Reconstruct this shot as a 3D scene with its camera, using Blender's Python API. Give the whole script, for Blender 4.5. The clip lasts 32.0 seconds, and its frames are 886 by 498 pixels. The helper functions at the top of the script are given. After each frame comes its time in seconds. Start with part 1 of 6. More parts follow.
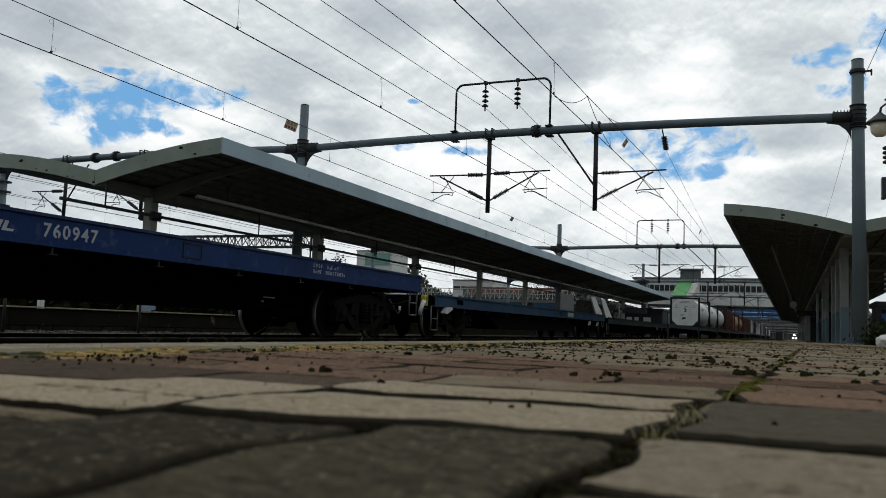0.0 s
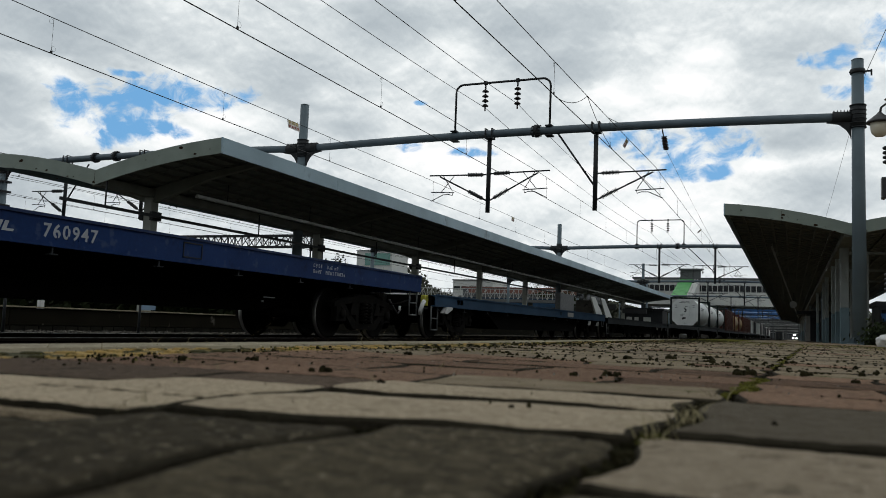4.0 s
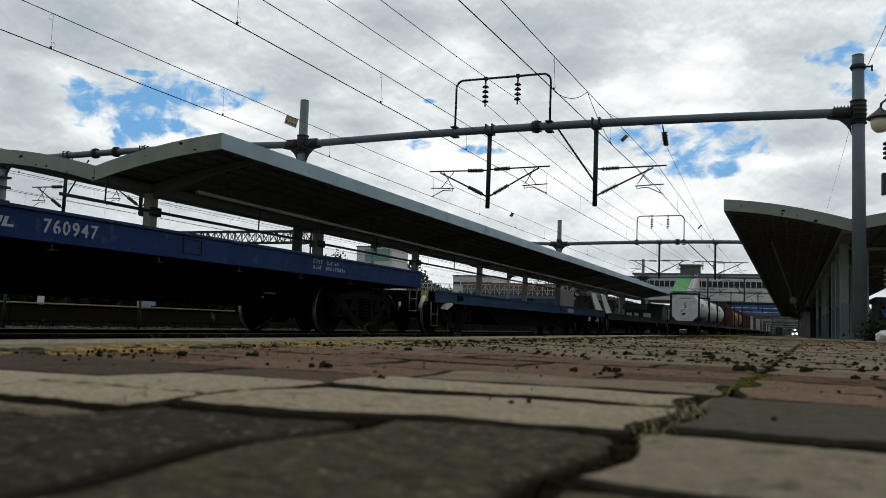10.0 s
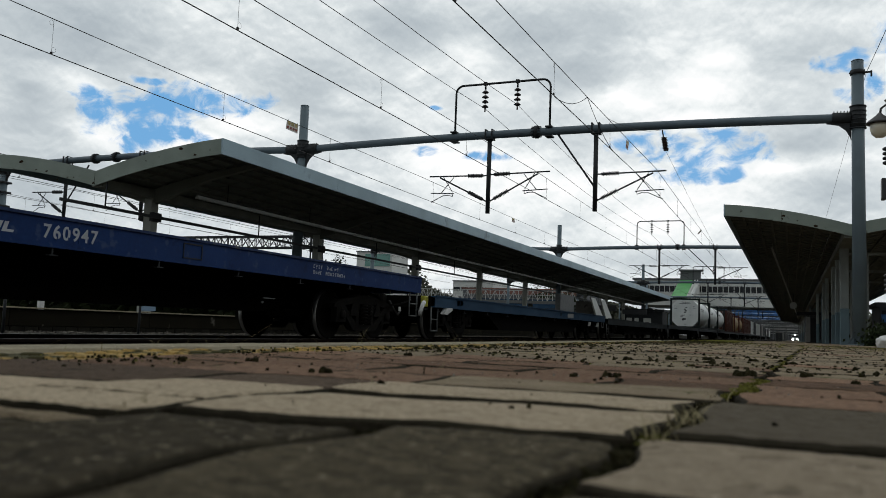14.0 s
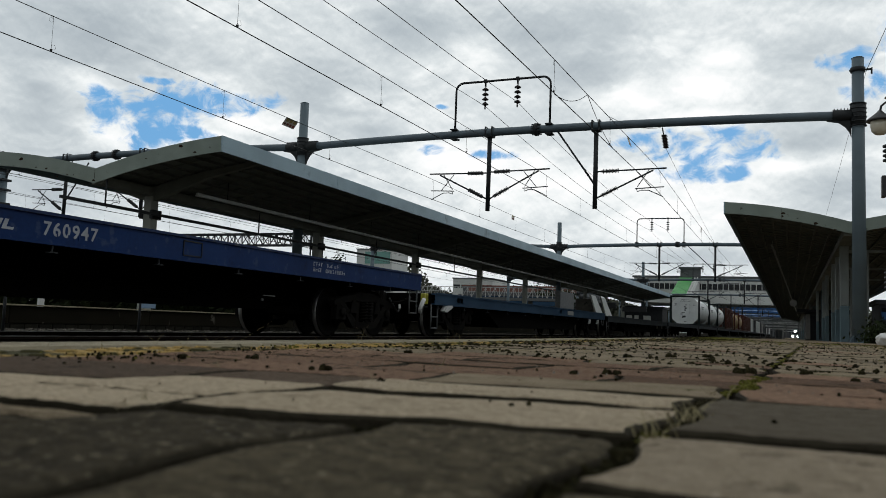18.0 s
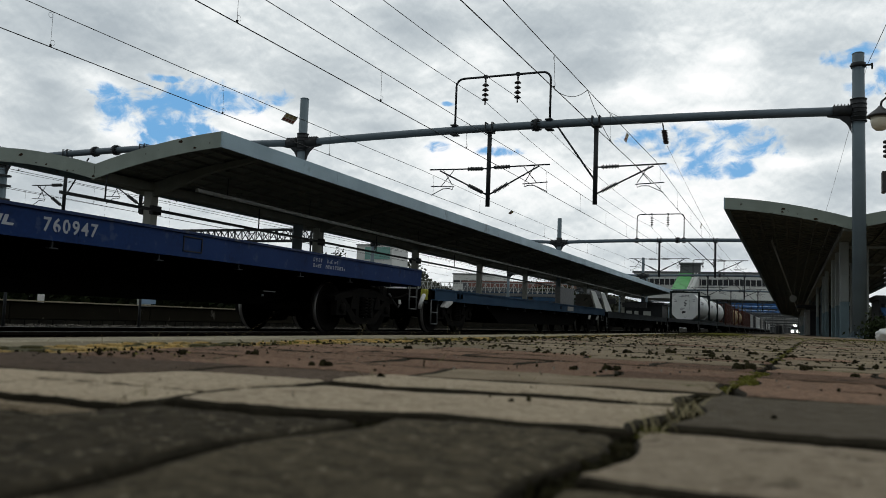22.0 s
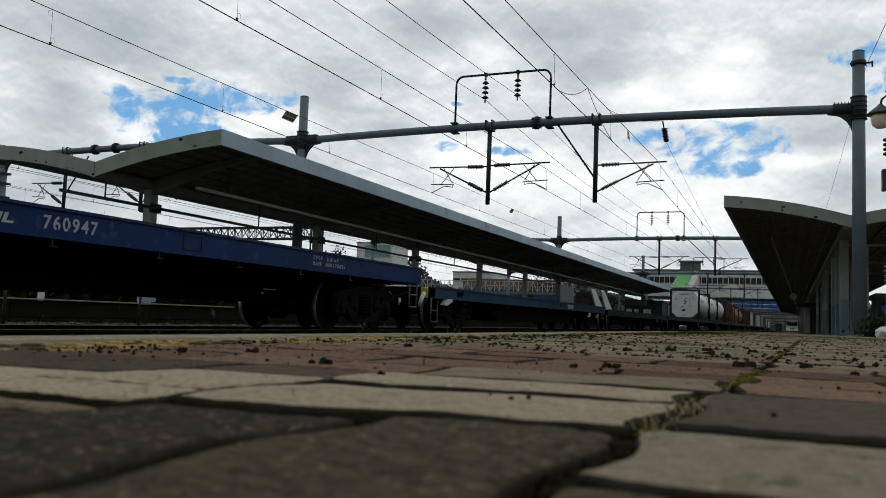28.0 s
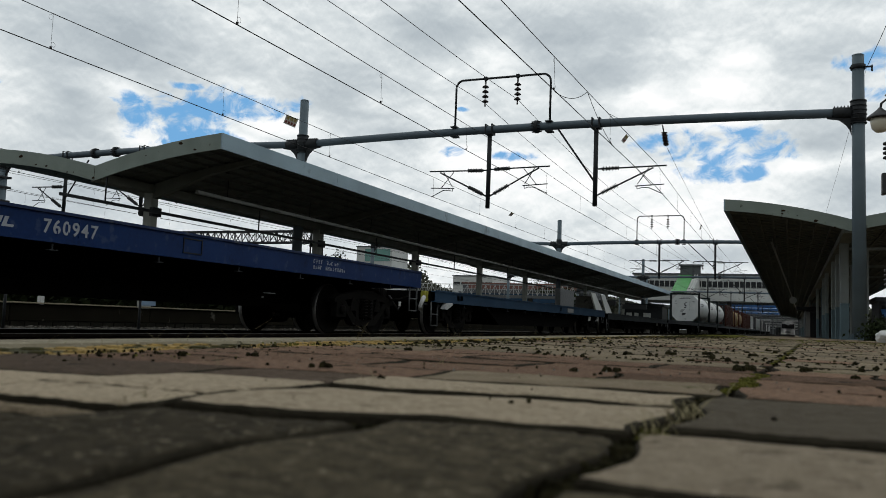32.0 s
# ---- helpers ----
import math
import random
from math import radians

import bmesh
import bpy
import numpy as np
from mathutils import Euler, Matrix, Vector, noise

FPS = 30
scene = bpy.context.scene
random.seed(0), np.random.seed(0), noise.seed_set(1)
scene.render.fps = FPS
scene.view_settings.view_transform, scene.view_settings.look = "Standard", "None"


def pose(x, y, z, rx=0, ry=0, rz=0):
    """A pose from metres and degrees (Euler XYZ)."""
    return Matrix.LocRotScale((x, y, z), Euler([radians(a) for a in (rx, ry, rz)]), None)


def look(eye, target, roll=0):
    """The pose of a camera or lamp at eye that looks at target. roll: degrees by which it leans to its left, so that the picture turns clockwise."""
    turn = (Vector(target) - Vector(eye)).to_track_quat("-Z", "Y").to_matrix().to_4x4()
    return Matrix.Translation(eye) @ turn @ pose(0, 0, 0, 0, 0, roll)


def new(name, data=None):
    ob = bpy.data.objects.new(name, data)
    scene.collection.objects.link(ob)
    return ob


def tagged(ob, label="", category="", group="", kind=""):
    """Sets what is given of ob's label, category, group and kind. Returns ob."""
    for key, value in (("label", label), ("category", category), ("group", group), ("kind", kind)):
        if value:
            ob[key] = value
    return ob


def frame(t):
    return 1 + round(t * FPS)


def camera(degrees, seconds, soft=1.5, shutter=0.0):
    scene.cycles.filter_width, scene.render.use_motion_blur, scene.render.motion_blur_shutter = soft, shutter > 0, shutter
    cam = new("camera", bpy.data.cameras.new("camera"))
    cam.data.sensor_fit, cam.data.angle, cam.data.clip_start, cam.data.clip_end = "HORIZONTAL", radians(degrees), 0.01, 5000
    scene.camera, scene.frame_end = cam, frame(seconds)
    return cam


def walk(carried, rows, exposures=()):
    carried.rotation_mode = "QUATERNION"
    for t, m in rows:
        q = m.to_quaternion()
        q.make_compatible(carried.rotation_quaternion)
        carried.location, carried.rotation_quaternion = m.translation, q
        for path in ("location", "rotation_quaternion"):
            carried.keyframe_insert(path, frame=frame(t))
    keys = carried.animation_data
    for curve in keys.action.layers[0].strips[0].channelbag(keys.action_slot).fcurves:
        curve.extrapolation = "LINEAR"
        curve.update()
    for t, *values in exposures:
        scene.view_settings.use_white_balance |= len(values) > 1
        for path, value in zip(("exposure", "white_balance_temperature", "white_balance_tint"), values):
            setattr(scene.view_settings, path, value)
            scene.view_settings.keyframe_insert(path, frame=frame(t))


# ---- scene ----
EYE = (0.0, 0.0, 0.07)
cam = camera(56.8, 32.0, soft=0.8)
cam.data.dof.use_dof = True
cam.data.dof.focus_distance = 9.0
cam.data.dof.aperture_fstop = 9.5
P0, H0 = radians(5.30), radians(23.11)
AIM = (-math.sin(H0) * math.cos(P0), math.cos(H0) * math.cos(P0), EYE[2] + math.sin(P0))
BASE = look(EYE, AIM, roll=2.17)
# slow nodding of the resting camera: seconds, thousandths of the focal length
NOD = [(0.0, 0.0), (0.5, 1.5), (1.0, 4.5), (1.5, 3.1), (2.0, 3.1), (2.5, 3.1), (3.0, 1.5), (3.5, 1.0), (5.5, -4.6), (6.0, -1.9), (6.5, -3.0), (7.0, -1.5), (7.5, -4.6), (8.0, -4.6), (8.5, -5.5), (9.0, -6.1), (9.5, -6.1), (10.0, -7.6), (10.5, -7.6), (11.0, -6.5), (11.5, -4.6), (12.0, -3.0), (12.5, 0.0), (13.0, 0.0), (13.5, 0.0), (14.0, 1.5), (14.5, 0.0), (16.5, -3.0), (17.0, -4.6), (17.5, -4.6), (18.0, -3.0), (18.5, -4.1), (19.0, -9.2), (19.5, -8.7), (20.0, -6.1), (20.5, -6.1), (21.0, -8.4), (21.5, -10.5), (22.0, -10.7), (22.5, -12.2), (23.0, -13.8), (23.5, -11.0), (24.0, -9.2), (24.5, -13.8), (25.0, -15.3), (25.5, -12.5), (27.5, -13.6), (28.0, -14.3), (28.5, -14.7), (29.0, -14.2), (29.5, -13.1), (30.0, -12.5), (30.5, -12.2), (31.0, -13.8), (31.5, -9.2), (32.0, -7.6)]
walk(cam, [(t, BASE @ pose(0, 0, 0, math.degrees(math.atan(d / 1450.0)))) for t, d in NOD], exposures=[(0.0, 0.0), (32.0, 0.0)])

# ---- daylight ----
SUN_EL, SUN_AZ = radians(42), radians(-12)
world = bpy.data.worlds.new("sky")
scene.world = world
world.use_nodes = True
wn = world.node_tree
sky = wn.nodes.new("ShaderNodeTexSky")
sky.sky_type = "NISHITA"
sky.sun_disc = False
sky.sun_elevation, sky.sun_rotation = SUN_EL, SUN_AZ
wn.links.new(sky.outputs[0], wn.nodes["Background"].inputs[0])
wn.nodes["Background"].inputs[1].default_value = 0.06
sun = new("sun", bpy.data.lights.new("sun", "SUN"))
sun.data.energy, sun.data.angle, sun.data.color = 1.2, radians(12), (1.0, 0.96, 0.9)
sun.matrix_world = look((60 * math.sin(SUN_AZ), 60 * math.cos(SUN_AZ), 60 * math.tan(SUN_EL)), (0, 0, 0))


# ---- materials ----
def nodes_of(name):
    m = bpy.data.materials.new(name)
    m.use_nodes = True
    return m, m.node_tree.nodes, m.node_tree.links


def surf(name, c, c2=None, rough=0.6, metal=0.0, scale=6.0, fine=60.0, bump=0.15, wear=None, wear_amt=0.5, spread=0.0, spec=0.5, wear_scale=1.5, island=False, speck=None, speck_scale=240):
    """Painted, rusty or mineral surface: two-scale colour variation, patches of wear, fine relief."""
    m, n, l = nodes_of(name)
    b = n["Principled BSDF"]
    tc = n.new("ShaderNodeTexCoord")
    c2 = c2 or tuple(v * 0.72 for v in c)
    big, small = n.new("ShaderNodeTexNoise"), n.new("ShaderNodeTexNoise")
    big.inputs["Scale"].default_value, big.inputs["Detail"].default_value = scale, 5
    small.inputs["Scale"].default_value, small.inputs["Detail"].default_value = fine, 4
    vec = tc.outputs["Object"]
    if spread and not island:
        sh = n.new("ShaderNodeVectorMath")
        sh.operation = "MULTIPLY_ADD"
        sh.inputs[1].default_value = (31.0, 17.0, 23.0)
        l.new(n.new("ShaderNodeObjectInfo").outputs["Random"], sh.inputs[0])
        l.new(vec, sh.inputs[2])
        vec = sh.outputs[0]
    l.new(vec, big.inputs["Vector"])
    l.new(vec, small.inputs["Vector"])
    add = n.new("ShaderNodeMath")
    add.operation = "MULTIPLY_ADD"
    add.inputs[1].default_value = 0.45
    l.new(small.outputs[0], add.inputs[0])
    l.new(big.outputs[0], add.inputs[2])
    ramp = n.new("ShaderNodeMapRange")
    ramp.inputs[1].default_value, ramp.inputs[2].default_value = 0.5, 0.95
    l.new(add.outputs[0], ramp.inputs[0])
    mix = n.new("ShaderNodeMix")
    mix.data_type = "RGBA"
    mix.inputs[6].default_value, mix.inputs[7].default_value = (*c, 1), (*c2, 1)
    l.new(ramp.outputs[0], mix.inputs[0])
    col = mix.outputs[2]
    if wear:
        wn_ = n.new("ShaderNodeTexNoise")
        wn_.inputs["Scale"].default_value, wn_.inputs["Detail"].default_value, wn_.inputs["Roughness"].default_value = wear_scale, 9, 0.7
        l.new(vec, wn_.inputs["Vector"])
        wr = n.new("ShaderNodeMapRange")
        wr.inputs[1].default_value, wr.inputs[2].default_value = 0.72 - 0.3 * wear_amt, 0.80 - 0.3 * wear_amt
        l.new(wn_.outputs[0], wr.inputs[0])
        mw = n.new("ShaderNodeMix")
        mw.data_type = "RGBA"
        mw.inputs[7].default_value = (*wear, 1)
        l.new(wr.outputs[0], mw.inputs[0])
        l.new(col, mw.inputs[6])
        col = mw.outputs[2]
    if speck:
        sp = n.new("ShaderNodeTexNoise")
        sp.inputs["Scale"].default_value, sp.inputs["Detail"].default_value = speck_scale, 3
        l.new(vec, sp.inputs["Vector"])
        sr = n.new("ShaderNodeMapRange")
        sr.inputs[1].default_value, sr.inputs[2].default_value = 0.60, 0.70
        l.new(sp.outputs[0], sr.inputs[0])
        ms = n.new("ShaderNodeMix")
        ms.data_type = "RGBA"
        ms.inputs[7].default_value = (*speck, 1)
        l.new(sr.outputs[0], ms.inputs[0])
        l.new(col, ms.inputs[6])
        col = ms.outputs[2]
    if spread:
        src = n.new("ShaderNodeNewGeometry").outputs["Random Per Island"] if island else n.new("ShaderNodeObjectInfo").outputs["Random"]
        mr = n.new("ShaderNodeMapRange")
        mr.inputs[3].default_value, mr.inputs[4].default_value = 1 - spread, 1 + spread
        l.new(src, mr.inputs[0])
        hs = n.new("ShaderNodeHueSaturation")
        l.new(mr.outputs[0], hs.inputs["Value"])
        l.new(col, hs.inputs["Color"])
        col = hs.outputs[0]
    l.new(col, b.inputs["Base Color"])
    rr = n.new("ShaderNodeMapRange")
    rr.inputs[3].default_value, rr.inputs[4].default_value = max(0.05, rough - 0.12), min(1, rough + 0.12)
    l.new(big.outputs[0], rr.inputs[0])
    l.new(rr.outputs[0], b.inputs["Roughness"])
    b.inputs["Metallic"].default_value = metal
    b.inputs["Specular IOR Level"].default_value = spec
    if bump:
        bp = n.new("ShaderNodeBump")
        bp.inputs["Strength"].default_value, bp.inputs["Distance"].default_value = bump, 0.01
        l.new(add.outputs[0], bp.inputs["Height"])
        l.new(bp.outputs[0], b.inputs["Normal"])
    return m


def glow(name, c, power):
    m, n, l = nodes_of(name)
    b = n["Principled BSDF"]
    b.inputs["Base Color"].default_value = (*c, 1)
    b.inputs["Emission Color"].default_value = (*c, 1)
    b.inputs["Emission Strength"].default_value = power
    return m


M = {}
M["paver_white"] = surf("paver_white", (0.6061, 0.4952, 0.3513), (0.3135, 0.2486, 0.1696), 0.93, scale=170, fine=480, bump=1.0, spread=0.10, wear=(0.2208, 0.1754, 0.1206), wear_amt=0.48, wear_scale=19, spec=0.05, speck=(0.5481, 0.4498, 0.3186), speck_scale=330)
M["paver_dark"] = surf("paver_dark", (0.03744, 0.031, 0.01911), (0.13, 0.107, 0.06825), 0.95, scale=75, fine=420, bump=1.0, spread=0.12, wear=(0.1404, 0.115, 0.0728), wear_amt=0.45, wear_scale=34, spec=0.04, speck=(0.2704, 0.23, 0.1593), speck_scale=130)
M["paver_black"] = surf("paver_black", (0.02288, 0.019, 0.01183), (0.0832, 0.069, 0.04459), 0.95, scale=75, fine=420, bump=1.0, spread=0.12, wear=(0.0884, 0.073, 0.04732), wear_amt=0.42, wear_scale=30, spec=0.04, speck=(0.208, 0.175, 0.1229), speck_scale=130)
M["paver_brown"] = surf("paver_brown", (0.13, 0.092, 0.06552), (0.0676, 0.05, 0.0364), 0.95, scale=90, fine=480, bump=1.0, spread=0.2, wear=(0.04992, 0.038, 0.02548), wear_amt=0.5, wear_scale=12, spec=0.05, speck=(0.208, 0.16, 0.1138), speck_scale=330)
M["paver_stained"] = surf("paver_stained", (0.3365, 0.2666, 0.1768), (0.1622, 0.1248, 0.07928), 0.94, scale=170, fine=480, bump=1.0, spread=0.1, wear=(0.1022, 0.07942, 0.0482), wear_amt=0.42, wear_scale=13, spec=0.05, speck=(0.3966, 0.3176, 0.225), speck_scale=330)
M["paver_mid"] = surf("paver_mid", (0.1463, 0.1223, 0.08944), (0.09196, 0.07596, 0.0531), 0.95, scale=60, fine=480, bump=1.0, spread=0.1, wear=(0.04702, 0.03749, 0.02516), wear_amt=0.4, wear_scale=14, spec=0.05, speck=(0.1672, 0.143, 0.1025), speck_scale=330)
M["paver_pale"] = surf("paver_pale", (0.3448, 0.2802, 0.2003), (0.2195, 0.1756, 0.1229), 0.94, scale=60, fine=480, bump=1.0, spread=0.1, wear=(0.1045, 0.08287, 0.0559), wear_amt=0.5, wear_scale=21, spec=0.05, speck=(0.4544, 0.3762, 0.2849), speck_scale=170)
M["column_pale"] = surf("column_pale", (0.40, 0.415, 0.37), (0.31, 0.32, 0.285), 0.7, scale=1.6, fine=40, bump=0.06, wear=(0.12, 0.1, 0.075), wear_amt=0.25, spec=0.2)
M["paver_red"] = surf("paver_red", (0.2548, 0.155, 0.1019), (0.1092, 0.071, 0.04823), 0.95, scale=90, fine=480, bump=1.0, spread=0.35, wear=(0.04992, 0.0372, 0.02402), wear_amt=0.52, wear_scale=10, spec=0.05, speck=(0.2746, 0.204, 0.142), speck_scale=330)
M["paver_grey"] = surf("paver_grey", (0.2351, 0.1845, 0.1211), (0.1463, 0.1125, 0.07173), 0.94, scale=16, fine=420, bump=0.7, spread=0.3, wear=(0.08415, 0.07943, 0.02727), wear_amt=0.5, wear_scale=9, spec=0.10, speck=(0.3188, 0.2647, 0.1931))
M["paver_yellow"] = surf("paver_yellow", (0.42, 0.275, 0.085), (0.28, 0.19, 0.07), 0.9, scale=8, fine=200, bump=0.5, spread=0.15, wear=(0.05, 0.045, 0.018), wear_amt=0.85, wear_scale=7, spec=0.1)
M["kerb"] = surf("kerb", (0.2756, 0.24, 0.1656), (0.1664, 0.142, 0.09828), 0.93, scale=9, fine=140, bump=0.6, spread=0.12, wear=(0.0572, 0.05, 0.0273), wear_amt=0.5, wear_scale=11, spec=0.1, speck=(0.3744, 0.33, 0.2366), speck_scale=60)
# soil of the joints; also paints the shade on the blocks' rims
M["joint_soil"] = surf("joint_soil", (0.024, 0.020, 0.0135), (0.042, 0.036, 0.024), 1.0, scale=30, fine=300, bump=0.6, spec=0.05)
M["moss"] = surf("moss", (0.088, 0.092, 0.016), (0.13, 0.118, 0.026), 1.0, scale=60, fine=700, bump=0.7, spread=0.45, island=True, spec=0.03)
M["moss_dry"] = surf("moss_dry", (0.014, 0.0125, 0.006), (0.032, 0.028, 0.0125), 1.0, scale=90, fine=700, bump=0.8, spread=0.6, island=True, spec=0.03)
M["straw"] = surf("straw", (0.30, 0.25, 0.14), (0.2, 0.17, 0.09), 0.9, scale=30, bump=0, spread=0.3, island=True, spec=0.2)
M["grass"] = surf("grass", (0.05, 0.07, 0.018), (0.08, 0.085, 0.03), 0.9, scale=30, bump=0, spread=0.4, island=True, spec=0.2)
M["ballast"] = surf("ballast", (0.135, 0.124, 0.105), (0.02, 0.018, 0.015), 0.95, scale=20, fine=120, bump=0.5, spread=0.85, island=True, spec=0.06)
M["gravel"] = surf("gravel", (0.040, 0.036, 0.031), (0.022, 0.020, 0.017), 0.98, scale=1.2, fine=22, bump=1.0, spec=0.05)
M["rail_side"] = surf("rail_side", (0.014, 0.010, 0.008), (0.008, 0.006, 0.005), 0.9, scale=5, fine=80, bump=0.3, spec=0.05)
M["rail_top"] = surf("rail_top", (0.16, 0.15, 0.14), (0.09, 0.085, 0.08), 0.5, 0.6, scale=5, fine=80, bump=0.05)
M["sleeper"] = surf("sleeper", (0.12, 0.115, 0.105), (0.07, 0.066, 0.06), 0.9, scale=5, fine=70, bump=0.4, spread=0.15, spec=0.1)
M["concrete"] = surf("concrete", (0.11, 0.105, 0.09), (0.06, 0.056, 0.048), 0.92, scale=1.6, fine=40, bump=0.35, wear=(0.028, 0.028, 0.024), wear_amt=0.5, wear_scale=0.9, spec=0.1)
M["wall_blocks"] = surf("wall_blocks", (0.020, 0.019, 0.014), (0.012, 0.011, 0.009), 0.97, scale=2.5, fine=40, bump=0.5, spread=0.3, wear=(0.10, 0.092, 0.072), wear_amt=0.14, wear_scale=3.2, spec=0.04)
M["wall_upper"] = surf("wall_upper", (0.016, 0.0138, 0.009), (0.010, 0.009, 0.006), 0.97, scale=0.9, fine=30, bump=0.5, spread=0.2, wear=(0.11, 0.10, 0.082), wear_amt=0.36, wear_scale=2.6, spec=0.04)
M["steel_paint"] = surf("steel_paint", (0.108, 0.142, 0.168), (0.082, 0.11, 0.13), 0.5, 0.0, scale=1.8, fine=60, bump=0.06, wear=(0.06, 0.068, 0.075), wear_amt=0.15, wear_scale=3, spec=0.35)
M["mast_paint"] = surf("mast_paint", (0.120, 0.160, 0.180), (0.092, 0.122, 0.14), 0.55, 0.0, scale=1.2, fine=60, bump=0.06, wear=(0.06, 0.08, 0.086), wear_amt=0.25, wear_scale=2, spec=0.3)
M["steel_dark"] = surf("steel_dark", (0.026, 0.029, 0.031), (0.018, 0.02, 0.022), 0.6, 0.0, scale=4, fine=80, bump=0.1, wear=(0.04, 0.03, 0.024), wear_amt=0.2, spec=0.25)
M["galv"] = surf("galv", (0.13, 0.135, 0.135), (0.085, 0.09, 0.09), 0.6, 0.0, scale=5, fine=50, bump=0.08, spec=0.3)
M["wire"] = surf("wire", (0.02, 0.019, 0.018), (0.014, 0.013, 0.012), 0.6, 0.0, scale=5, bump=0, spec=0.2)
M["insulator"] = surf("insulator", (0.028, 0.016, 0.013), (0.02, 0.012, 0.01), 0.25, scale=5, bump=0)
M["insulator_polymer"] = surf("insulator_polymer", (0.05, 0.05, 0.052), (0.035, 0.035, 0.036), 0.5, scale=5, bump=0)
M["fascia"] = surf("fascia", (0.33, 0.455, 0.515), (0.26, 0.355, 0.405), 0.5, 0.0, scale=0.8, fine=30, bump=0.05, wear=(0.16, 0.21, 0.235), wear_amt=0.45, wear_scale=0.6)
M["fascia_front"] = surf("fascia_front", (0.27, 0.315, 0.275), (0.20, 0.235, 0.205), 0.65, 0.0, scale=1.2, fine=40, bump=0.06, wear=(0.03, 0.022, 0.014), wear_amt=0.34, wear_scale=3.5, spec=0.25)
M["soffit"] = surf("soffit", (0.205, 0.217, 0.190), (0.150, 0.158, 0.138), 0.85, scale=1.5, fine=30, bump=0.1, spec=0.1, wear=(0.06, 0.06, 0.052), wear_amt=0.4, wear_scale=0.8)
M["canopy_steel"] = surf("canopy_steel", (0.21, 0.219, 0.185), (0.16, 0.166, 0.14), 0.7, scale=1.6, fine=40, bump=0.06, wear=(0.07, 0.055, 0.04), wear_amt=0.25, spec=0.2)
M["roof_sheet"] = surf("roof_sheet", (0.20, 0.235, 0.235), (0.16, 0.18, 0.18), 0.6, scale=0.7, fine=20, bump=0.05)
M["column_grey"] = surf("column_grey", (0.33, 0.365, 0.355), (0.25, 0.275, 0.265), 0.75, scale=1.4, fine=40, bump=0.08, spec=0.2)
M["column_blue"] = surf("column_blue", (0.17, 0.245, 0.275), (0.13, 0.185, 0.21), 0.75, scale=1.4, fine=40, bump=0.08, spec=0.2)
M["wagon_blue"] = surf("wagon_blue", (0.0068, 0.034, 0.135), (0.0046, 0.0215, 0.090), 0.5, scale=0.9, fine=25, bump=0.06, wear=(0.0045, 0.015, 0.060), wear_amt=0.55, wear_scale=1.6, spec=0.15, speck=(0.03, 0.055, 0.13), speck_scale=7)
M["wagon_paleblue"] = surf("wagon_paleblue", (0.026, 0.062, 0.112), (0.018, 0.042, 0.078), 0.6, scale=0.9, fine=25, bump=0.06, wear=(0.022, 0.024, 0.026), wear_amt=0.4, wear_scale=1.5, spec=0.12)
M["wagon_grey"] = surf("wagon_grey", (0.034, 0.043, 0.048), (0.024, 0.028, 0.031), 0.7, scale=0.9, fine=25, bump=0.06, wear=(0.03, 0.022, 0.016), wear_amt=0.4, spec=0.15)
# near-black: the shade below wagons and train is put into this colour
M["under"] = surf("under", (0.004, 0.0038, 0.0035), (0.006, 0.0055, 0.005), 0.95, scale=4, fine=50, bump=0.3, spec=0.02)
# running gear: rusty steel with the shade below the wagons painted in
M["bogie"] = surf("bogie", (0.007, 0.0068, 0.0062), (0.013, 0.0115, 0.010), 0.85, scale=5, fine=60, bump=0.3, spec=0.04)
M["tread"] = surf("tread", (0.55, 0.54, 0.52), (0.35, 0.34, 0.32), 0.42, 0.85, scale=5, bump=0.05)
M["white_paint"] = surf("white_paint", (0.62, 0.62, 0.60), (0.45, 0.45, 0.43), 0.6, scale=8, fine=60, bump=0.05)
M["letter_white"] = surf("letter_white", (0.42, 0.44, 0.47), (0.30, 0.32, 0.36), 0.6, scale=9, fine=80, bump=0, wear=(0.06, 0.08, 0.15), wear_amt=0.3, wear_scale=14)
M["safety_yellow"] = surf("safety_yellow", (0.42, 0.40, 0.04), (0.3, 0.28, 0.04), 0.5, scale=6, bump=0.05)
M["tank_white"] = surf("tank_white", (0.78, 0.80, 0.78), (0.62, 0.64, 0.62), 0.5, scale=1.2, fine=20, bump=0.05, wear=(0.32, 0.31, 0.27), wear_amt=0.3, wear_scale=1.1)
M["frame_green"] = surf("frame_green", (0.02, 0.026, 0.025), (0.014, 0.018, 0.018), 0.7, scale=2, bump=0.05, spec=0.1)
M["cont_brown"] = surf("cont_brown", (0.075, 0.024, 0.016), (0.05, 0.018, 0.012), 0.65, scale=1, fine=20, bump=0.05, wear=(0.03, 0.016, 0.012), wear_amt=0.4, spec=0.15)
M["cont_grey"] = surf("cont_grey", (0.34, 0.34, 0.32), (0.24, 0.24, 0.22), 0.6, scale=1, fine=20, bump=0.05)
M["cont_dark"] = surf("cont_dark", (0.042, 0.043, 0.046), (0.028, 0.029, 0.031), 0.6, scale=1, fine=20, bump=0.05)
M["ochre"] = surf("ochre", (0.26, 0.16, 0.05), (0.2, 0.12, 0.04), 0.6, scale=1, fine=20, bump=0.05)
M["building_white"] = surf("building_white", (0.62, 0.63, 0.60), (0.5, 0.51, 0.485), 0.8, scale=0.15, fine=3, bump=0.03, spec=0.2)
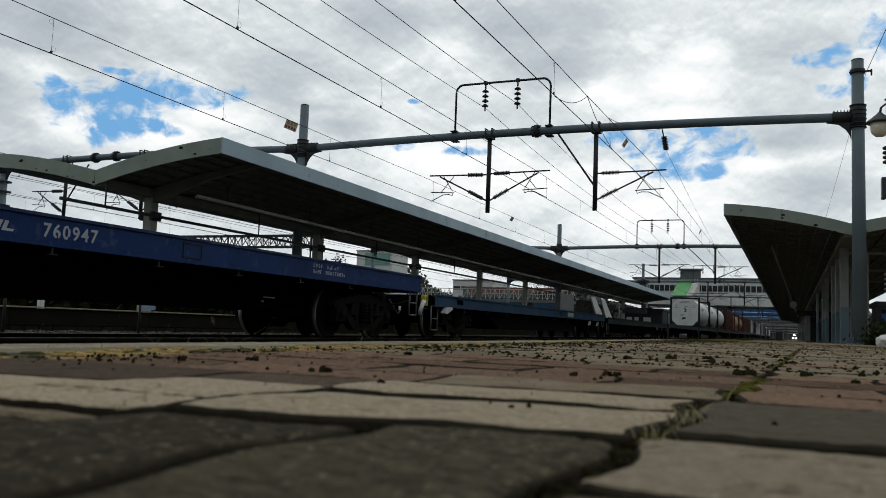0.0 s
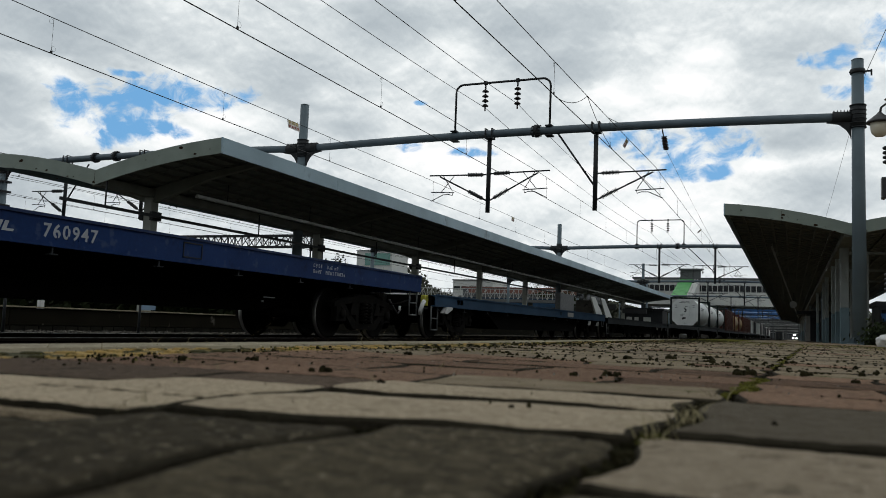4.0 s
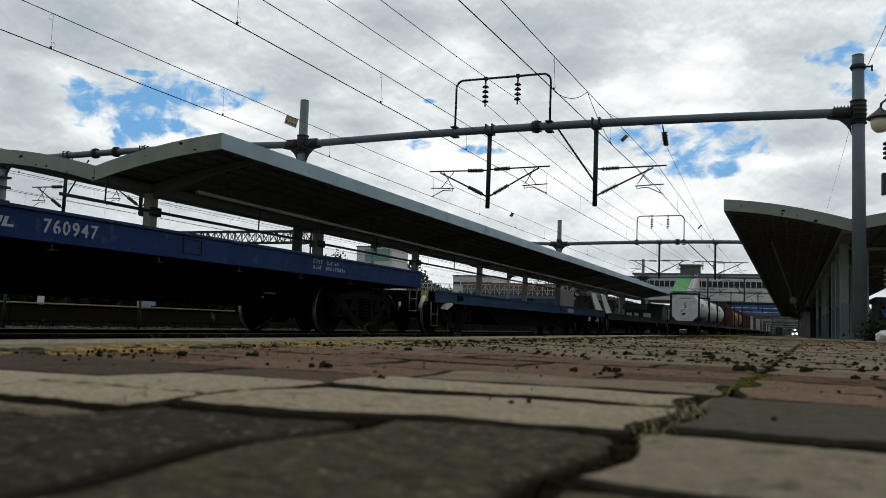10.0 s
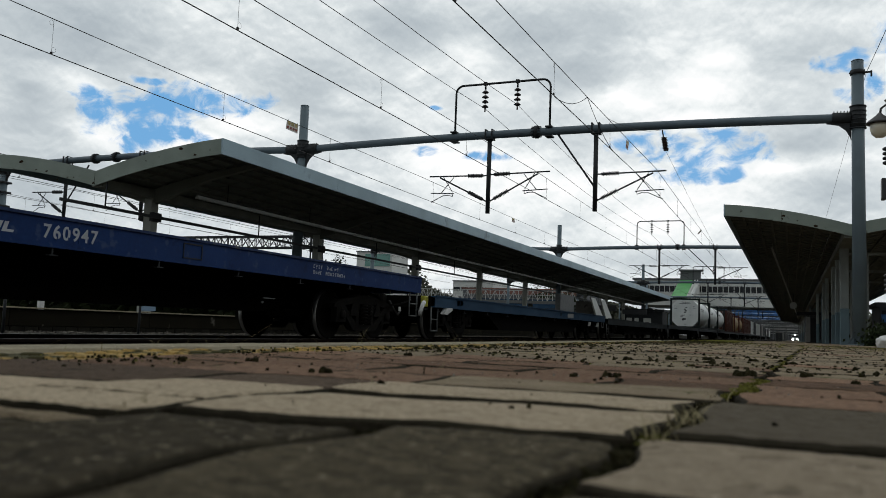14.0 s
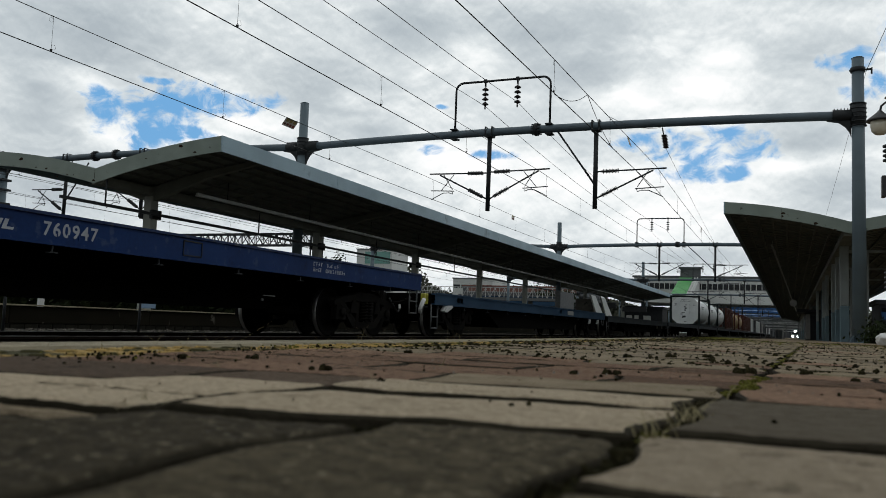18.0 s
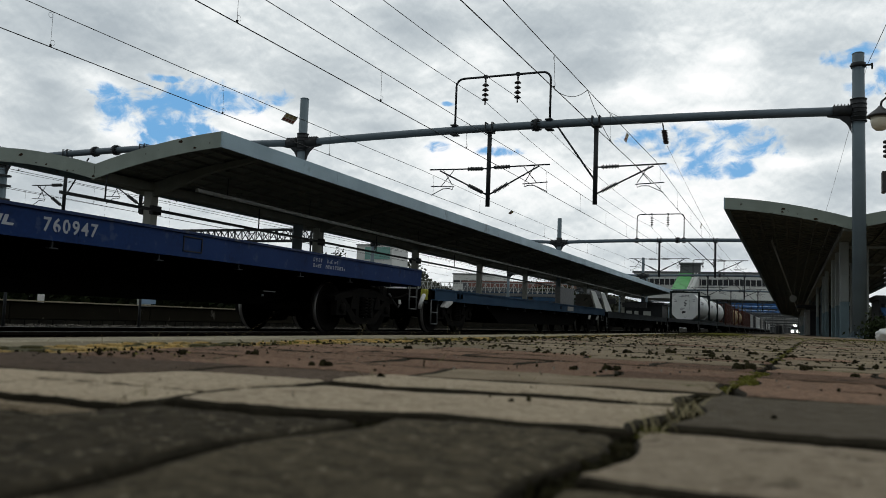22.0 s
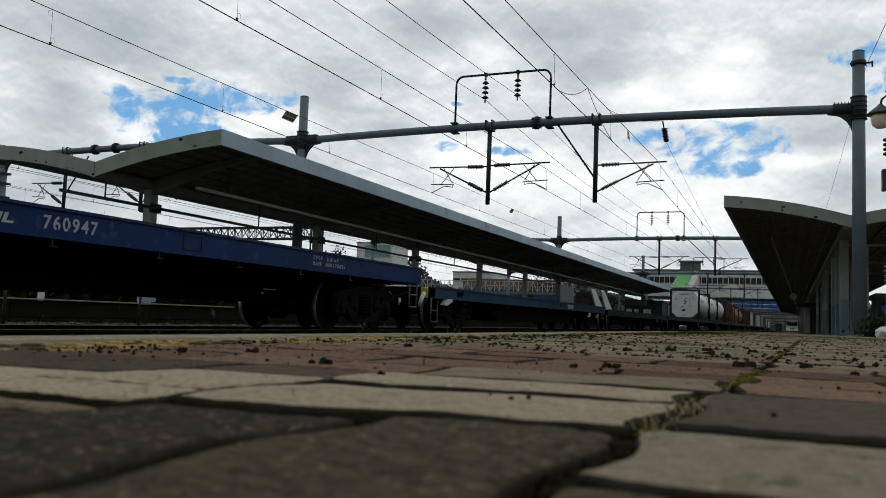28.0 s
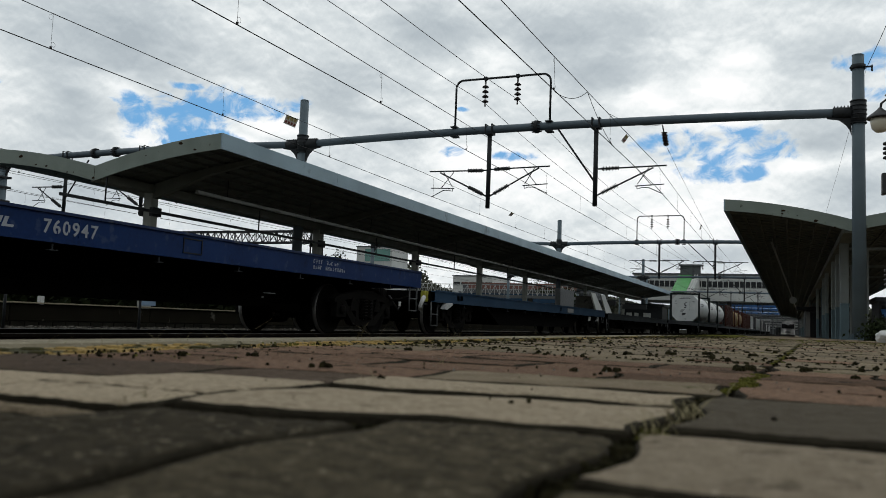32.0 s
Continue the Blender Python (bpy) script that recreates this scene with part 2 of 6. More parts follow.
M["building_grey"] = surf("building_grey", (0.13, 0.135, 0.14), (0.09, 0.095, 0.10), 0.8, scale=0.2, fine=3, bump=0.03, spec=0.2)
M["green_roof"] = surf("green_roof", (0.080, 0.32, 0.088), (0.062, 0.25, 0.07), 0.5, scale=0.5, fine=8, bump=0.03, spec=0.2)
M["green_glass"] = surf("green_glass", (0.12, 0.30, 0.25), (0.16, 0.30, 0.27), 0.25, scale=0.3, bump=0)
M["blue_roof"] = surf("blue_roof", (0.045, 0.135, 0.33), (0.03, 0.09, 0.23), 0.5, scale=0.4, fine=8, bump=0.03, spec=0.2)
M["glass_dark"] = surf("glass_dark", (0.012, 0.014, 0.016), (0.025, 0.027, 0.03), 0.4, scale=0.6, bump=0, spec=0.25)
M["orange_red"] = surf("orange_red", (0.22, 0.095, 0.07), (0.16, 0.07, 0.055), 0.7, scale=0.5, bump=0)
M["leaf"] = surf("leaf", (0.014, 0.022, 0.008), (0.026, 0.033, 0.012), 0.9, scale=2, bump=0, spread=0.5, island=True, spec=0.1)
M["hill_leaf"] = surf("hill_leaf", (0.052, 0.056, 0.040), (0.075, 0.076, 0.058), 0.95, scale=0.05, fine=1, bump=0, spread=0.4, island=True, spec=0.05)
M["bark"] = surf("bark", (0.08, 0.06, 0.045), (0.05, 0.04, 0.03), 0.95, scale=6, bump=0.5, spec=0.1)
M["lamp_cream"] = surf("lamp_cream", (0.50, 0.48, 0.43), (0.40, 0.38, 0.34), 0.5, scale=3, bump=0.05)
M["lamp_globe"] = surf("lamp_globe", (0.75, 0.70, 0.55), (0.65, 0.6, 0.48), 0.35, scale=3, bump=0)
M["black_iron"] = surf("black_iron", (0.02, 0.02, 0.022), (0.03, 0.03, 0.03), 0.45, scale=5, bump=0.05)
M["bag"] = surf("bag", (0.62, 0.62, 0.60), (0.48, 0.48, 0.46), 0.6, scale=6, fine=120, bump=0.3)
M["tag"] = surf("tag", (0.62, 0.58, 0.52), (0.55, 0.5, 0.45), 0.5, scale=6, bump=0)
M["tag_yellow"] = surf("tag_yellow", (0.42, 0.33, 0.12), (0.34, 0.27, 0.1), 0.5, scale=6, bump=0)
M["tag_red"] = surf("tag_red", (0.28, 0.05, 0.03), (0.2, 0.04, 0.03), 0.5, scale=6, bump=0)
# lightened blue: worn edge and the highlight along it, both in the colour
M["wagon_edge"] = surf("wagon_edge", (0.03, 0.05, 0.115), (0.012, 0.024, 0.075), 0.55, scale=3, fine=30, bump=0.05, wear=(0.075, 0.085, 0.11), wear_amt=0.55, wear_scale=4, spec=0.15)
M["pebble"] = surf("pebble", (0.24, 0.22, 0.185), (0.15, 0.135, 0.11), 0.9, scale=40, bump=0.2, spread=0.4, island=True, spec=0.1)
M["notice_blue"] = surf("notice_blue", (0.20, 0.30, 0.42), (0.16, 0.24, 0.34), 0.5, scale=4, bump=0)
M["train_white"] = surf("train_white", (0.36, 0.37, 0.38), (0.28, 0.29, 0.30), 0.4, scale=1, bump=0.02)
M["headlight"] = glow("headlight", (1.0, 0.97, 0.92), 14.0)
M["strip_lamp"] = surf("strip_lamp", (0.45, 0.46, 0.44), (0.35, 0.36, 0.34), 0.5, scale=4, bump=0)


# ---- building helpers ----
def box(bm, x0, x1, y0, y1, z0, z1, bevel=0.0, mat=0):
    vs = [bm.verts.new(p) for p in ((x0, y0, z0), (x1, y0, z0), (x1, y1, z0), (x0, y1, z0), (x0, y0, z1), (x1, y0, z1), (x1, y1, z1), (x0, y1, z1))]
    fs = [bm.faces.new([vs[i] for i in f]) for f in ((3, 2, 1, 0), (4, 5, 6, 7), (0, 1, 5, 4), (1, 2, 6, 5), (2, 3, 7, 6), (3, 0, 4, 7))]
    for f in fs:
        f.material_index = mat
    if bevel:
        es = list({e for f in fs for e in f.edges})
        bmesh.ops.bevel(bm, geom=es, offset=bevel, segments=1, affect="EDGES")
    return vs


def frame_of(a, b):
    a, b = Vector(a), Vector(b)
    d = (b - a).normalized()
    s = d.cross(Vector((0, 0, 1)) if abs(d.z) < 0.95 else Vector((1, 0, 0))).normalized()
    return a, b, d, s, d.cross(s).normalized()


def tube(bm, a, b, r, r2=None, n=8, caps=True):
    a, b, d, s, u = frame_of(a, b)
    r2 = r if r2 is None else r2
    ra = [bm.verts.new(a + (s * math.cos(k * math.tau / n) + u * math.sin(k * math.tau / n)) * r) for k in range(n)]
    rb = [bm.verts.new(b + (s * math.cos(k * math.tau / n) + u * math.sin(k * math.tau / n)) * r2) for k in range(n)]
    for k in range(n):
        f = bm.faces.new((ra[k], ra[(k + 1) % n], rb[(k + 1) % n], rb[k]))
        f.smooth = n > 5
    if caps:
        bm.faces.new(ra[::-1])
        bm.faces.new(rb)


def pipe(bm, pts, r, n=8):
    """One round bar swept along a line of points."""
    pts = [Vector(p) for p in pts]
    rings = []
    for i, p in enumerate(pts):
        d = (pts[min(i + 1, len(pts) - 1)] - pts[max(i - 1, 0)]).normalized()
        s = d.cross(Vector((0, 0, 1)) if abs(d.z) < 0.98 else Vector((0, 1, 0)))
        s = s.normalized() if abs(d.x) < 0.02 or abs(d.y) > 0.02 else Vector((0, 1, 0))
        u = d.cross(s).normalized()
        rings.append([bm.verts.new(p + (s * math.cos(k * math.tau / n) + u * math.sin(k * math.tau / n)) * r) for k in range(n)])
    for a, b in zip(rings, rings[1:]):
        for k in range(n):
            bm.faces.new((a[k], a[(k + 1) % n], b[(k + 1) % n], b[k])).smooth = n > 5
    bm.faces.new(rings[0][::-1])
    bm.faces.new(rings[-1])


def beam(bm, a, b, w, t):
    """Rectangular bar from a to b, w across (level), t deep."""
    a, b, d, s, u = frame_of(a, b)
    ring = [(-w / 2, -t / 2), (w / 2, -t / 2), (w / 2, t / 2), (-w / 2, t / 2)]
    ra = [bm.verts.new(a + s * p + u * q) for p, q in ring]
    rb = [bm.verts.new(b + s * p + u * q) for p, q in ring]
    for k in range(4):
        bm.faces.new((ra[k], ra[(k + 1) % 4], rb[(k + 1) % 4], rb[k]))
    bm.faces.new(ra[::-1])
    bm.faces.new(rb)


def prism(bm, outline, axis, lo, hi, mat=0):
    """Closed outline of pairs, swept along an axis from lo to hi."""
    def at(p, v):
        return {"x": (v, p[0], p[1]), "y": (p[0], v, p[1]), "z": (p[0], p[1], v)}[axis]
    a = [bm.verts.new(at(p, lo)) for p in outline]
    b = [bm.verts.new(at(p, hi)) for p in outline]
    fs = [bm.faces.new(a), bm.faces.new(b[::-1])]
    n = len(outline)
    for k in range(n):
        fs.append(bm.faces.new((a[k], b[k], b[(k + 1) % n], a[(k + 1) % n])))
    for f in fs:
        f.material_index = mat
    return fs


def lathe(bm, prof, centre=(0, 0, 0), axis="z", n=16, caps=True):
    """Turned body: pairs of (radius, height) about an axis."""
    cx, cy, cz = centre
    rings = []
    for r, hgt in prof:
        ring = []
        for k in range(n):
            c, s = r * math.cos(k * math.tau / n), r * math.sin(k * math.tau / n)
            p = {"z": (c, s, hgt), "x": (hgt, c, s), "y": (s, hgt, c)}[axis]
            ring.append(bm.verts.new((p[0] + cx, p[1] + cy, p[2] + cz)))
        rings.append(ring)
    for a, b in zip(rings, rings[1:]):
        for k in range(n):
            bm.faces.new((a[k], a[(k + 1) % n], b[(k + 1) % n], b[k])).smooth = True
    if caps:
        bm.faces.new(rings[0][::-1])
        bm.faces.new(rings[-1])


def mesh_of(name, bm, mats):
    me = bpy.data.meshes.new(name)
    bmesh.ops.recalc_face_normals(bm, faces=bm.faces)
    bm.to_mesh(me)
    bm.free()
    for m in mats if isinstance(mats, (list, tuple)) else [mats]:
        me.materials.append(M[m])
    return me


def part(name, bm, mats, parent, label="", at=None):
    ob = new(name, mesh_of(name, bm, mats))
    ob.parent = parent
    if at:
        ob.location = at
    return tagged(ob, label)


def thing(name, label, category, at=(0, 0, 0), group="", kind="", turn=0.0):
    ob = new(name)
    ob.empty_display_size = 0.1
    ob.matrix_basis = pose(*at, 0, 0, turn)
    return tagged(ob, label, category, group, kind)


def solid(name, bm, mats, label, category, at=(0, 0, 0), group="", kind="", turn=0.0):
    ob = new(name, mesh_of(name, bm, mats))
    ob.matrix_basis = pose(*at, 0, 0, turn)
    return tagged(ob, label, category, group, kind)


def zp(y):
    """Height of our platform's surface: it falls gently away from the resting camera."""
    return -0.0026 * min(max(0.0, y - 9.0), 200.0)


def B():
    return bmesh.new()


def writing(name, text, size, mat, parent, at, turn=(90, 0, 90), depth=0.002, label="", bold=0.0, spacing=1.0):
    cu = bpy.data.curves.new(name, "FONT")
    cu.body, cu.size, cu.extrude = text, size, depth
    cu.offset, cu.space_character = bold, spacing
    tmp = new(name, cu)
    me = bpy.data.meshes.new_from_object(tmp.evaluated_get(bpy.context.evaluated_depsgraph_get()))
    bpy.data.objects.remove(tmp)
    me.materials.clear()
    me.materials.append(M[mat])
    ob = new(name, me)
    ob.parent = parent
    ob.matrix_basis = pose(*at, *turn)
    return tagged(ob, label)


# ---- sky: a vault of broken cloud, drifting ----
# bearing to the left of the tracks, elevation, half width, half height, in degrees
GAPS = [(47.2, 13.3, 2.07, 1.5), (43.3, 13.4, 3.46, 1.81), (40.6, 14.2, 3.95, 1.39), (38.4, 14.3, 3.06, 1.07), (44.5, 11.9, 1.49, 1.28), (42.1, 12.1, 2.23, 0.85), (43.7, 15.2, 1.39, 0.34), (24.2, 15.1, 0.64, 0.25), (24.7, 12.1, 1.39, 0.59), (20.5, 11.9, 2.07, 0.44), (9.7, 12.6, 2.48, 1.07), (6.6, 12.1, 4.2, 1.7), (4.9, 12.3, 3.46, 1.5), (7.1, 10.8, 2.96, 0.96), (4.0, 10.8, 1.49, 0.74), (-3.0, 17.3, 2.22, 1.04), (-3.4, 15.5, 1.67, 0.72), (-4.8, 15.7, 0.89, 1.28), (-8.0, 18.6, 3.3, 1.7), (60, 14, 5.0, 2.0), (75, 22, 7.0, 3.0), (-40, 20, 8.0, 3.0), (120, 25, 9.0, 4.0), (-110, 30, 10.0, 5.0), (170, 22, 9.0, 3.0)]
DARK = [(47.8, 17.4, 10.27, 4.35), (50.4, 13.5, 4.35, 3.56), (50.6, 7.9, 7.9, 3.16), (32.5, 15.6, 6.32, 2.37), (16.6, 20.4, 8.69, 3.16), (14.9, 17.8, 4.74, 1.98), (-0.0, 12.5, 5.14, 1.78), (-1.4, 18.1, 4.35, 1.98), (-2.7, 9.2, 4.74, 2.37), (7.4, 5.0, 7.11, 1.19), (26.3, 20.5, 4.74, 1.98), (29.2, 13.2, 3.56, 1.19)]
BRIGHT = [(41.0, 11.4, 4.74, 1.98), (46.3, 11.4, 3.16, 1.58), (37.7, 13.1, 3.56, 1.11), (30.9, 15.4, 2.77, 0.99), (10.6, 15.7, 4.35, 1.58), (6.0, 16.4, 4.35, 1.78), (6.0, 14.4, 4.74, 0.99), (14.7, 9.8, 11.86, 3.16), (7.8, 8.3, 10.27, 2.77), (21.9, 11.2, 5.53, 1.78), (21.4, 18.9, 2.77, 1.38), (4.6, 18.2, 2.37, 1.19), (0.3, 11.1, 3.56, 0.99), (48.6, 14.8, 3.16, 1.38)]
CLOUD_POWER = 1.03
VAULT = 2000.0


def cloud_material():
    m, n, l = nodes_of("clouds")
    n.remove(n["Principled BSDF"])
    tc = n.new("ShaderNodeTexCoord")

    def num(op, a, b=None, c=None):
        q = n.new("ShaderNodeMath")
        q.operation = op
        for i, v in enumerate((a, b, c)):
            if v is None:
                continue
            if isinstance(v, (int, float)):
                q.inputs[i].default_value = v
            else:
                l.new(v, q.inputs[i])
        return q.outputs[0]

    def fbm(deg, detail, rough, warp=0.0, seed=0.0, lift=0.0):
        """Cloud noise whose main lumps are about deg degrees wide and somewhat flattened."""
        s = 1.0 / (VAULT * radians(deg))
        mp = n.new("ShaderNodeMapping")
        mp.inputs["Location"].default_value = (seed, seed * 0.7, seed * 0.3 + lift)
        mp.inputs["Scale"].default_value = (s, s, s * 1.4)
        l.new(tc.outputs["Object"], mp.inputs[0])
        t = n.new("ShaderNodeTexNoise")
        t.inputs["Scale"].default_value, t.inputs["Detail"].default_value = 1.0, detail
        t.inputs["Roughness"].default_value, t.inputs["Distortion"].default_value = rough, warp
        l.new(mp.outputs[0], t.inputs["Vector"])
        return t.outputs[0]

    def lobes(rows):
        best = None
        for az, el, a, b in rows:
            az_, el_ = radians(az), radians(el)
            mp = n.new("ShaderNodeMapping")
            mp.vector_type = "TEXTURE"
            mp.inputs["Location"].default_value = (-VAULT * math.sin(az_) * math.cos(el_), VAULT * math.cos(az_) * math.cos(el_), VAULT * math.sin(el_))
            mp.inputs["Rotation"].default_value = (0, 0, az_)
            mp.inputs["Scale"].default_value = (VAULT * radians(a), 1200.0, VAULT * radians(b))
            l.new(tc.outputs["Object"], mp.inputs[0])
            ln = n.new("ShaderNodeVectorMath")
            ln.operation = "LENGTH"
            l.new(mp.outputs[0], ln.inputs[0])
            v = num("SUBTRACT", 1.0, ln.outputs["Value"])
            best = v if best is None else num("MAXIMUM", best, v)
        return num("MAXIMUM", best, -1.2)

    edge, wisp = fbm(4.2, 9, 0.56, 0.5, 3.0), fbm(1.6, 8, 0.6, 0.6, 5.0)
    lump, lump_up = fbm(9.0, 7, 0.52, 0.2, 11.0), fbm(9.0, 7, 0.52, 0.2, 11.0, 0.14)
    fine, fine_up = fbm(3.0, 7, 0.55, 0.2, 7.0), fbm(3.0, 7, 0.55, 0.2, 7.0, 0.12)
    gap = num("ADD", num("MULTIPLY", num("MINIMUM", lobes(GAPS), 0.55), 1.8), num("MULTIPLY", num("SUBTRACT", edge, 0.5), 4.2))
    gap = num("ADD", gap, num("MULTIPLY", num("SUBTRACT", wisp, 0.5), 3.0))
    hole = n.new("ShaderNodeMapRange")
    hole.interpolation_type = "SMOOTHSTEP"
    hole.inputs[1].default_value, hole.inputs[2].default_value = 0.1, 1.2
    l.new(gap, hole.inputs[0])
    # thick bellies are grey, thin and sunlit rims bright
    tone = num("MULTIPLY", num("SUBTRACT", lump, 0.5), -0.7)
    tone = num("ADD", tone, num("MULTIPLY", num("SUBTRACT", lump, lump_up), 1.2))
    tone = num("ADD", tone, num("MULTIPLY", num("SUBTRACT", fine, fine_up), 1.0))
    tone = num("ADD", tone, num("MULTIPLY", num("SUBTRACT", wisp, 0.5), 0.30))
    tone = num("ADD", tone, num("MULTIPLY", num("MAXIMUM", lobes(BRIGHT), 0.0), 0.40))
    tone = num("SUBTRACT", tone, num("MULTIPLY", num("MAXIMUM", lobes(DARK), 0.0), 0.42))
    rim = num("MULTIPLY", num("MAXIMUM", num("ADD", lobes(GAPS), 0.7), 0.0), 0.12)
    tone = num("ADD", tone, rim)
    ramp = n.new("ShaderNodeValToRGB")
    ramp.color_ramp.elements[0].position, ramp.color_ramp.elements[0].color = 0.0, (0.42, 0.475, 0.515, 1)
    ramp.color_ramp.elements[1].position, ramp.color_ramp.elements[1].color = 0.92, (1.0, 1.0, 1.0, 1)
    for p, c in ((0.3, (0.535, 0.59, 0.622, 1)), (0.52, (0.675, 0.725, 0.745, 1)), (0.72, (0.86, 0.895, 0.90, 1))):
        e = ramp.color_ramp.elements.new(p)
        e.color = c
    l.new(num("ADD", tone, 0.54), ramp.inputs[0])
    em = n.new("ShaderNodeEmission")
    em.inputs[1].default_value = CLOUD_POWER
    # cloud towards the hidden sun is brighter than cloud behind and overhead
    to_sun = Vector((math.sin(SUN_AZ) * math.cos(SUN_EL), math.cos(SUN_AZ) * math.cos(SUN_EL), math.sin(SUN_EL)))
    nv, dt = n.new("ShaderNodeVectorMath"), n.new("ShaderNodeVectorMath")
    nv.operation, dt.operation = "NORMALIZE", "DOT_PRODUCT"
    l.new(tc.outputs["Object"], nv.inputs[0])
    l.new(nv.outputs[0], dt.inputs[0])
    dt.inputs[1].default_value = to_sun
    fade = n.new("ShaderNodeMapRange")
    fade.inputs[1].default_value, fade.inputs[2].default_value = -0.5, 0.72
    fade.inputs[3].default_value, fade.inputs[4].default_value = 0.52 * CLOUD_POWER, CLOUD_POWER
    l.new(dt.outputs["Value"], fade.inputs[0])
    l.new(fade.outputs[0], em.inputs[1])
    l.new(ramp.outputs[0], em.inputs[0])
    blue = n.new("ShaderNodeEmission")
    blue.inputs[0].default_value = (0.165, 0.44, 0.80, 1)
    blue.inputs[1].default_value = 0.95
    clear = n.new("ShaderNodeMixShader")
    clear.inputs[0].default_value = 0.12
    tr = n.new("ShaderNodeBsdfTransparent")
    mx = n.new("ShaderNodeMixShader")
    l.new(hole.outputs[0], mx.inputs[0])
    l.new(em.outputs[0], mx.inputs[1])
    l.new(blue.outputs[0], clear.inputs[1])
    l.new(tr.outputs[0], clear.inputs[2])
    l.new(clear.outputs[0], mx.inputs[2])
    l.new(mx.outputs[0], n["Material Output"].inputs[0])
    return m


bm = B()
rows_ = []
for i in range(25):
    e_ = radians(-6 + 96 * i / 24)
    if i < 24:
        rows_.append([bm.verts.new((VAULT * math.cos(e_) * math.cos(k * math.tau / 64), VAULT * math.cos(e_) * math.sin(k * math.tau / 64), VAULT * math.sin(e_))) for k in range(64)])
    else:
        rows_.append([bm.verts.new((0, 0, VAULT))])
for a, b in zip(rows_, rows_[1:]):
    for k in range(64):
        bm.faces.new((a[k], a[(k + 1) % 64], b[0]) if len(b) == 1 else (a[k], a[(k + 1) % 64], b[(k + 1) % 64], b[k])).smooth = True
me = bpy.data.meshes.new("backdrop")
bm.to_mesh(me)
bm.free()
me.materials.append(cloud_material())
clouds = tagged(new("backdrop", me), "broken white and grey cloud with small blue gaps", "sky", kind="structure")

# ---- ground, track beds, platforms ----
T1, T2, T3 = -4.45, -8.25, -13.0
RAIL = -0.23


def sheet(name, x0, x1, y0, y1, z, mat, label, category, nx=1, ny=1, amp=0.0):
    bm = B()
    grid = [[bm.verts.new((x0 + (x1 - x0) * i / nx, y0 + (y1 - y0) * j / ny, z + (amp * noise.noise(Vector((i * 1.7, j * 1.7, 5))) if 0 < i < nx and 0 < j < ny else 0))) for j in range(ny + 1)] for i in range(nx + 1)]
    for i in range(nx):
        for j in range(ny):
            bm.faces.new((grid[i][j], grid[i + 1][j], grid[i + 1][j + 1], grid[i][j + 1]))
    return solid(name, bm, mat, label, category, kind="structure")


sheet("ground", -2400, 2400, -2400, 2400, -0.75, "gravel", "dark grey stony ground of the railway yard", "ground")


def bed(name, x0, x1, y0, y1, label):
    bm = B()
    prism(bm, [(x0 - 0.5, -0.747), (x1 + 0.5, -0.747), (x1, -0.38), (x0, -0.38)], "y", y0, y1)
    return solid(name, bm, "gravel", label, "track bed", kind="structure")


bed("track_bed", -14.3, -2.05, -80, 600, "grey crushed stone ballast under the tracks")
bed("track_bed", -60.0, -25.0, -80, 600, "grey crushed stone ballast of the yard beyond")

# our platform: a body, a kerb, paving on top
bm = B()
prism(bm, [(-60, -0.74), (330, -0.74), (330, zp(330) - 0.035), (209, zp(209) - 0.035), (9, -0.035), (-60, -0.035)], "x", -1.28, 9.0)
solid("platform", bm, "joint_soil", "low platform body with dark soil between its paving", "platform", kind="structure")


# unseen wall, added to keep light from the right off the canopy's underside
bm = B()
box(bm, 14.0, 14.3, -60, 138, -0.76, 6.4)
solid("unseen_light_block_wall", bm, "concrete", "unseen plain grey concrete wall added to block side light", "wall", kind="structure")


# ---- rails ----
def track(x, y0, y1, RAIL=RAIL):
    bm = B()
    bt = B()
    for s in (-0.7525, 0.7525):
        prism(bm, [(x + s - 0.07, RAIL - 0.15), (x + s + 0.07, RAIL - 0.15), (x + s + 0.07, RAIL - 0.14), (x + s + 0.012, RAIL - 0.12), (x + s + 0.012, RAIL - 0.045), (x + s + 0.036, RAIL - 0.035), (x + s + 0.036, RAIL - 0.006), (x + s - 0.036, RAIL - 0.006), (x + s - 0.036, RAIL - 0.035), (x + s - 0.012, RAIL - 0.045), (x + s - 0.012, RAIL - 0.12), (x + s - 0.07, RAIL - 0.14)], "y", y0, y1)
        box(bt, x + s - 0.03, x + s + 0.03, y0, y1, RAIL - 0.006, RAIL)
    t = thing("railway_track", "rusty steel rails on concrete sleepers in grey ballast", "railway track", kind="structure")
    part("rail_body", bm, "rail_side", t)
    part("rail_head", bt, "rail_top", t, "worn shiny rail head")
    me = None
    for j in range(24 if x < -6 else 10):
        y = 6.0 + j * 0.62 if x < -6 else 2 + j * 0.62
        if me is None:
            bs = B()
            prism(bs, [(-0.13, -0.2), (0.13, -0.2), (0.10, 0), (-0.10, 0)], "x", -1.2, 1.2)
            me = mesh_of("sleeper", bs, "sleeper")
        o = new("sleeper", me)
        o.parent = t
        o.location = (x, y, RAIL - 0.152)
    return t


for x_ in (T1, T2):
    track(x_, -80, 420)
track(T3, -80, 420, -0.37)
for x_ in (-28.0, -32.3):
    track(x_, -80, 420)

# the far platform: block wall with coping, slab
bm = B()
box(bm, -23.4, -14.75, -60, 330, -0.745, 0.07)
fp = solid("platform", bm, "concrete", "grey concrete island platform across the tracks", "platform", kind="structure")
bm = B()
box(bm, -14.95, -14.60, -60, 330, 0.104, 0.135, 0.006)
part("coping", bm, "kerb", fp, "pale concrete coping")


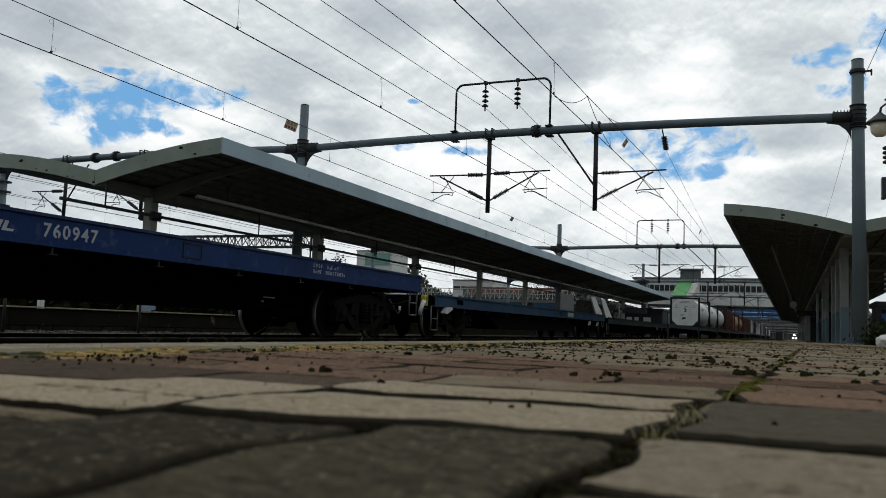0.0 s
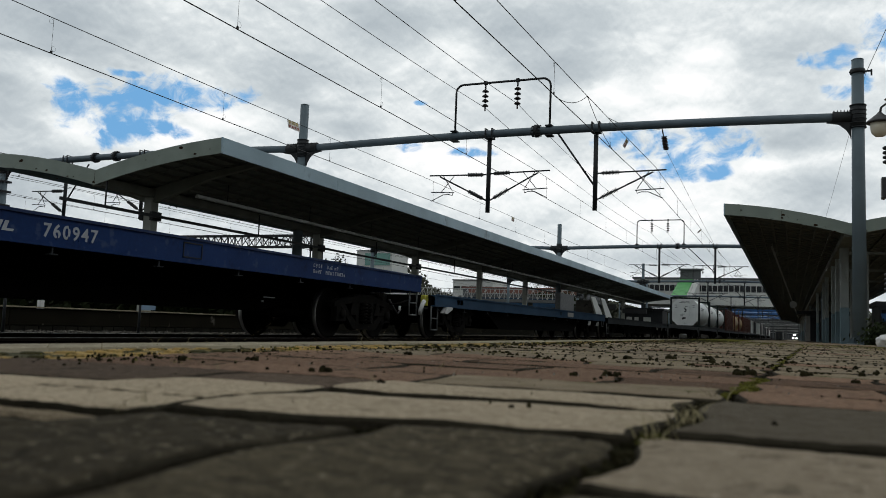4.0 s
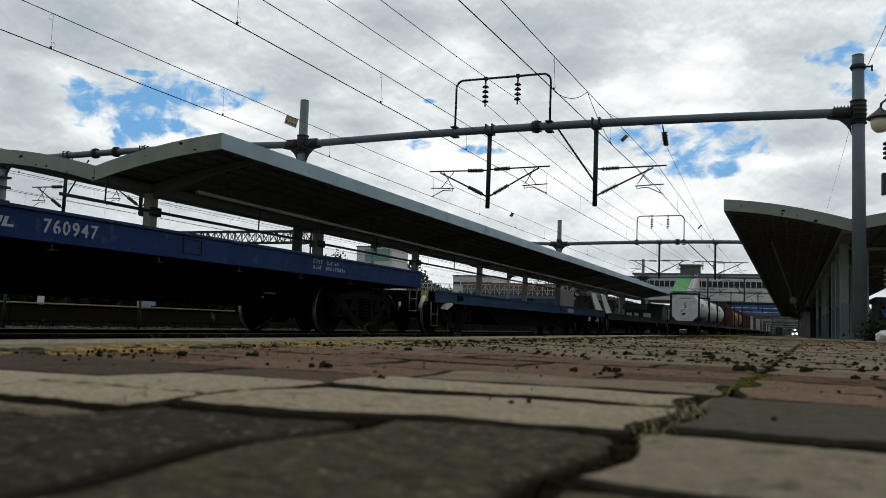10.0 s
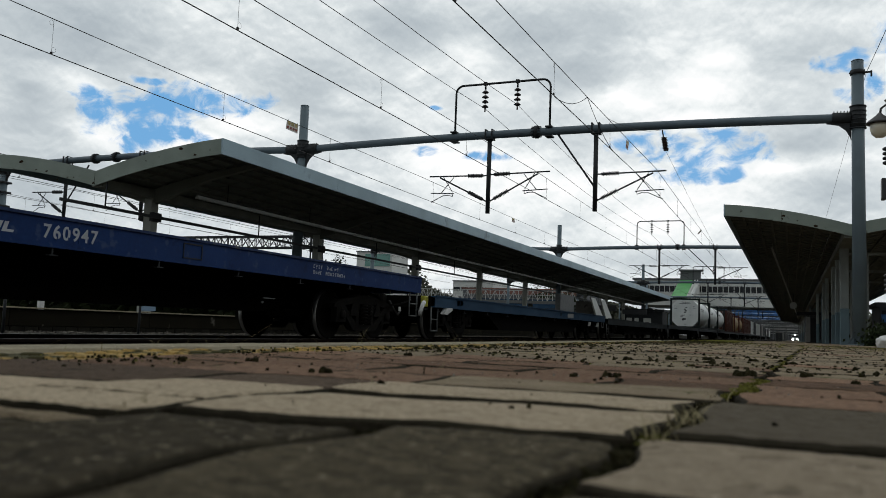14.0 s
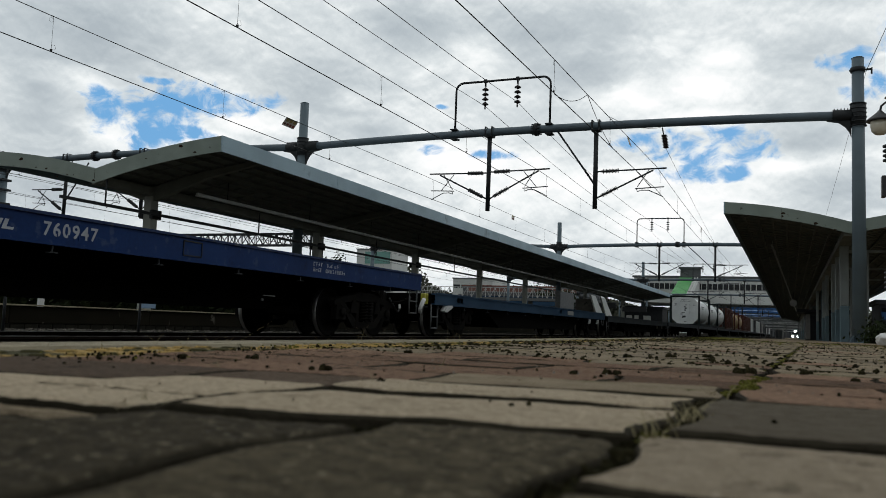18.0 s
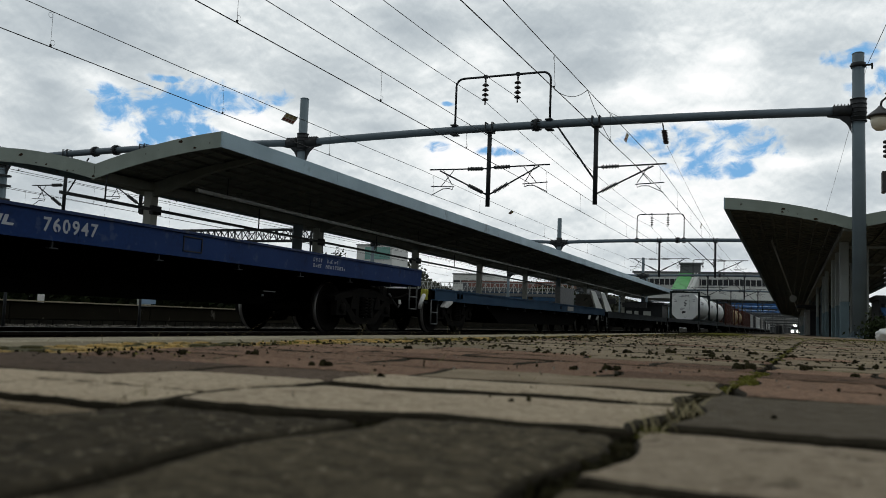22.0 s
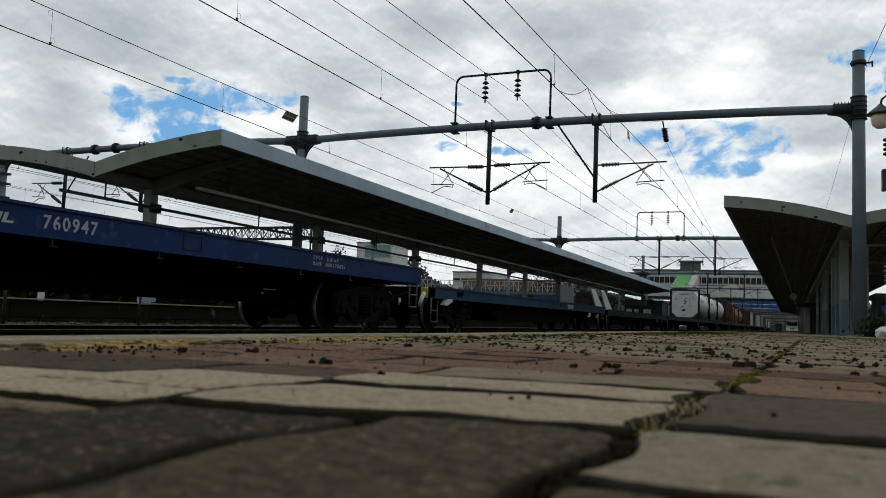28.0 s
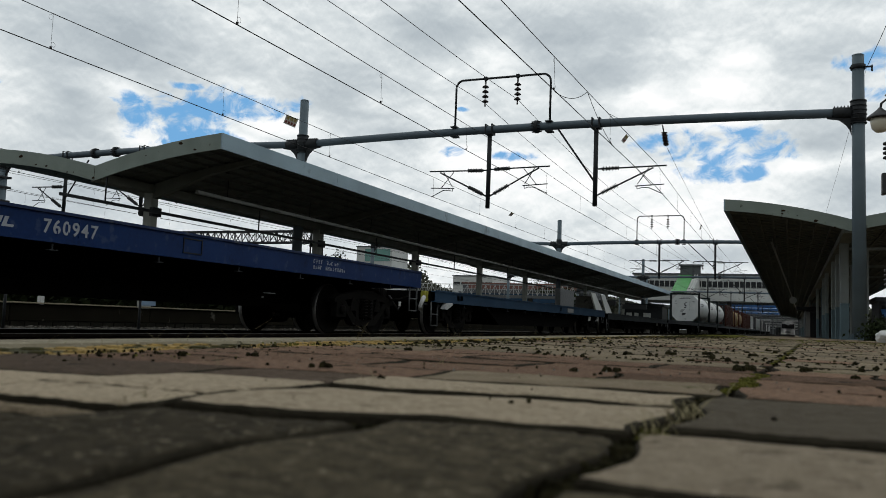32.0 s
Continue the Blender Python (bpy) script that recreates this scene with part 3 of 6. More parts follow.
# ---- platform canopies: butterfly roofs on a row of columns ----
def canopy(x_edge, x_val, y0, y1, z_edge, z_val, cols, two_tone, label, far_half=None):
    half = x_edge - x_val
    c = thing("platform_canopy", label, "canopy", (x_val, y0, 0))
    n = 8
    drop = 0.40 if two_tone else 0.44
    def top(u):
        # u = 0 valley .. 1 edge; an arched wing
        return z_val + (z_edge - z_val) * (1.62 * u - 0.62 * u * u)
    side = 1 if half > 0 else -1
    for wing, s in (("near", side), ("far", -side)):
        w = (abs(half) if wing == "near" or far_half is None else far_half) * s
        prof = [(w * i / n, top(i / n)) for i in range(n + 1)]
        bm = B()
        prism(bm, prof + [(x, z - 0.10) for x, z in prof[::-1]], "y", 0.06, y1 - y0 - 0.06)
        part("roof_sheet", bm, "roof_sheet", c)
        # corrugated soffit panels between purlins
        bm = B()
        for i in range(n):
            (xa, za), (xb, zb) = prof[i], prof[i + 1]
            v = [bm.verts.new(p) for p in ((xa, 0.08, za - 0.115), (xb, 0.08, zb - 0.115), (xb, y1 - y0 - 0.08, zb - 0.115), (xa, y1 - y0 - 0.08, za - 0.115))]
            bm.faces.new(v)
        part("soffit", bm, "soffit", c, "dark ribbed metal soffit")
        bm = B()
        for q in range(int((y1 - y0) / 0.9)):
            yy = 0.5 + 0.9 * q
            for i in range(n):
                (xa, za), (xb, zb) = prof[i], prof[i + 1]
                beam(bm, (xa, yy, za - 0.13), (xb, yy, zb - 0.13), 0.035, 0.03)
        tagged(part("soffit_batten", bm, "soffit", c), kind="stuff")
        for i in range(1, n):
            bm = B()
            x, z = prof[i]
            box(bm, x - 0.03, x + 0.03, 0.1, y1 - y0 - 0.1, z - 0.20, z - 0.118)
            part("purlin", bm, "soffit", c)
        # front fascia follows the arch
        for yy, nm in ((0.0, "end_fascia"), (y1 - y0 - 0.05, "end_fascia")):
            bm = B()
            prism(bm, prof + [(x, z - drop) for x, z in prof[::-1]], "y", yy, yy + 0.05)
            part(nm, bm, "fascia_front", c, "weathered pale green-grey end fascia")
        bm = B()
        ex = prof[-1][0]
        L_ = y1 - y0
        k = max(1, int(L_ / 6))
        for j in range(k):
            box(bm, min(ex, ex + 0.045 * s), max(ex, ex + 0.045 * s), L_ * j / k + (0.004 if j else 0), L_ * (j + 1) / k - 0.004, z_edge - drop, z_edge + 0.004)
        part("edge_fascia", bm, "fascia", c, "blue-grey painted edge fascia")
        # bracket ribs over each column
        for y in ([] if two_tone else cols):
            bm = B()
            rib = [(x, z - 0.205) for x, z in prof[:-1]] + [(w * (1 - 0.5 / n), top(1 - 0.5 / n) - 0.28), (w * 0.5, top(0.5) - 0.42), (w * 0.12, top(0.1) - 0.62), (0, top(0) - 0.66)]
            prism(bm, rib, "y", y - y0 - 0.09, y - y0 + 0.09)
            part("rib", bm, "canopy_steel", c)
    bm = B()
    box(bm, -0.2, 0.2, 0.1, y1 - y0 - 0.1, z_val - 0.45, z_val - 0.205)
    part("gutter_beam", bm, "canopy_steel", c)
    for q, y in enumerate(cols):
        if two_tone:
            cw = 0.15 if q == 0 else 0.095
            bm = B()
            box(bm, -cw, cw, y - y0 - 0.14, y - y0 + 0.14, 1.25, z_val - 0.45, 0.02)
            part("column", bm, "column_grey", c)
            bm = B()
            box(bm, -cw - 0.002, cw + 0.002, y - y0 - 0.142, y - y0 + 0.142, zp(y) - 0.03, 1.25, 0.02)
            part("column_base", bm, "column_blue", c, "blue-grey painted lower column")
        else:
            bm = B()
            box(bm, -0.16, 0.16, y - y0 - 0.16, y - y0 + 0.16, 0.068, z_val - 0.45, 0.02)
            part("column", bm, "column_pale", c)
    return c


can_l = canopy(-14.3, -18.8, 17.83, 110.6, 4.94, 4.21, [20.2 + 10.05 * i for i in range(9)], False, "grey-green butterfly platform canopy with weathered fascia")
can_r = canopy(-2.1, 1.8, 29.7, 215.0, 4.635, 3.895, [33.3, 37.9, 41.6, 49.2, 53.7] + [66.0, 92.0, 118.0, 144.0, 170.0, 196.0], True, "grey-green butterfly platform canopy on two-tone columns", 5.6)
for y_ in (33.3, 41.6, 49.2):
    bm = B()
    box(bm, 0.68, 0.80, y_ - 29.7 - 0.06, y_ - 29.7 + 0.06, zp(y_) - 0.03, 3.2, 0.01)
    box(bm, 0.145, 2.6, y_ - 29.7 - 0.04, y_ - 29.7 + 0.04, 3.2, 3.3, 0.01)
    part("side_post", bm, "column_grey", can_r, "slim grey post carrying a cross bar")
# paint chips and rust on the end fascias
M["rust_chip"] = surf("rust_chip", (0.022, 0.015, 0.010), (0.04, 0.024, 0.014), 0.95, scale=20, bump=0.2, spec=0.05)
rnd = random.Random(61)
for can, ox, spots in ((can_l, -18.8, ((-21.87, 4.70, 0.09), (-15.66, 4.79, 0.08), (-15.17, 4.60, 0.05), (-19.89, 4.14, 0.05), (-20.78, 4.36, 0.05), (-19.64, 4.13, 0.03), (-18.84, 3.93, 0.06), (-21.2, 4.42, 0.035), (-16.9, 4.5, 0.03), (-17.6, 4.1, 0.03), (-20.3, 4.1, 0.04))),
                           (can_r, 1.8, ((-0.26, 4.28, 0.07), (-0.27, 4.18, 0.05), (0.75, 3.92, 0.07), (1.34, 3.70, 0.04), (0.2, 4.1, 0.03)))):
    for x_, z_, r_ in spots:
        o = []
        for q in range(9):
            a = q * math.tau / 9
            rr = r_ * rnd.uniform(0.45, 1.2)
            o.append((x_ - ox + rr * 1.25 * math.cos(a), z_ - 0.075 + rr * 0.6 * math.sin(a)))
        bm = B()
        prism(bm, o, "y", -0.004, -0.001)
        part("rust_chip", bm, "rust_chip", can, "dark flaked rust patch")
    # vertical seam in the fascia sheet
    bm = B()
    xs_ = 0.0 if can is can_l else -2.08
    zt_ = 4.205 if can is can_l else 4.35
    box(bm, xs_ - 0.006, xs_ + 0.006, -0.003, -0.001, zt_ - 0.42, zt_ - 0.01)
    part("sheet_seam", bm, "rust_chip", can, "dark open seam")
# lamp trough hung under the far canopy, a bar along its columns
ct = thing("lamp_trough", "long pale metal lamp trough hung on rods under the canopy", "lamp trough", (-17.0, 20.2, 3.72))
bm = B()
box(bm, -0.07, 0.07, 0.0, 84.0, 0.0, 0.035)
box(bm, -0.05, 0.05, 0.0, 84.0, 0.035, 0.10)
part("trough", bm, "strip_lamp", ct)
for i in range(17):
    bm = B()
    tube(bm, (0, 1.5 + 5 * i, 0.10), (0, 1.5 + 5 * i, 0.66), 0.012, n=6)
    part("hanger_rod", bm, "steel_dark", ct)
br = thing("bracing_bar", "dark steel bar along the canopy columns", "steel bar", (-18.6, 16.9, 3.08))
bm = B()
box(bm, 0.18, 0.26, -0.6, 92, 0.01, 0.095)
part("bar", bm, "steel_dark", br)
for y_ in (1.0, 8.5, 18, 28, 38):
    bm = B()
    tube(bm, (0.22, y_, 0.095), (0.22, y_, 0.85), 0.025, n=6)
    part("hanger_rod", bm, "steel_dark", br)
for y_ in (3.3, 13.35, 23.4):
    for s_ in (-0.225, 0.185):
        bm = B()
        box(bm, -0.2 + s_ - 0.05, -0.2 + s_ + 0.09, y_ - 0.2, y_ + 0.2, -0.06, 0.22, 0.006)
        part("clamp_plate", bm, "steel_dark", br, "dark clamp plate on a column")
bm = B()
tube(bm, (-0.79, 39.5, 4.12), (1.1, 148.0, 3.5), 0.05, n=8)
for y_ in (40.0, 44.4, 53.2, 66.4):
    tube(bm, (-0.79 + 0.0175 * (y_ - 39.5), y_, 4.1 - 0.0057 * (y_ - 39.5)), (-0.79 + 0.0175 * (y_ - 39.5), y_, 4.4), 0.015, n=6)
solid("conduit", bm, "strip_lamp", "pale conduit run along the canopy soffit", "conduit")
rs = thing("round_sign", "round pale sign hung from the canopy", "sign", (0.19, 78.0, 3.0))
bm = B()
tube(bm, (0, -0.02, 0), (0, 0.02, 0), 0.30, n=20)
part("disc", bm, "strip_lamp", rs)
bm = B()
tube(bm, (0, 0, 0.3), (0, 0, 1.0), 0.02, n=6)
part("hanger_rod", bm, "steel_dark", rs)


# ---- overhead line portals ----
def portal(y, xr, xl, z, name_label, r=0.15, near=True, mast_top=9.14, xe=-36.7):
    t = thing("catenary_portal", name_label, "catenary portal", (0, y, 0), group="catenary portals")
    rm = 0.2
    n = 20 if near else 10
    zb = zp(y) - 0.01
    for x in (xr, xl, xe):
        bm = B()
        tube(bm, (x, 0, zb if x > -30 else -0.7), (x, 0, mast_top if x > -30 else 7.7), rm + 0.02, rm - 0.02, n)
        tube(bm, (x, 0, mast_top if x > -30 else 7.7), (x, 0, (mast_top if x > -30 else 7.7) + 0.03), rm - 0.01, rm - 0.05, n)
        part("mast", bm, "mast_paint", t, "dark blue-grey steel pipe mast")
        bm = B()
        zf = zb if x > 0 else 0.068 if x > -30 else -0.74
        tube(bm, (x, 0, zf), (x, 0, zf + 0.04), rm + 0.16, n=n)
        for k in range(10):
            a = k * math.tau / 10
            c, s = math.cos(a), math.sin(a)
            v = [(x + c * (rm + 0.01), s * (rm + 0.01)), (x + c * (rm + 0.15), s * (rm + 0.15))]
            p = (-s * 0.006, c * 0.006)
            f = [bm.verts.new((q[0] + p[0] * e, q[1] + p[1] * e, zz)) for e in (-1, 1) for q, zz in ((v[0], zf + 0.04), (v[1], zf + 0.04), (v[1], zf + 0.07), (v[0], zf + 0.26))]
            for q in ((0, 1, 2, 3), (7, 6, 5, 4), (0, 4, 5, 1), (1, 5, 6, 2), (2, 6, 7, 3)):
                bm.faces.new([f[i] for i in q])
        part("base_flange", bm, "mast_paint", t)
        # clamp where the beam meets the mast
        bm = B()
        tube(bm, (x, 0, z - 0.42), (x, 0, z + 0.32), rm + 0.035, n=n)
        for zz in (-0.42, -0.28, -0.14, 0.0, 0.14, 0.3):
            tube(bm, (x, 0, z + zz), (x, 0, z + zz + 0.03), rm + 0.052, n=n)
        part("clamp", bm, "steel_dark", t)
    spans = ((xl, xr), (xe, xl))
    for a, b in spans:
        bm = B()
        k = 12
        pts = []
        for i in range(k + 1):
            u = i / k
            pts.append((a + rm + (b - a - 2 * rm) * u, 0, z - 0.05 + 0.16 * (1 - (2 * u - 1) ** 2)))
        pipe(bm, pts, r, n)
        part("beam", bm, "steel_paint", t, "blue-grey steel pipe beam")
        for x, s in ((a, 1), (b, -1)):
            bm = B()
            prism(bm, [(x + s * rm, z - 0.78), (x + s * (rm + 0.05), z - 0.62), (x + s * (rm + 0.16), z - 0.44), (x + s * (rm + 0.36), z - 0.27), (x + s * (rm + 0.72), z - 0.2), (x + s * (rm + 0.72), z - 0.12), (x + s * rm, z - 0.1)], "y", -0.06, 0.06)
            part("gusset", bm, "steel_dark", t)
            bm = B()
            tube(bm, (x + s * rm, 0, z - 0.05), (x + s * (rm + 0.55), 0, z - 0.03), r + 0.035, n=n)
            for q in range(5):
                beam(bm, (x + s * (rm + 0.1 + q * 0.1), -0.1, z + r), (x + s * (rm + 0.1 + q * 0.1), 0.1, z + r), 0.03, 0.05)
            part("sleeve", bm, "steel_dark", t)
    return t


def bz(x, xl, xr, z):
    u = (x - xl) / (xr - xl)
    return z - 0.05 + 0.16 * (1 - (2 * u - 1) ** 2)


def drop_post(t, x, ztop, zbot):
    bm = B()
    tube(bm, (x, 0, zbot), (x, 0, ztop - 0.1), 0.085, n=12)
    part("drop_post", bm, "steel_dark", t, "dark steel drop post")
    bm = B()
    box(bm, x - 0.16, x + 0.16, -0.18, 0.18, ztop - 0.2, ztop - 0.165)
    part("clamp_plate", bm, "steel_dark", t)
    for s in (-0.13, 0.13):
        bm = B()
        prism(bm, [(-0.185, ztop - 0.19), (-0.155, ztop - 0.19), (-0.155, ztop + 0.165), (0.155, ztop + 0.165), (0.155, ztop - 0.19), (0.185, ztop - 0.19), (0.185, ztop + 0.195), (-0.185, ztop + 0.195)], "x", x + s - 0.025, x + s + 0.025)
        part("clamp_strap", bm, "steel_dark", t)


def ribbed(bm, a, b, sheds=12):
    """A stick insulator in one piece: wide and narrow sheds on a core."""
    a, b, d, s, u = frame_of(a, b)
    rings = []
    for q in range(sheds):
        for f, r in ((0.05, 0.034), (0.2, 0.085 if q % 2 else 0.066), (0.55, 0.080 if q % 2 else 0.062), (0.7, 0.034)):
            p = a.lerp(b, (q + f) / sheds)
            rings.append([bm.verts.new(p + (s * math.cos(k * math.tau / 10) + u * math.sin(k * math.tau / 10)) * r) for k in range(10)])
    for m, n in zip(rings, rings[1:]):
        for k in range(10):
            bm.faces.new((m[k], m[(k + 1) % 10], n[(k + 1) % 10], n[k]))
    bm.faces.new(rings[0][::-1])
    bm.faces.new(rings[-1])


def cantilever(t, x, side, reach, zt, zl):
    """Top tube, slanting bracket tube with ribbed insulators, registration and steady arm."""
    s = side
    bm = B()
    tube(bm, (x, 0, zt), (x + s * reach, 0, zt + 0.04), 0.028, n=8)
    part("top_tube", bm, "steel_dark", t)
    bm = B()
    tube(bm, (x, 0, zl), (x + s * reach * 0.82, 0, zt - 0.02), 0.03, n=8)
    part("bracket_tube", bm, "steel_dark", t)
    zr = zt - 0.64
    bm = B()
    tube(bm, (x + s * reach * 0.57, 0, zr - 0.02), (x + s * reach * 0.97, 0, zr + 0.02), 0.02, n=6)
    part("registration_tube", bm, "steel_dark", t)
    for a, b in (((0.58, -0.01), (0.79, -0.62)), ((0.76, 0.0), (0.60, -0.60))):
        bm = B()
        tube(bm, (x + s * reach * a[0], 0, zt + a[1]), (x + s * reach * b[0], 0, zt + b[1]), 0.015, n=6)
        part("strut", bm, "steel_dark", t)
    bm = B()
    pipe(bm, [(x + s * reach * 0.59, 0, zr), (x + s * reach * 0.60, 0, zr - 0.13), (x + s * reach * 0.66, 0, zr - 0.08), (x + s * reach * 0.76, 0, zr - 0.09), (x + s * reach * 0.96, 0, zr - 0.33)], 0.016, 6)
    part("steady_arm", bm, "steel_dark", t)
    for a, b in (((x + s * 0.22, 0, zt), (x + s * 0.85, 0, zt + 0.015)), ((x + s * 0.22, 0, zl + (zt - zl) * 0.22 / (reach * 0.82)), (x + s * 0.80, 0, zl + (zt - zl) * 0.80 / (reach * 0.82)))):
        bm = B()
        ribbed(bm, a, b)
        part("insulator", bm, "insulator_polymer", t, "ribbed dark polymer insulator")


def hoop(t, xa, xb, zbase, ztop, ins):
    bm = B()
    r = 0.3
    pts = [(xa, 0, zbase + 0.12)]
    for k in range(7):
        a = math.pi - k * math.pi / 12
        pts.append((xa + r + r * math.cos(a), 0, ztop - r + r * math.sin(a)))
    for k in range(7):
        a = math.pi / 2 - k * math.pi / 12
        pts.append((xb - r + r * math.cos(a), 0, ztop - r + r * math.sin(a)))
    pts.append((xb, 0, zbase + 0.12))
    pipe(bm, pts, 0.042, 10)
    part("hoop", bm, "steel_dark", t, "bent dark pipe hoop")
    for x in (xa, xb):
        bm = B()
        tube(bm, (x, 0, zbase - 0.1), (x, 0, zbase + 0.25), 0.11, 0.05, 10)
        box(bm, x - 0.13, x + 0.13, -0.2, 0.2, zbase - 0.22, zbase - 0.17)
        box(bm, x - 0.13, x + 0.13, -0.2, 0.2, zbase + 0.14, zbase + 0.18)
        part("hoop_foot", bm, "steel_dark", t)
    for x in ins:
        bm = B()
        tube(bm, (x, 0, ztop + 0.06), (x, 0, ztop - 0.22), 0.035, n=8)
        box(bm, x - 0.06, x + 0.06, -0.06, 0.06, ztop - 0.06, ztop + 0.07)
        part("hanger", bm, "steel_dark", t)
        for q in range(4):
            bm = B()
            zz = ztop - 0.24 - q * 0.19
            lathe(bm, [(0.02, zz), (0.05, zz - 0.02), (0.135, zz - 0.09), (0.125, zz - 0.11), (0.05, zz - 0.10), (0.03, zz - 0.16)], (x, 0, 0), "z", 12)
            if q == 3:
                tube(bm, (x, 0, ztop - 0.95), (x, 0, ztop - 1.1), 0.03, n=6)
            part("insulator_disc", bm, "insulator", t, "dark brown disc insulator")


def brace(t, x0, z0, x1, z1):
    bm = B()
    tube(bm, (x0, 0, z0), (x1, 0, z1), 0.035, n=8)
    part("brace", bm, "steel_dark", t)


BOLT = []


def coupling(t, x, z, r=0.15):
    bm = B()
    tube(bm, (x - 0.06, 0, z), (x + 0.06, 0, z), r + 0.095, n=16)
    c = part("coupling", bm, "steel_dark", t, "bolted flange coupling")
    if not BOLT:
        bm = B()
        tube(bm, (-0.17, 0, 0), (0.17, 0, 0), 0.024, n=6)
        BOLT.append(mesh_of("bolt", bm, "steel_dark"))
    for k in range(12):
        a = k * math.tau / 12
        o = new("bolt", BOLT[0])
        o.parent = c
        o.location = (x, math.cos(a) * (r + 0.045), z + math.sin(a) * (r + 0.045))


def full_portal(y, xr, xl, z, near, xo=0.0, shift=(0.0, 0.0), hz=2.12):
    t = portal(y, xr, xl, z, "blue-grey pipe portal carrying the overhead wires" if near else "distant blue-grey pipe portal over the tracks", near=near)
    p1, p2 = -10.6 + xo + shift[0], -6.5 + xo + shift[1]
    for p in (p1, p2):
        drop_post(t, p, bz(p, xl, xr, z), z - 2.93)
    cantilever(t, p1, -1, 2.45, z - 1.47, z - 2.5)
    cantilever(t, p1, 1, 2.4, z - 1.44, z - 2.5)
    cantilever(t, p2, 1, 2.5, z - 1.58, z - 2.57)
    hoop(t, -12.05 + xo, -8.25 + xo, bz(-10, xl, xr, z), z + hz, (-10.84 + xo, -9.54 + xo))
    brace(t, -7.95 + xo, bz(-8, xl, xr, z) - 0.1, p2 - 0.02, z - 2.05)
    coupling(t, -8.75 + xo, bz(-8.75, xl, xr, z))
    return t


pt = full_portal(29.0, 2.0, -19.0, 7.31, True)
# beyond the left mast: another pair of drop posts
for p, sides in ((-27.6, (1, -1)), (-32.4, (-1,))):
    drop_post(pt, p, bz(p, -36.7, -19, 7.31), 4.4)
    for s_ in sides:
        cantilever(pt, p, s_, 2.2, 5.85, 4.75)
brace(pt, -26.2, 7.1, -27.5, 5.35)
brace(pt, -31.0, 7.1, -32.3, 5.35)
coupling(pt, -29.3, bz(-29.3, -36.7, -19, 7.31))
coupling(pt, -30.6, bz(-30.6, -36.7, -19, 7.31))
bm = B()
for z_ in (5.2, 5.9, 6.4):
    box(bm, -36.95, -36.45, -0.3, 0.3, z_, z_ + 0.1, 0.01)
part("mast_bracket", bm, "steel_dark", pt, "dark clamp brackets on the end mast")
full_portal(69.0, 2.3, -18.5, 7.12, False, xo=0.2, shift=(0.4, 0.7), hz=2.28)
full_portal(110.0, 2.6, -18.0, 6.82, False, xo=0.4, shift=(0.4, 0.7))
full_portal(151.0, 2.9, -24.0, 6.75, False, xo=0.6, shift=(0.4, 0.7))
full_portal(192.0, 3.2, -24.0, 7.2, False, xo=0.8)
full_portal(234.0, 3.5, -24.0, 7.2, False, xo=1.0)
full_portal(276.0, 3.8, -24.0, 7.2, False, xo=1.2)
full_portal(-11.0, 2.0, -19.0, 7.31, False)


# ---- overhead wires ----
def hung(bm, a, b, r, sag=0.0, n=12, k=5):
    pts = []
    for i in range(n + 1):
        u = i / n
        p = Vector(a).lerp(Vector(b), u)
        p.z -= sag * 4 * u * (1 - u)
        pts.append(p)
    pipe(bm, pts, r, k)
    return pts


def span_line(x0, x1, y0, y1, zc, zm, label="dark contact wire and messenger with droppers"):
    """One span of contact wire, messenger and droppers."""
    t = thing("overhead_wire", label, "overhead wire", (0, 0, 0), group="overhead wires")
    bm = B()
    hung(bm, (x0, y0, zc), (x1, y1, zc), 0.0105, 0.0, 2)
    part("contact_wire", bm, "wire", t)
    bm = B()
    sag = 0.12
    hung(bm, (x0, y0, zm), (x1, y1, zm), 0.009, sag)
    part("messenger_wire", bm, "wire", t)
    k = int((y1 - y0) / 5.2)
    for i in range(k):
        u = (1.05 + 5.3 * i) / (y1 - y0)
        x, y = x0 + (x1 - x0) * u, y0 + (y1 - y0) * u
        bm = B()
        tube(bm, (x, y, zc), (x, y, zm - sag * 4 * u * (1 - u)), 0.004, n=4)
        box(bm, x - 0.012, x + 0.012, y - 0.02, y + 0.02, zc, zc + 0.05)
        if y < 32:
            for zz, sg in ((zc + 0.10, 1), (zm - sag * 4 * u * (1 - u) - 0.08, -1)):
                pipe(bm, [(x, y + sg * (0.05 - 0.05 * math.cos(q * math.tau / 10)), zz + 0.05 * math.sin(q * math.tau / 10)) for q in range(11)], 0.003, 4)
        part("dropper", bm, "wire", t)
    return t


PORTALS = [-11.0, 29.0, 69.0, 110.0, 151.0, 192.0]
for x_a, x_b, x_c in ((-5.25, -4.36, -4.6), (-9.1, -8.62, -8.3), (-13.1, -13.35, -13.0), (-26.6, -26.9, -26.6), (-31.3, -31.6, -31.3), (-36.0, -36.3, -36.0)):
    for i, (ya, yb) in enumerate(zip(PORTALS, PORTALS[1:])):
        xs = (x_a, x_b) if i == 0 else (x_b, x_c) if i % 2 else (x_c, x_b)
        span_line(xs[0], xs[1], ya, yb, 5.04, 5.86)
for x_, z_, s_ in ((-10.83, 8.45, 0.47), (-9.53, 8.52, 0.56)):
    for ya, yb in zip(PORTALS, PORTALS[1:]):
        bm = B()
        hung(bm, (x_, ya, z_), (x_, yb, z_), 0.010, s_, 14)
        solid("feeder_wire", bm, "wire", "dark feeder wire hung from disc insulators", "overhead wire", group="feeder wires")
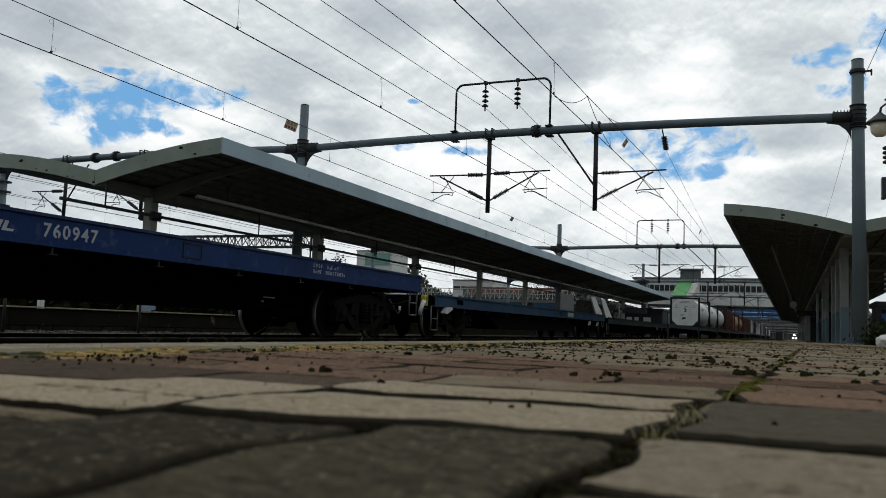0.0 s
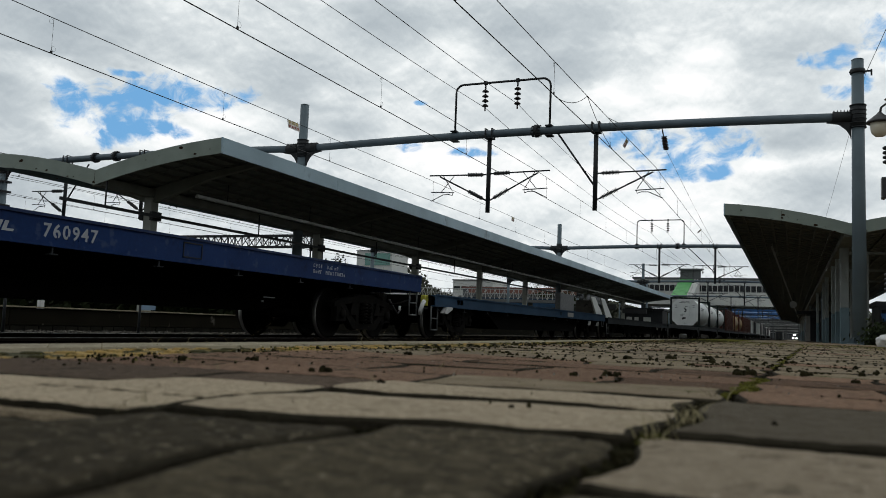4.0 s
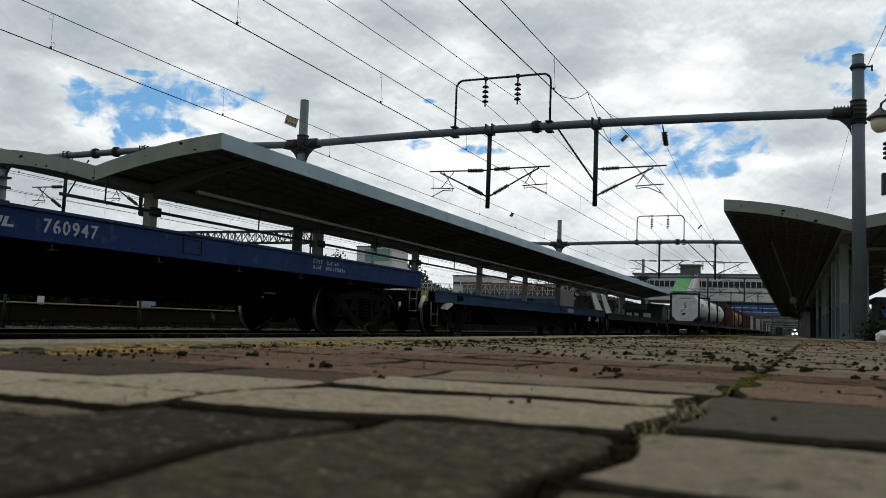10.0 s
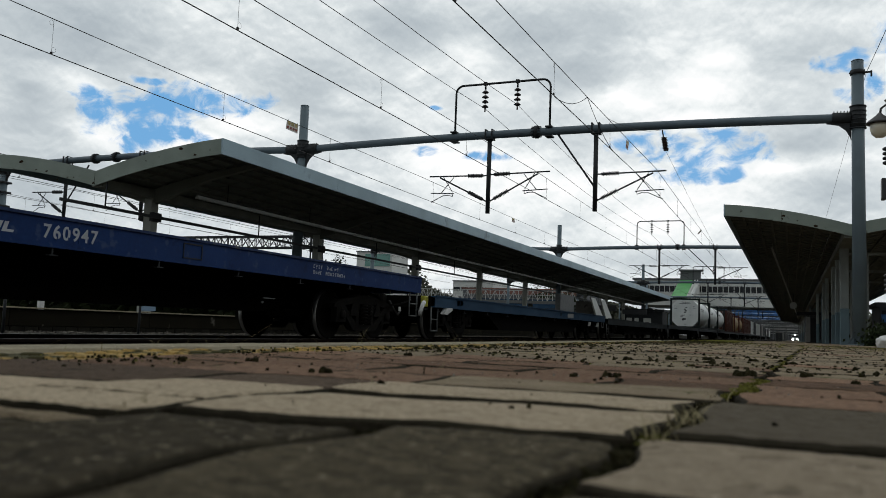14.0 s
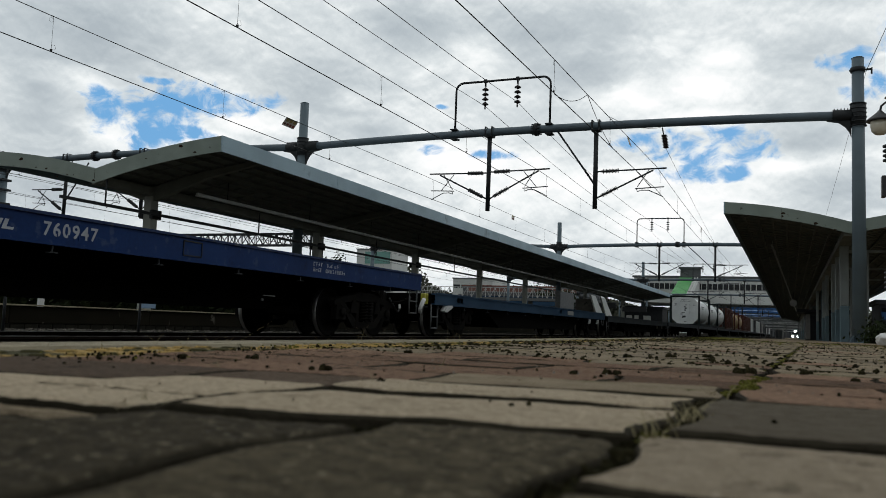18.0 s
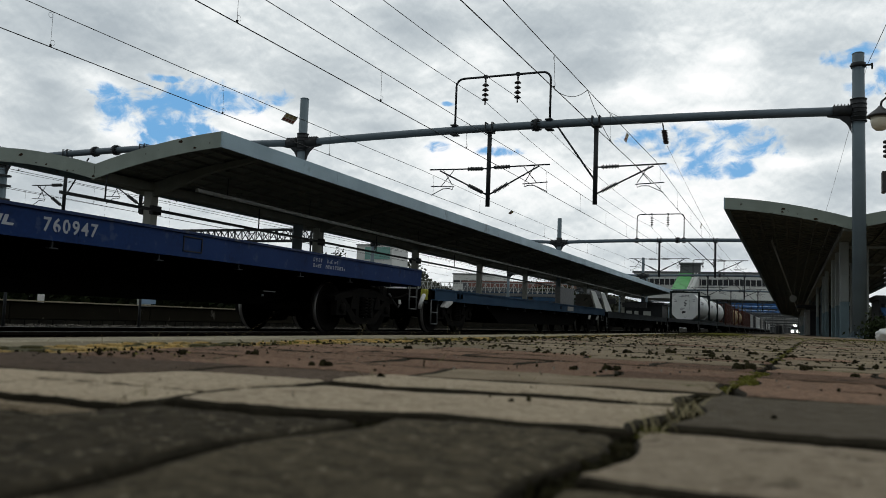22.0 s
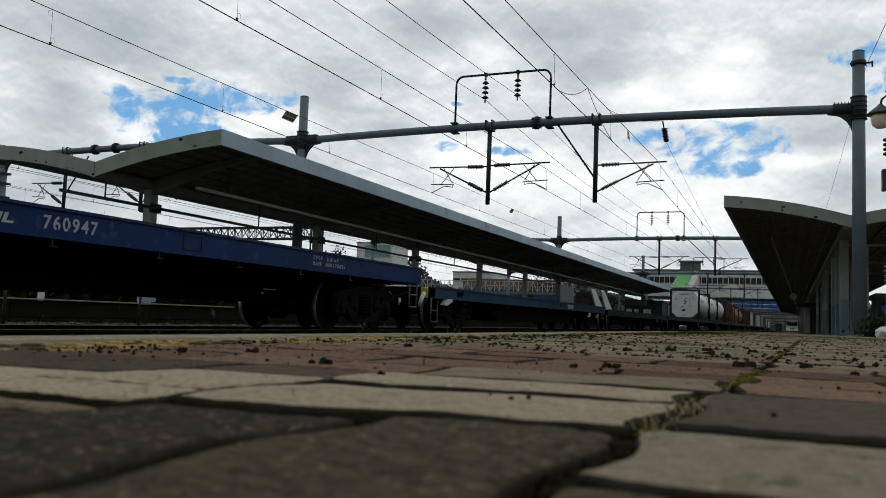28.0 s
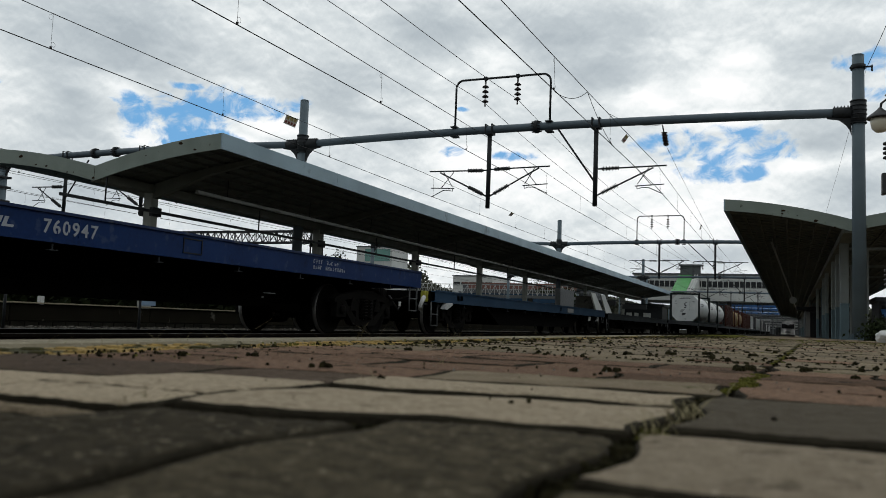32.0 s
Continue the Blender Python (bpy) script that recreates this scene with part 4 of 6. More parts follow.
# jumper and tensioned stay near the first portal
bm = B()
hung(bm, (-4.66, 16.7, 5.05), (-4.60, 19.45, 5.80), 0.008, 0.16, 10)
hung(bm, (-4.60, 19.45, 5.80), (-4.52, 22.3, 5.05), 0.008, 0.12, 6)
solid("jumper_wire", bm, "wire", "looped jumper between contact and messenger wire", "overhead wire")
st_ = thing("stay_wire", "thin stay wire with a dark stick insulator below the beam", "overhead wire")
bm = B()
tube(bm, (-4.16, 29.0, 7.22), (-4.13, 29.1, 7.0), 0.025, n=6)
hung(bm, (-4.05, 29.3, 6.5), (-4.5, 60.0, 5.6), 0.006, 0.1, 6)
hung(bm, (-4.55, 21.7, 5.82), (-4.2, 28.9, 7.2), 0.007, 0.15, 8)
part("stay", bm, "wire", st_)
bm = B()
for q in range(9):
    lathe(bm, [(0.06, 6.98 - q * 0.05), (0.115, 6.965 - q * 0.05), (0.06, 6.93 - q * 0.05)], (-4.11 + q * 0.006, 29.1 + q * 0.02, 0), "z", 10)
part("insulator", bm, "insulator", st_, "dark stick insulator")
bm = B()
hung(bm, (2.25, 29.0, 8.72), (3.6, -12.0, 9.3), 0.009, 0.6, 14)
hung(bm, (2.25, 29.0, 8.72), (1.4, 69.0, 5.6), 0.006, 0.2, 14)
solid("guy_wire", bm, "wire", "thin earth wire fixed to the mast bracket", "overhead wire")
bm = B()
beam(bm, (1.75, 29.0, 8.75), (2.42, 29.0, 8.75), 0.05, 0.05)
tube(bm, (2.0, 29, 8.68), (2.0, 29, 8.82), 0.225, n=16)
tube(bm, (2.4, 29, 8.8), (2.4, 29, 8.6), 0.03, n=6)
solid("wire_bracket", bm, "steel_dark", "dark steel bracket clamped round the mast", "bracket")


# ---- wagons ----
def wheel_set(parent, y, near):
    for s in (-1, 1):
        bm = B()
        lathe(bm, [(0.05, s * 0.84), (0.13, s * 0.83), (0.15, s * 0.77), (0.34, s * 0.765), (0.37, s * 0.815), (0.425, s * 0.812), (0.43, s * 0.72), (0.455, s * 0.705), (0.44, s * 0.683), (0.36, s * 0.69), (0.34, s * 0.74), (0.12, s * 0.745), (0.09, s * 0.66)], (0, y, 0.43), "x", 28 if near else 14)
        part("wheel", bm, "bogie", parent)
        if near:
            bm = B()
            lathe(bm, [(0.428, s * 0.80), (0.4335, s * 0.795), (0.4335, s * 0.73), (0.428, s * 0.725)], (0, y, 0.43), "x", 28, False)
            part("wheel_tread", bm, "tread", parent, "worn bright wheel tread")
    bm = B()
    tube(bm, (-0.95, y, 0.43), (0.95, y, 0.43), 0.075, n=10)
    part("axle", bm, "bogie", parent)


def bogie(wagon, y, near):
    """Three-piece cast bogie: side frames are the part, the rest its pieces."""
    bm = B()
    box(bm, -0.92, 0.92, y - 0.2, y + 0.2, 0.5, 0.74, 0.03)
    bg = part("bogie", bm, "bogie", wagon, "rusty cast bogie, near-black for the shade below the wagon")
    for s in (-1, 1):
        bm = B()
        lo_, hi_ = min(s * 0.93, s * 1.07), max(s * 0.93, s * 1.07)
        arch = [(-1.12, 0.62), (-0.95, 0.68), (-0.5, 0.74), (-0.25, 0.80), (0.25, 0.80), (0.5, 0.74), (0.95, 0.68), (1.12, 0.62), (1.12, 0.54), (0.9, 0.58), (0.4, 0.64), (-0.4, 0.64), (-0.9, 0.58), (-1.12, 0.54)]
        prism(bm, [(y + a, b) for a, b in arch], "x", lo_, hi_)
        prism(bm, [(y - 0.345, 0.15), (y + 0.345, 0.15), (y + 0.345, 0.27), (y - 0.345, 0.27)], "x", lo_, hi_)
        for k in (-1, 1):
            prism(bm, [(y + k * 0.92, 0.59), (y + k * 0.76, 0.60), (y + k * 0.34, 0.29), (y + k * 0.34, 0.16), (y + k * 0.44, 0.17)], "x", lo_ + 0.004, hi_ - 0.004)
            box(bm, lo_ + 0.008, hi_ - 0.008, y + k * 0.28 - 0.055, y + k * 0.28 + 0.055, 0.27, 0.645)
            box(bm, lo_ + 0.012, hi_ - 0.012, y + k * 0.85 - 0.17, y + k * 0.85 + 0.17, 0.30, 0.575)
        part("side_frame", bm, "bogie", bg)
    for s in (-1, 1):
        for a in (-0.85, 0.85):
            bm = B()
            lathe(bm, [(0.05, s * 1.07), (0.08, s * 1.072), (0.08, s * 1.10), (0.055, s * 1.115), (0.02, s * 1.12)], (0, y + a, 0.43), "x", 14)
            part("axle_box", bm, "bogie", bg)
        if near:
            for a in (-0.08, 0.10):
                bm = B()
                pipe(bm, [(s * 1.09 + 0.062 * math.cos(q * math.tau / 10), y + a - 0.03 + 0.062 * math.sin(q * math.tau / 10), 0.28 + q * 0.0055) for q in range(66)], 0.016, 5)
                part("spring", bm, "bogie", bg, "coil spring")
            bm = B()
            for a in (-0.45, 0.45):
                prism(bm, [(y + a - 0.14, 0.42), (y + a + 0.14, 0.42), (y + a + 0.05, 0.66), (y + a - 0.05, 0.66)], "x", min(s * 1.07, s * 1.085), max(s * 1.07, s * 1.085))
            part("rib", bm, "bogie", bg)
    bm = B()
    for a in (-0.36, 0.36):
        tube(bm, (-0.95, y + a, 0.36), (0.95, y + a, 0.36), 0.04, n=6)
        for s in (-1, 1):
            box(bm, s * 0.76 - 0.05, s * 0.76 + 0.05, y + a * 1.05 - 0.03, y + a * 1.05 + 0.03, 0.25, 0.55)
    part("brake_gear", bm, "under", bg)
    for a in (-0.85, 0.85):
        wheel_set(bg, y + a, near)


def flat_wagon(y0, L, top, sill, mat, near, label, inset=2.0, belly=0.42):
    w = thing("flat_wagon", label, "freight wagon", (T2, y0, RAIL), group="wagons of the freight train")
    for s in (-1, 1):
        bm = B()
        xo, xi = s * 1.27, s * 1.17
        o = [(xo, top), (xi, top), (xi, top - 0.02), (s * 1.255, top - 0.03), (s * 1.255, top - sill + 0.03), (xi, top - sill + 0.02), (xi, top - sill), (xo, top - sill)]
        prism(bm, o, "y", 0.0, L)
        part("side_sill", bm, mat, w, "long painted side sill")
        if near:
            bm = B()
            box(bm, min(s * 1.27, s * 1.292), max(s * 1.27, s * 1.292), 0.02, L - 0.02, top - 0.012, top + 0.02)
            part("top_rail", bm, "wagon_edge" if mat == "wagon_blue" else mat, w)
        k = int(L / (1.55 if near else 4))
        for i in range(k):
            y = L * (i + 0.13) / k
            bm = B()
            beam(bm, (s * 1.24, y, top - sill), (s * 1.24, y, top - sill - 0.07), 0.022, 0.015)
            box(bm, s * 1.24 - 0.03, s * 1.24 + 0.03, y - 0.055, y + 0.055, top - sill - 0.083, top - sill - 0.07)
            part("lashing_hook", bm, "steel_dark", w)
    for y in (0.0, L - 0.1):
        bm = B()
        box(bm, -1.168, 1.168, y, y + 0.1, top - sill - 0.02, top - 0.002, 0.01)
        # low wagons' end sills get the near-black shade colour instead of their paint
        part("end_sill", bm, mat if top > 1 else "under", w)
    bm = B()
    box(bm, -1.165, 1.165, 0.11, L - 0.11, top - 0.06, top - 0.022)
    part("floor", bm, "under", w, "steel deck floor, near-black for the shade beneath")
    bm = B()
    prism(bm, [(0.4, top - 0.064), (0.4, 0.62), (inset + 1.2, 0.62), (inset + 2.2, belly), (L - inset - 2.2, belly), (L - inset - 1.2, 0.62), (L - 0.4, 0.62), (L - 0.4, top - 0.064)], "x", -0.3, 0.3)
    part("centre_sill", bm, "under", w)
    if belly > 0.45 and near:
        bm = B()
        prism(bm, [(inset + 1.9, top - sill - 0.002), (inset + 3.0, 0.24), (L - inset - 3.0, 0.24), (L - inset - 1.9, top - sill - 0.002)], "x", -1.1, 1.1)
        part("underframe", bm, "under", w, "fish-belly underframe, near-black for its shade")
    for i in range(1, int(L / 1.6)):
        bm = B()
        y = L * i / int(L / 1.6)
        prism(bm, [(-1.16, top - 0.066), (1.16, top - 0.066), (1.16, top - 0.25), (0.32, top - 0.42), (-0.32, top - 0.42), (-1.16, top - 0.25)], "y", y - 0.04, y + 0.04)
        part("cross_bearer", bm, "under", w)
    bogie(w, inset, near)
    bogie(w, L - inset, near)
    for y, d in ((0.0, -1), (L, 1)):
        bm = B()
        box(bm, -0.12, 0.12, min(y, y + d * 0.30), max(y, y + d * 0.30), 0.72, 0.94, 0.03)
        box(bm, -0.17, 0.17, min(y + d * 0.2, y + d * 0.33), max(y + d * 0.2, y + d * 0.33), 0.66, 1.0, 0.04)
        part("coupler", bm, "bogie", w, "knuckle coupler, near-black for the shade between wagons")
        # steps at the corner
        for s in (-1, 1):
            bm = B()
            ys, foot = (y - 0.27, 0.48) if d > 0 else (y + 0.08, 0.19)
            for q in (-0.17, 0.17):
                tube(bm, (s * 1.22, ys + q, top - sill + 0.0), (s * 1.22, ys + q, foot), 0.016, n=6)
            for zz in (foot, foot + 0.24, foot + 0.47):
                if zz < top - sill - 0.05:
                    tube(bm, (s * 1.22, ys - 0.17, zz), (s * 1.22, ys + 0.17, zz), 0.016, n=6)
            part("step", bm, "galv", w, "galvanised step ladder")
    return w


w1 = flat_wagon(1.3, 14.0, 1.26, 0.31, "wagon_blue", True, "deep blue flat container wagon with white lettering", inset=1.98)
w2 = flat_wagon(16.05, 17.4, 0.93, 0.24, "wagon_paleblue", True, "faded light blue low container wagon, empty", inset=1.7, belly=0.5)
w3 = flat_wagon(34.1, 17.7, 0.86, 0.24, "wagon_grey", True, "dirty grey-green flat container wagon, empty", inset=1.7, belly=0.5)
for i in range(15):
    y_ = 52.4 + 18.6 * i
    flat_wagon(y_, 18.0, 0.90, 0.24, "wagon_grey", False, "dark grey flat wagon under containers", inset=1.7, belly=0.5)

# lettering on the first wagon (number, plain-bar lines, plates)
writing("number_lettering", "760947", 0.198, "letter_white", w1, (1.273, 4.71, 1.045), bold=0.004, spacing=1.24, label="white stencilled wagon number")
for c_, za, zb in ((5.035, 1.03, 1.075), (5.035, 1.155, 1.20), (5.175, 1.03, 1.075), (5.175, 1.155, 1.20), (5.33, 1.03, 1.08), (4.89, 1.03, 1.075)):
    bm = B()
    box(bm, 1.2705, 1.2765, c_ - 0.008, c_ + 0.008, za, zb)
    part("stencil_gap", bm, "wagon_blue", w1, "blue gaps of the stencilled figures")
rl = random.Random(8)
for a, n_, z in ((9.84, 4, 1.168), (10.24, 3, 1.168), (10.50, 2, 1.168), (9.84, 4, 1.078), (10.22, 5, 1.078), (10.58, 4, 1.078)):
    bm = B()
    for q in range(n_):
        y_ = a + q * 0.072
        for k in range(2):
            u_ = y_ + 0.052 * rl.random()
            box(bm, 1.27, 1.2725, u_, u_ + 0.010, z - 0.032, z + 0.032 * rl.random())
        for k in (-0.022, 0.0, 0.022):
            if rl.random() < 0.7:
                u_ = y_ + 0.015 * rl.random()
                box(bm, 1.2728, 1.2745, u_, u_ + 0.042, z + k - 0.005, z + k + 0.005)
    part("lettering_line", bm, "letter_white", w1, "small unreadable white lettering")
bm = B()
prism(bm, [(4.17, 1.05), (4.21, 1.05), (4.25, 1.15), (4.21, 1.15)], "x", 1.27, 1.273)
prism(bm, [(4.235, 1.05), (4.365, 1.05), (4.375, 1.075), (4.29, 1.075), (4.315, 1.15), (4.27, 1.15)], "x", 1.27, 1.273)
part("emblem", bm, "letter_white", w1, "white operator emblem in plain shapes")
bm = B()
for a, b, z0, z1 in ((6.80, 7.16, 1.20, 1.215), (6.80, 7.16, 1.02, 1.035), (6.80, 6.815, 1.02, 1.215), (7.145, 7.16, 1.02, 1.215)):
    box(bm, 1.27, 1.28, a, b, z0, z1)
part("plate_frame", bm, "steel_dark", w1, "raised card-holder frame")
for y_ in (-0.22, -0.11):
    bm = B()
    box(bm, 1.02, 1.12, y_, y_ + 0.085, 0.69, 0.92, 0.012)
    part("lever_box", bm, "safety_yellow", w2, "yellow painted lever box")
bm = B()
box(bm, 0.98, 1.10, -0.30, 0.0, 0.62, 0.66)
part("box_bracket", bm, "steel_dark", w2)
# brake rod, air hose and small fittings at the wagon's end
bm = B()
pipe(bm, [(1.12, 12.9, 0.66), (1.14, 13.3, 0.70), (1.16, 13.75, 0.80)], 0.018, 6)
part("brake_rod", bm, "bogie", w1)
bm = B()
pipe(bm, [(0.55, 14.0, 0.78), (0.56, 14.2, 0.62), (0.55, 14.42, 0.50), (0.52, 14.62, 0.60)], 0.022, 6)
part("air_hose", bm, "black_iron", w1, "black rubber air hose")
bm = B()
box(bm, 1.18, 1.2, 13.15, 13.22, 0.56, 0.64)
part("tag_plate", bm, "white_paint", w1, "small white plate")
bm = B()
box(bm, 1.18, 1.2, 8.66, 8.95, 0.60, 0.615)
box(bm, 1.18, 1.2, 8.62, 8.66, 0.53, 0.56)
part("chalk_mark", bm, "galv", w1, "faint pale chalk marks on the underframe")
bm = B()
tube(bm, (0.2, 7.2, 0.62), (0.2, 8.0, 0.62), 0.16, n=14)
part("brake_cylinder", bm, "under", w1, "brake cylinder, near-black for the shade there")
bm = B()
pipe(bm, [(1.25, 14.02, 0.50), (1.27, 14.0, 0.58), (1.28, 14.04, 0.67), (1.27, 14.13, 0.74), (1.25, 14.2, 0.77)], 0.046, 8)
part("brake_lever", bm, "white_paint", w1, "white painted brake lever")
bm = B()
prism(bm, [(0.45, 0.56), (0.62, 0.54), (0.95, 0.66), (0.90, 0.70), (0.60, 0.69)], "x", 1.2, 1.3)
part("brake_lever", bm, "white_paint", w2, "white painted brake lever")
bm = B()
for a in (1.25, 1.45, 10.35):
    for q in range(2):
        box(bm, 1.27, 1.275, a, a + 0.14, 0.77 + 0.0, 0.88)
part("lettering_line", bm, "steel_dark", w2, "dark unreadable lettering")
bm = B()
box(bm, 1.27, 1.276, 11.3, 12.1, 0.74, 0.88)
part("sign_plate", bm, "cont_grey", w2, "pale data plate")
for a in (14.6, 16.0):
    bm = B()
    prism(bm, [(a, 0.5), (a + 0.25, 0.5), (a + 0.35, 0.66), (a + 0.15, 0.66)], "x", 1.2, 1.25)
    part("brake_lever", bm, "white_paint", w2, "white painted brake lever")
for a in (14.4, 16.2):
    bm = B()
    box(bm, 1.1, 1.16, a, a + 0.22, 0.46, 0.62, 0.02)
    part("brake_lever", bm, "white_paint", w3, "white painted brake lever")


# ---- containers on the far wagons ----
DECK = RAIL + 0.905


def tank_container(y, mat, fr, label, Lc=9.1):
    t = thing("tank_container", label, "tank container", (T2, y, DECK), group="containers on the freight train")
    Hc, Wc = 2.5, 2.44
    for yy in (0.0, Lc - 0.15):
        bm = B()
        for x in (-Wc / 2, Wc / 2 - 0.15):
            box(bm, x, x + 0.15, yy, yy + 0.15, 0, Hc)
        box(bm, -Wc / 2 + 0.15, Wc / 2 - 0.15, yy, yy + 0.15, Hc - 0.15, Hc)
        box(bm, -Wc / 2 + 0.15, Wc / 2 - 0.15, yy, yy + 0.15, 0, 0.18)
        part("end_frame", bm, fr, t, "dark steel corner frame")
    bm = B()
    for x in (-Wc / 2 + 0.05, Wc / 2 - 0.05):
        for z in (0.1,):
            beam(bm, (x, 0.15, z), (x, Lc - 0.15, z), 0.08, 0.14)
    part("bottom_rail", bm, fr, t)
    bm = B()
    lathe(bm, [(0.75, 0.02), (1.0, 0.10), (1.14, 0.30), (1.17, 0.45), (1.17, Lc - 0.45), (1.14, Lc - 0.3), (1.0, Lc - 0.1), (0.75, Lc - 0.02)], (0, 0, 1.28), "y", 28)
    part("tank", bm, mat, t, "pale insulated cylindrical tank")
    # octagonal end shield between the corner posts
    bm = B()
    o = [(-1.05, 0.55), (-0.62, 0.14), (0.62, 0.14), (1.05, 0.55), (1.05, 1.95), (0.62, 2.36), (-0.62, 2.36), (-1.05, 1.95)]
    prism(bm, o, "y", -0.012, 0.02)
    part("end_shield", bm, mat, t, "pale octagonal end sheet")
    bm = B()
    for a, b, z0, z1 in ((-0.08, 0.06, 1.52, 1.62), (-0.02, 0.14, 1.38, 1.50), (-0.06, 0.1, 1.24, 1.33), (-0.28, 0.0, 1.06, 1.10), (-0.2, 0.05, 0.66, 0.82), (-0.3, 0.36, 2.14, 2.17), (-0.05, 0.12, 0.3, 0.34), (-0.85, -0.68, 1.80, 1.83), (0.62, 0.8, 1.80, 1.83), (0.40, 0.42, 1.0, 1.8)):
        box(bm, a, b, -0.016, -0.013, z0, z1)
    part("decals", bm, "cont_dark", t, "dark hazard marks in plain shapes")
    bm = B()
    for a, b, z0, z1 in ((-0.45, 0.45, 2.02, 2.06), (-0.85, -0.62, 1.60, 1.63), (-0.80, -0.66, 1.72, 1.74), (0.66, 0.84, 1.66, 1.69), (-0.36, -0.1, 1.00, 1.03), (-0.36, -0.16, 0.92, 0.95), (0.02, 0.2, 1.70, 1.74), (-0.24, -0.12, 0.62, 0.74), (-0.02, 0.08, 0.72, 0.80)):
        box(bm, a, b, -0.0165, -0.0135, z0, z1)
    part("lettering_line", bm, "cont_dark", t, "dark unreadable lettering")
    for k in range(2):
        bm = B()
        a = radians(10 + 8 * k)
        for q in range(6 if k else 4):
            y_ = 2.0 + q * 0.42
            c, z_ = 1.174 * math.cos(a), 1.28 + 1.174 * math.sin(a)
            box(bm, c - 0.004, c + 0.004, y_, y_ + 0.26, z_ - 0.04, z_ + 0.04)
        part("lettering_line", bm, "cont_dark", t, "dark unreadable lettering")
    return t


def box_container(y, Lc, mat, label, ribs=True):
    t = thing("freight_container", label, "container", (T2, y, DECK), group="containers on the freight train")
    Hc = 2.55
    bm = B()
    box(bm, -1.2, 1.2, 0.06, Lc - 0.06, 0.05, Hc - 0.03)
    part("body", bm, mat, t)
    for x in (-1.22, 1.06):
        for yy in (0.0, Lc - 0.16):
            bm = B()
            box(bm, x, x + 0.16, yy, yy + 0.16, 0.0, Hc)
            part("corner_post", bm, mat, t)
    k = int(Lc / 0.28)
    for x in (-1.225, 1.2):
        bm = B()
        for i in range(k):
            yy = 0.25 + (Lc - 0.5) * i / k
            box(bm, x, x + 0.025, yy, yy + 0.12, 0.15, Hc - 0.15)
        tagged(part("corrugation", bm, mat, t), kind="stuff")
    bm = B()
    for x in (-0.75, -0.3, 0.3, 0.75):
        tube(bm, (x, 0.03, 0.15), (x, 0.03, Hc - 0.15), 0.025, n=6)
        for z in (0.5, 1.2, 1.9):
            box(bm, x - 0.16, x + 0.16, 0.02, 0.05, z, z + 0.06)
    part("lock_rods", bm, "galv", t)
    return t


for y_ in (71.9, 81.4, 90.9):
    tank_container(y_, "tank_white", "frame_green", "white cylindrical tank container in a dark corner frame")
box_container(103.0, 12.2, "cont_brown", "rust brown steel freight container")
tank_container(119.0, "ochre", "cont_brown", "ochre tank container in a brown frame")
tank_container(129.4, "ochre", "cont_brown", "ochre tank container in a brown frame")
box_container(141.0, 12.2, "cont_brown", "rust brown steel freight container")
PAINT = {"w": ("tank_white", "white steel freight container"), "g": ("cont_grey", "pale grey steel freight container"), "d": ("cont_dark", "dark steel freight container"), "b": ("cont_brown", "rust brown steel freight container")}
for i, ch in enumerate("bwdwwdgddwddwd"):
    box_container(154.0 + 12.6 * i, 12.2, *PAINT[ch])


# ---- flags on the wires ----
def wire_tag(at, w, h, label):
    """A small plate hooked on the messenger wire, its hinge at the wire."""
    t = thing("warning_tag", label, "warning plate", at, group="warning plates on the wires")
    bm = B()
    box(bm, -0.004, 0.004, -w / 2, w / 2, -h, -0.03, 0.001)
    part("plate", bm, "tag", t)
    for s in (-1, 1):
        bm = B()
        x = 0.0055 * s
        for i in range(3):
            c = -w * 0.3 + i * w * 0.3
            box(bm, x - 0.001, x + 0.001, c - w * 0.11, c + w * 0.11, -h * 0.48, -h * 0.12)
        part("symbol", bm, "tag_yellow", t, "yellow warning symbols")
        bm = B()
        for i in range(4):
            c = -w * 0.36 + i * w * 0.24
            box(bm, x - 0.001, x + 0.001, c - w * 0.08, c + w * 0.08, -h * 0.88, -h * 0.62)
        part("lettering_line", bm, "tag_red", t, "unreadable dark lettering")
    for y in (-w * 0.4, w * 0.4):
        bm = B()
        tube(bm, (0, y, -0.035), (0, y, 0.012), 0.006, n=5)
        part("hook", bm, "wire", t)
    return t


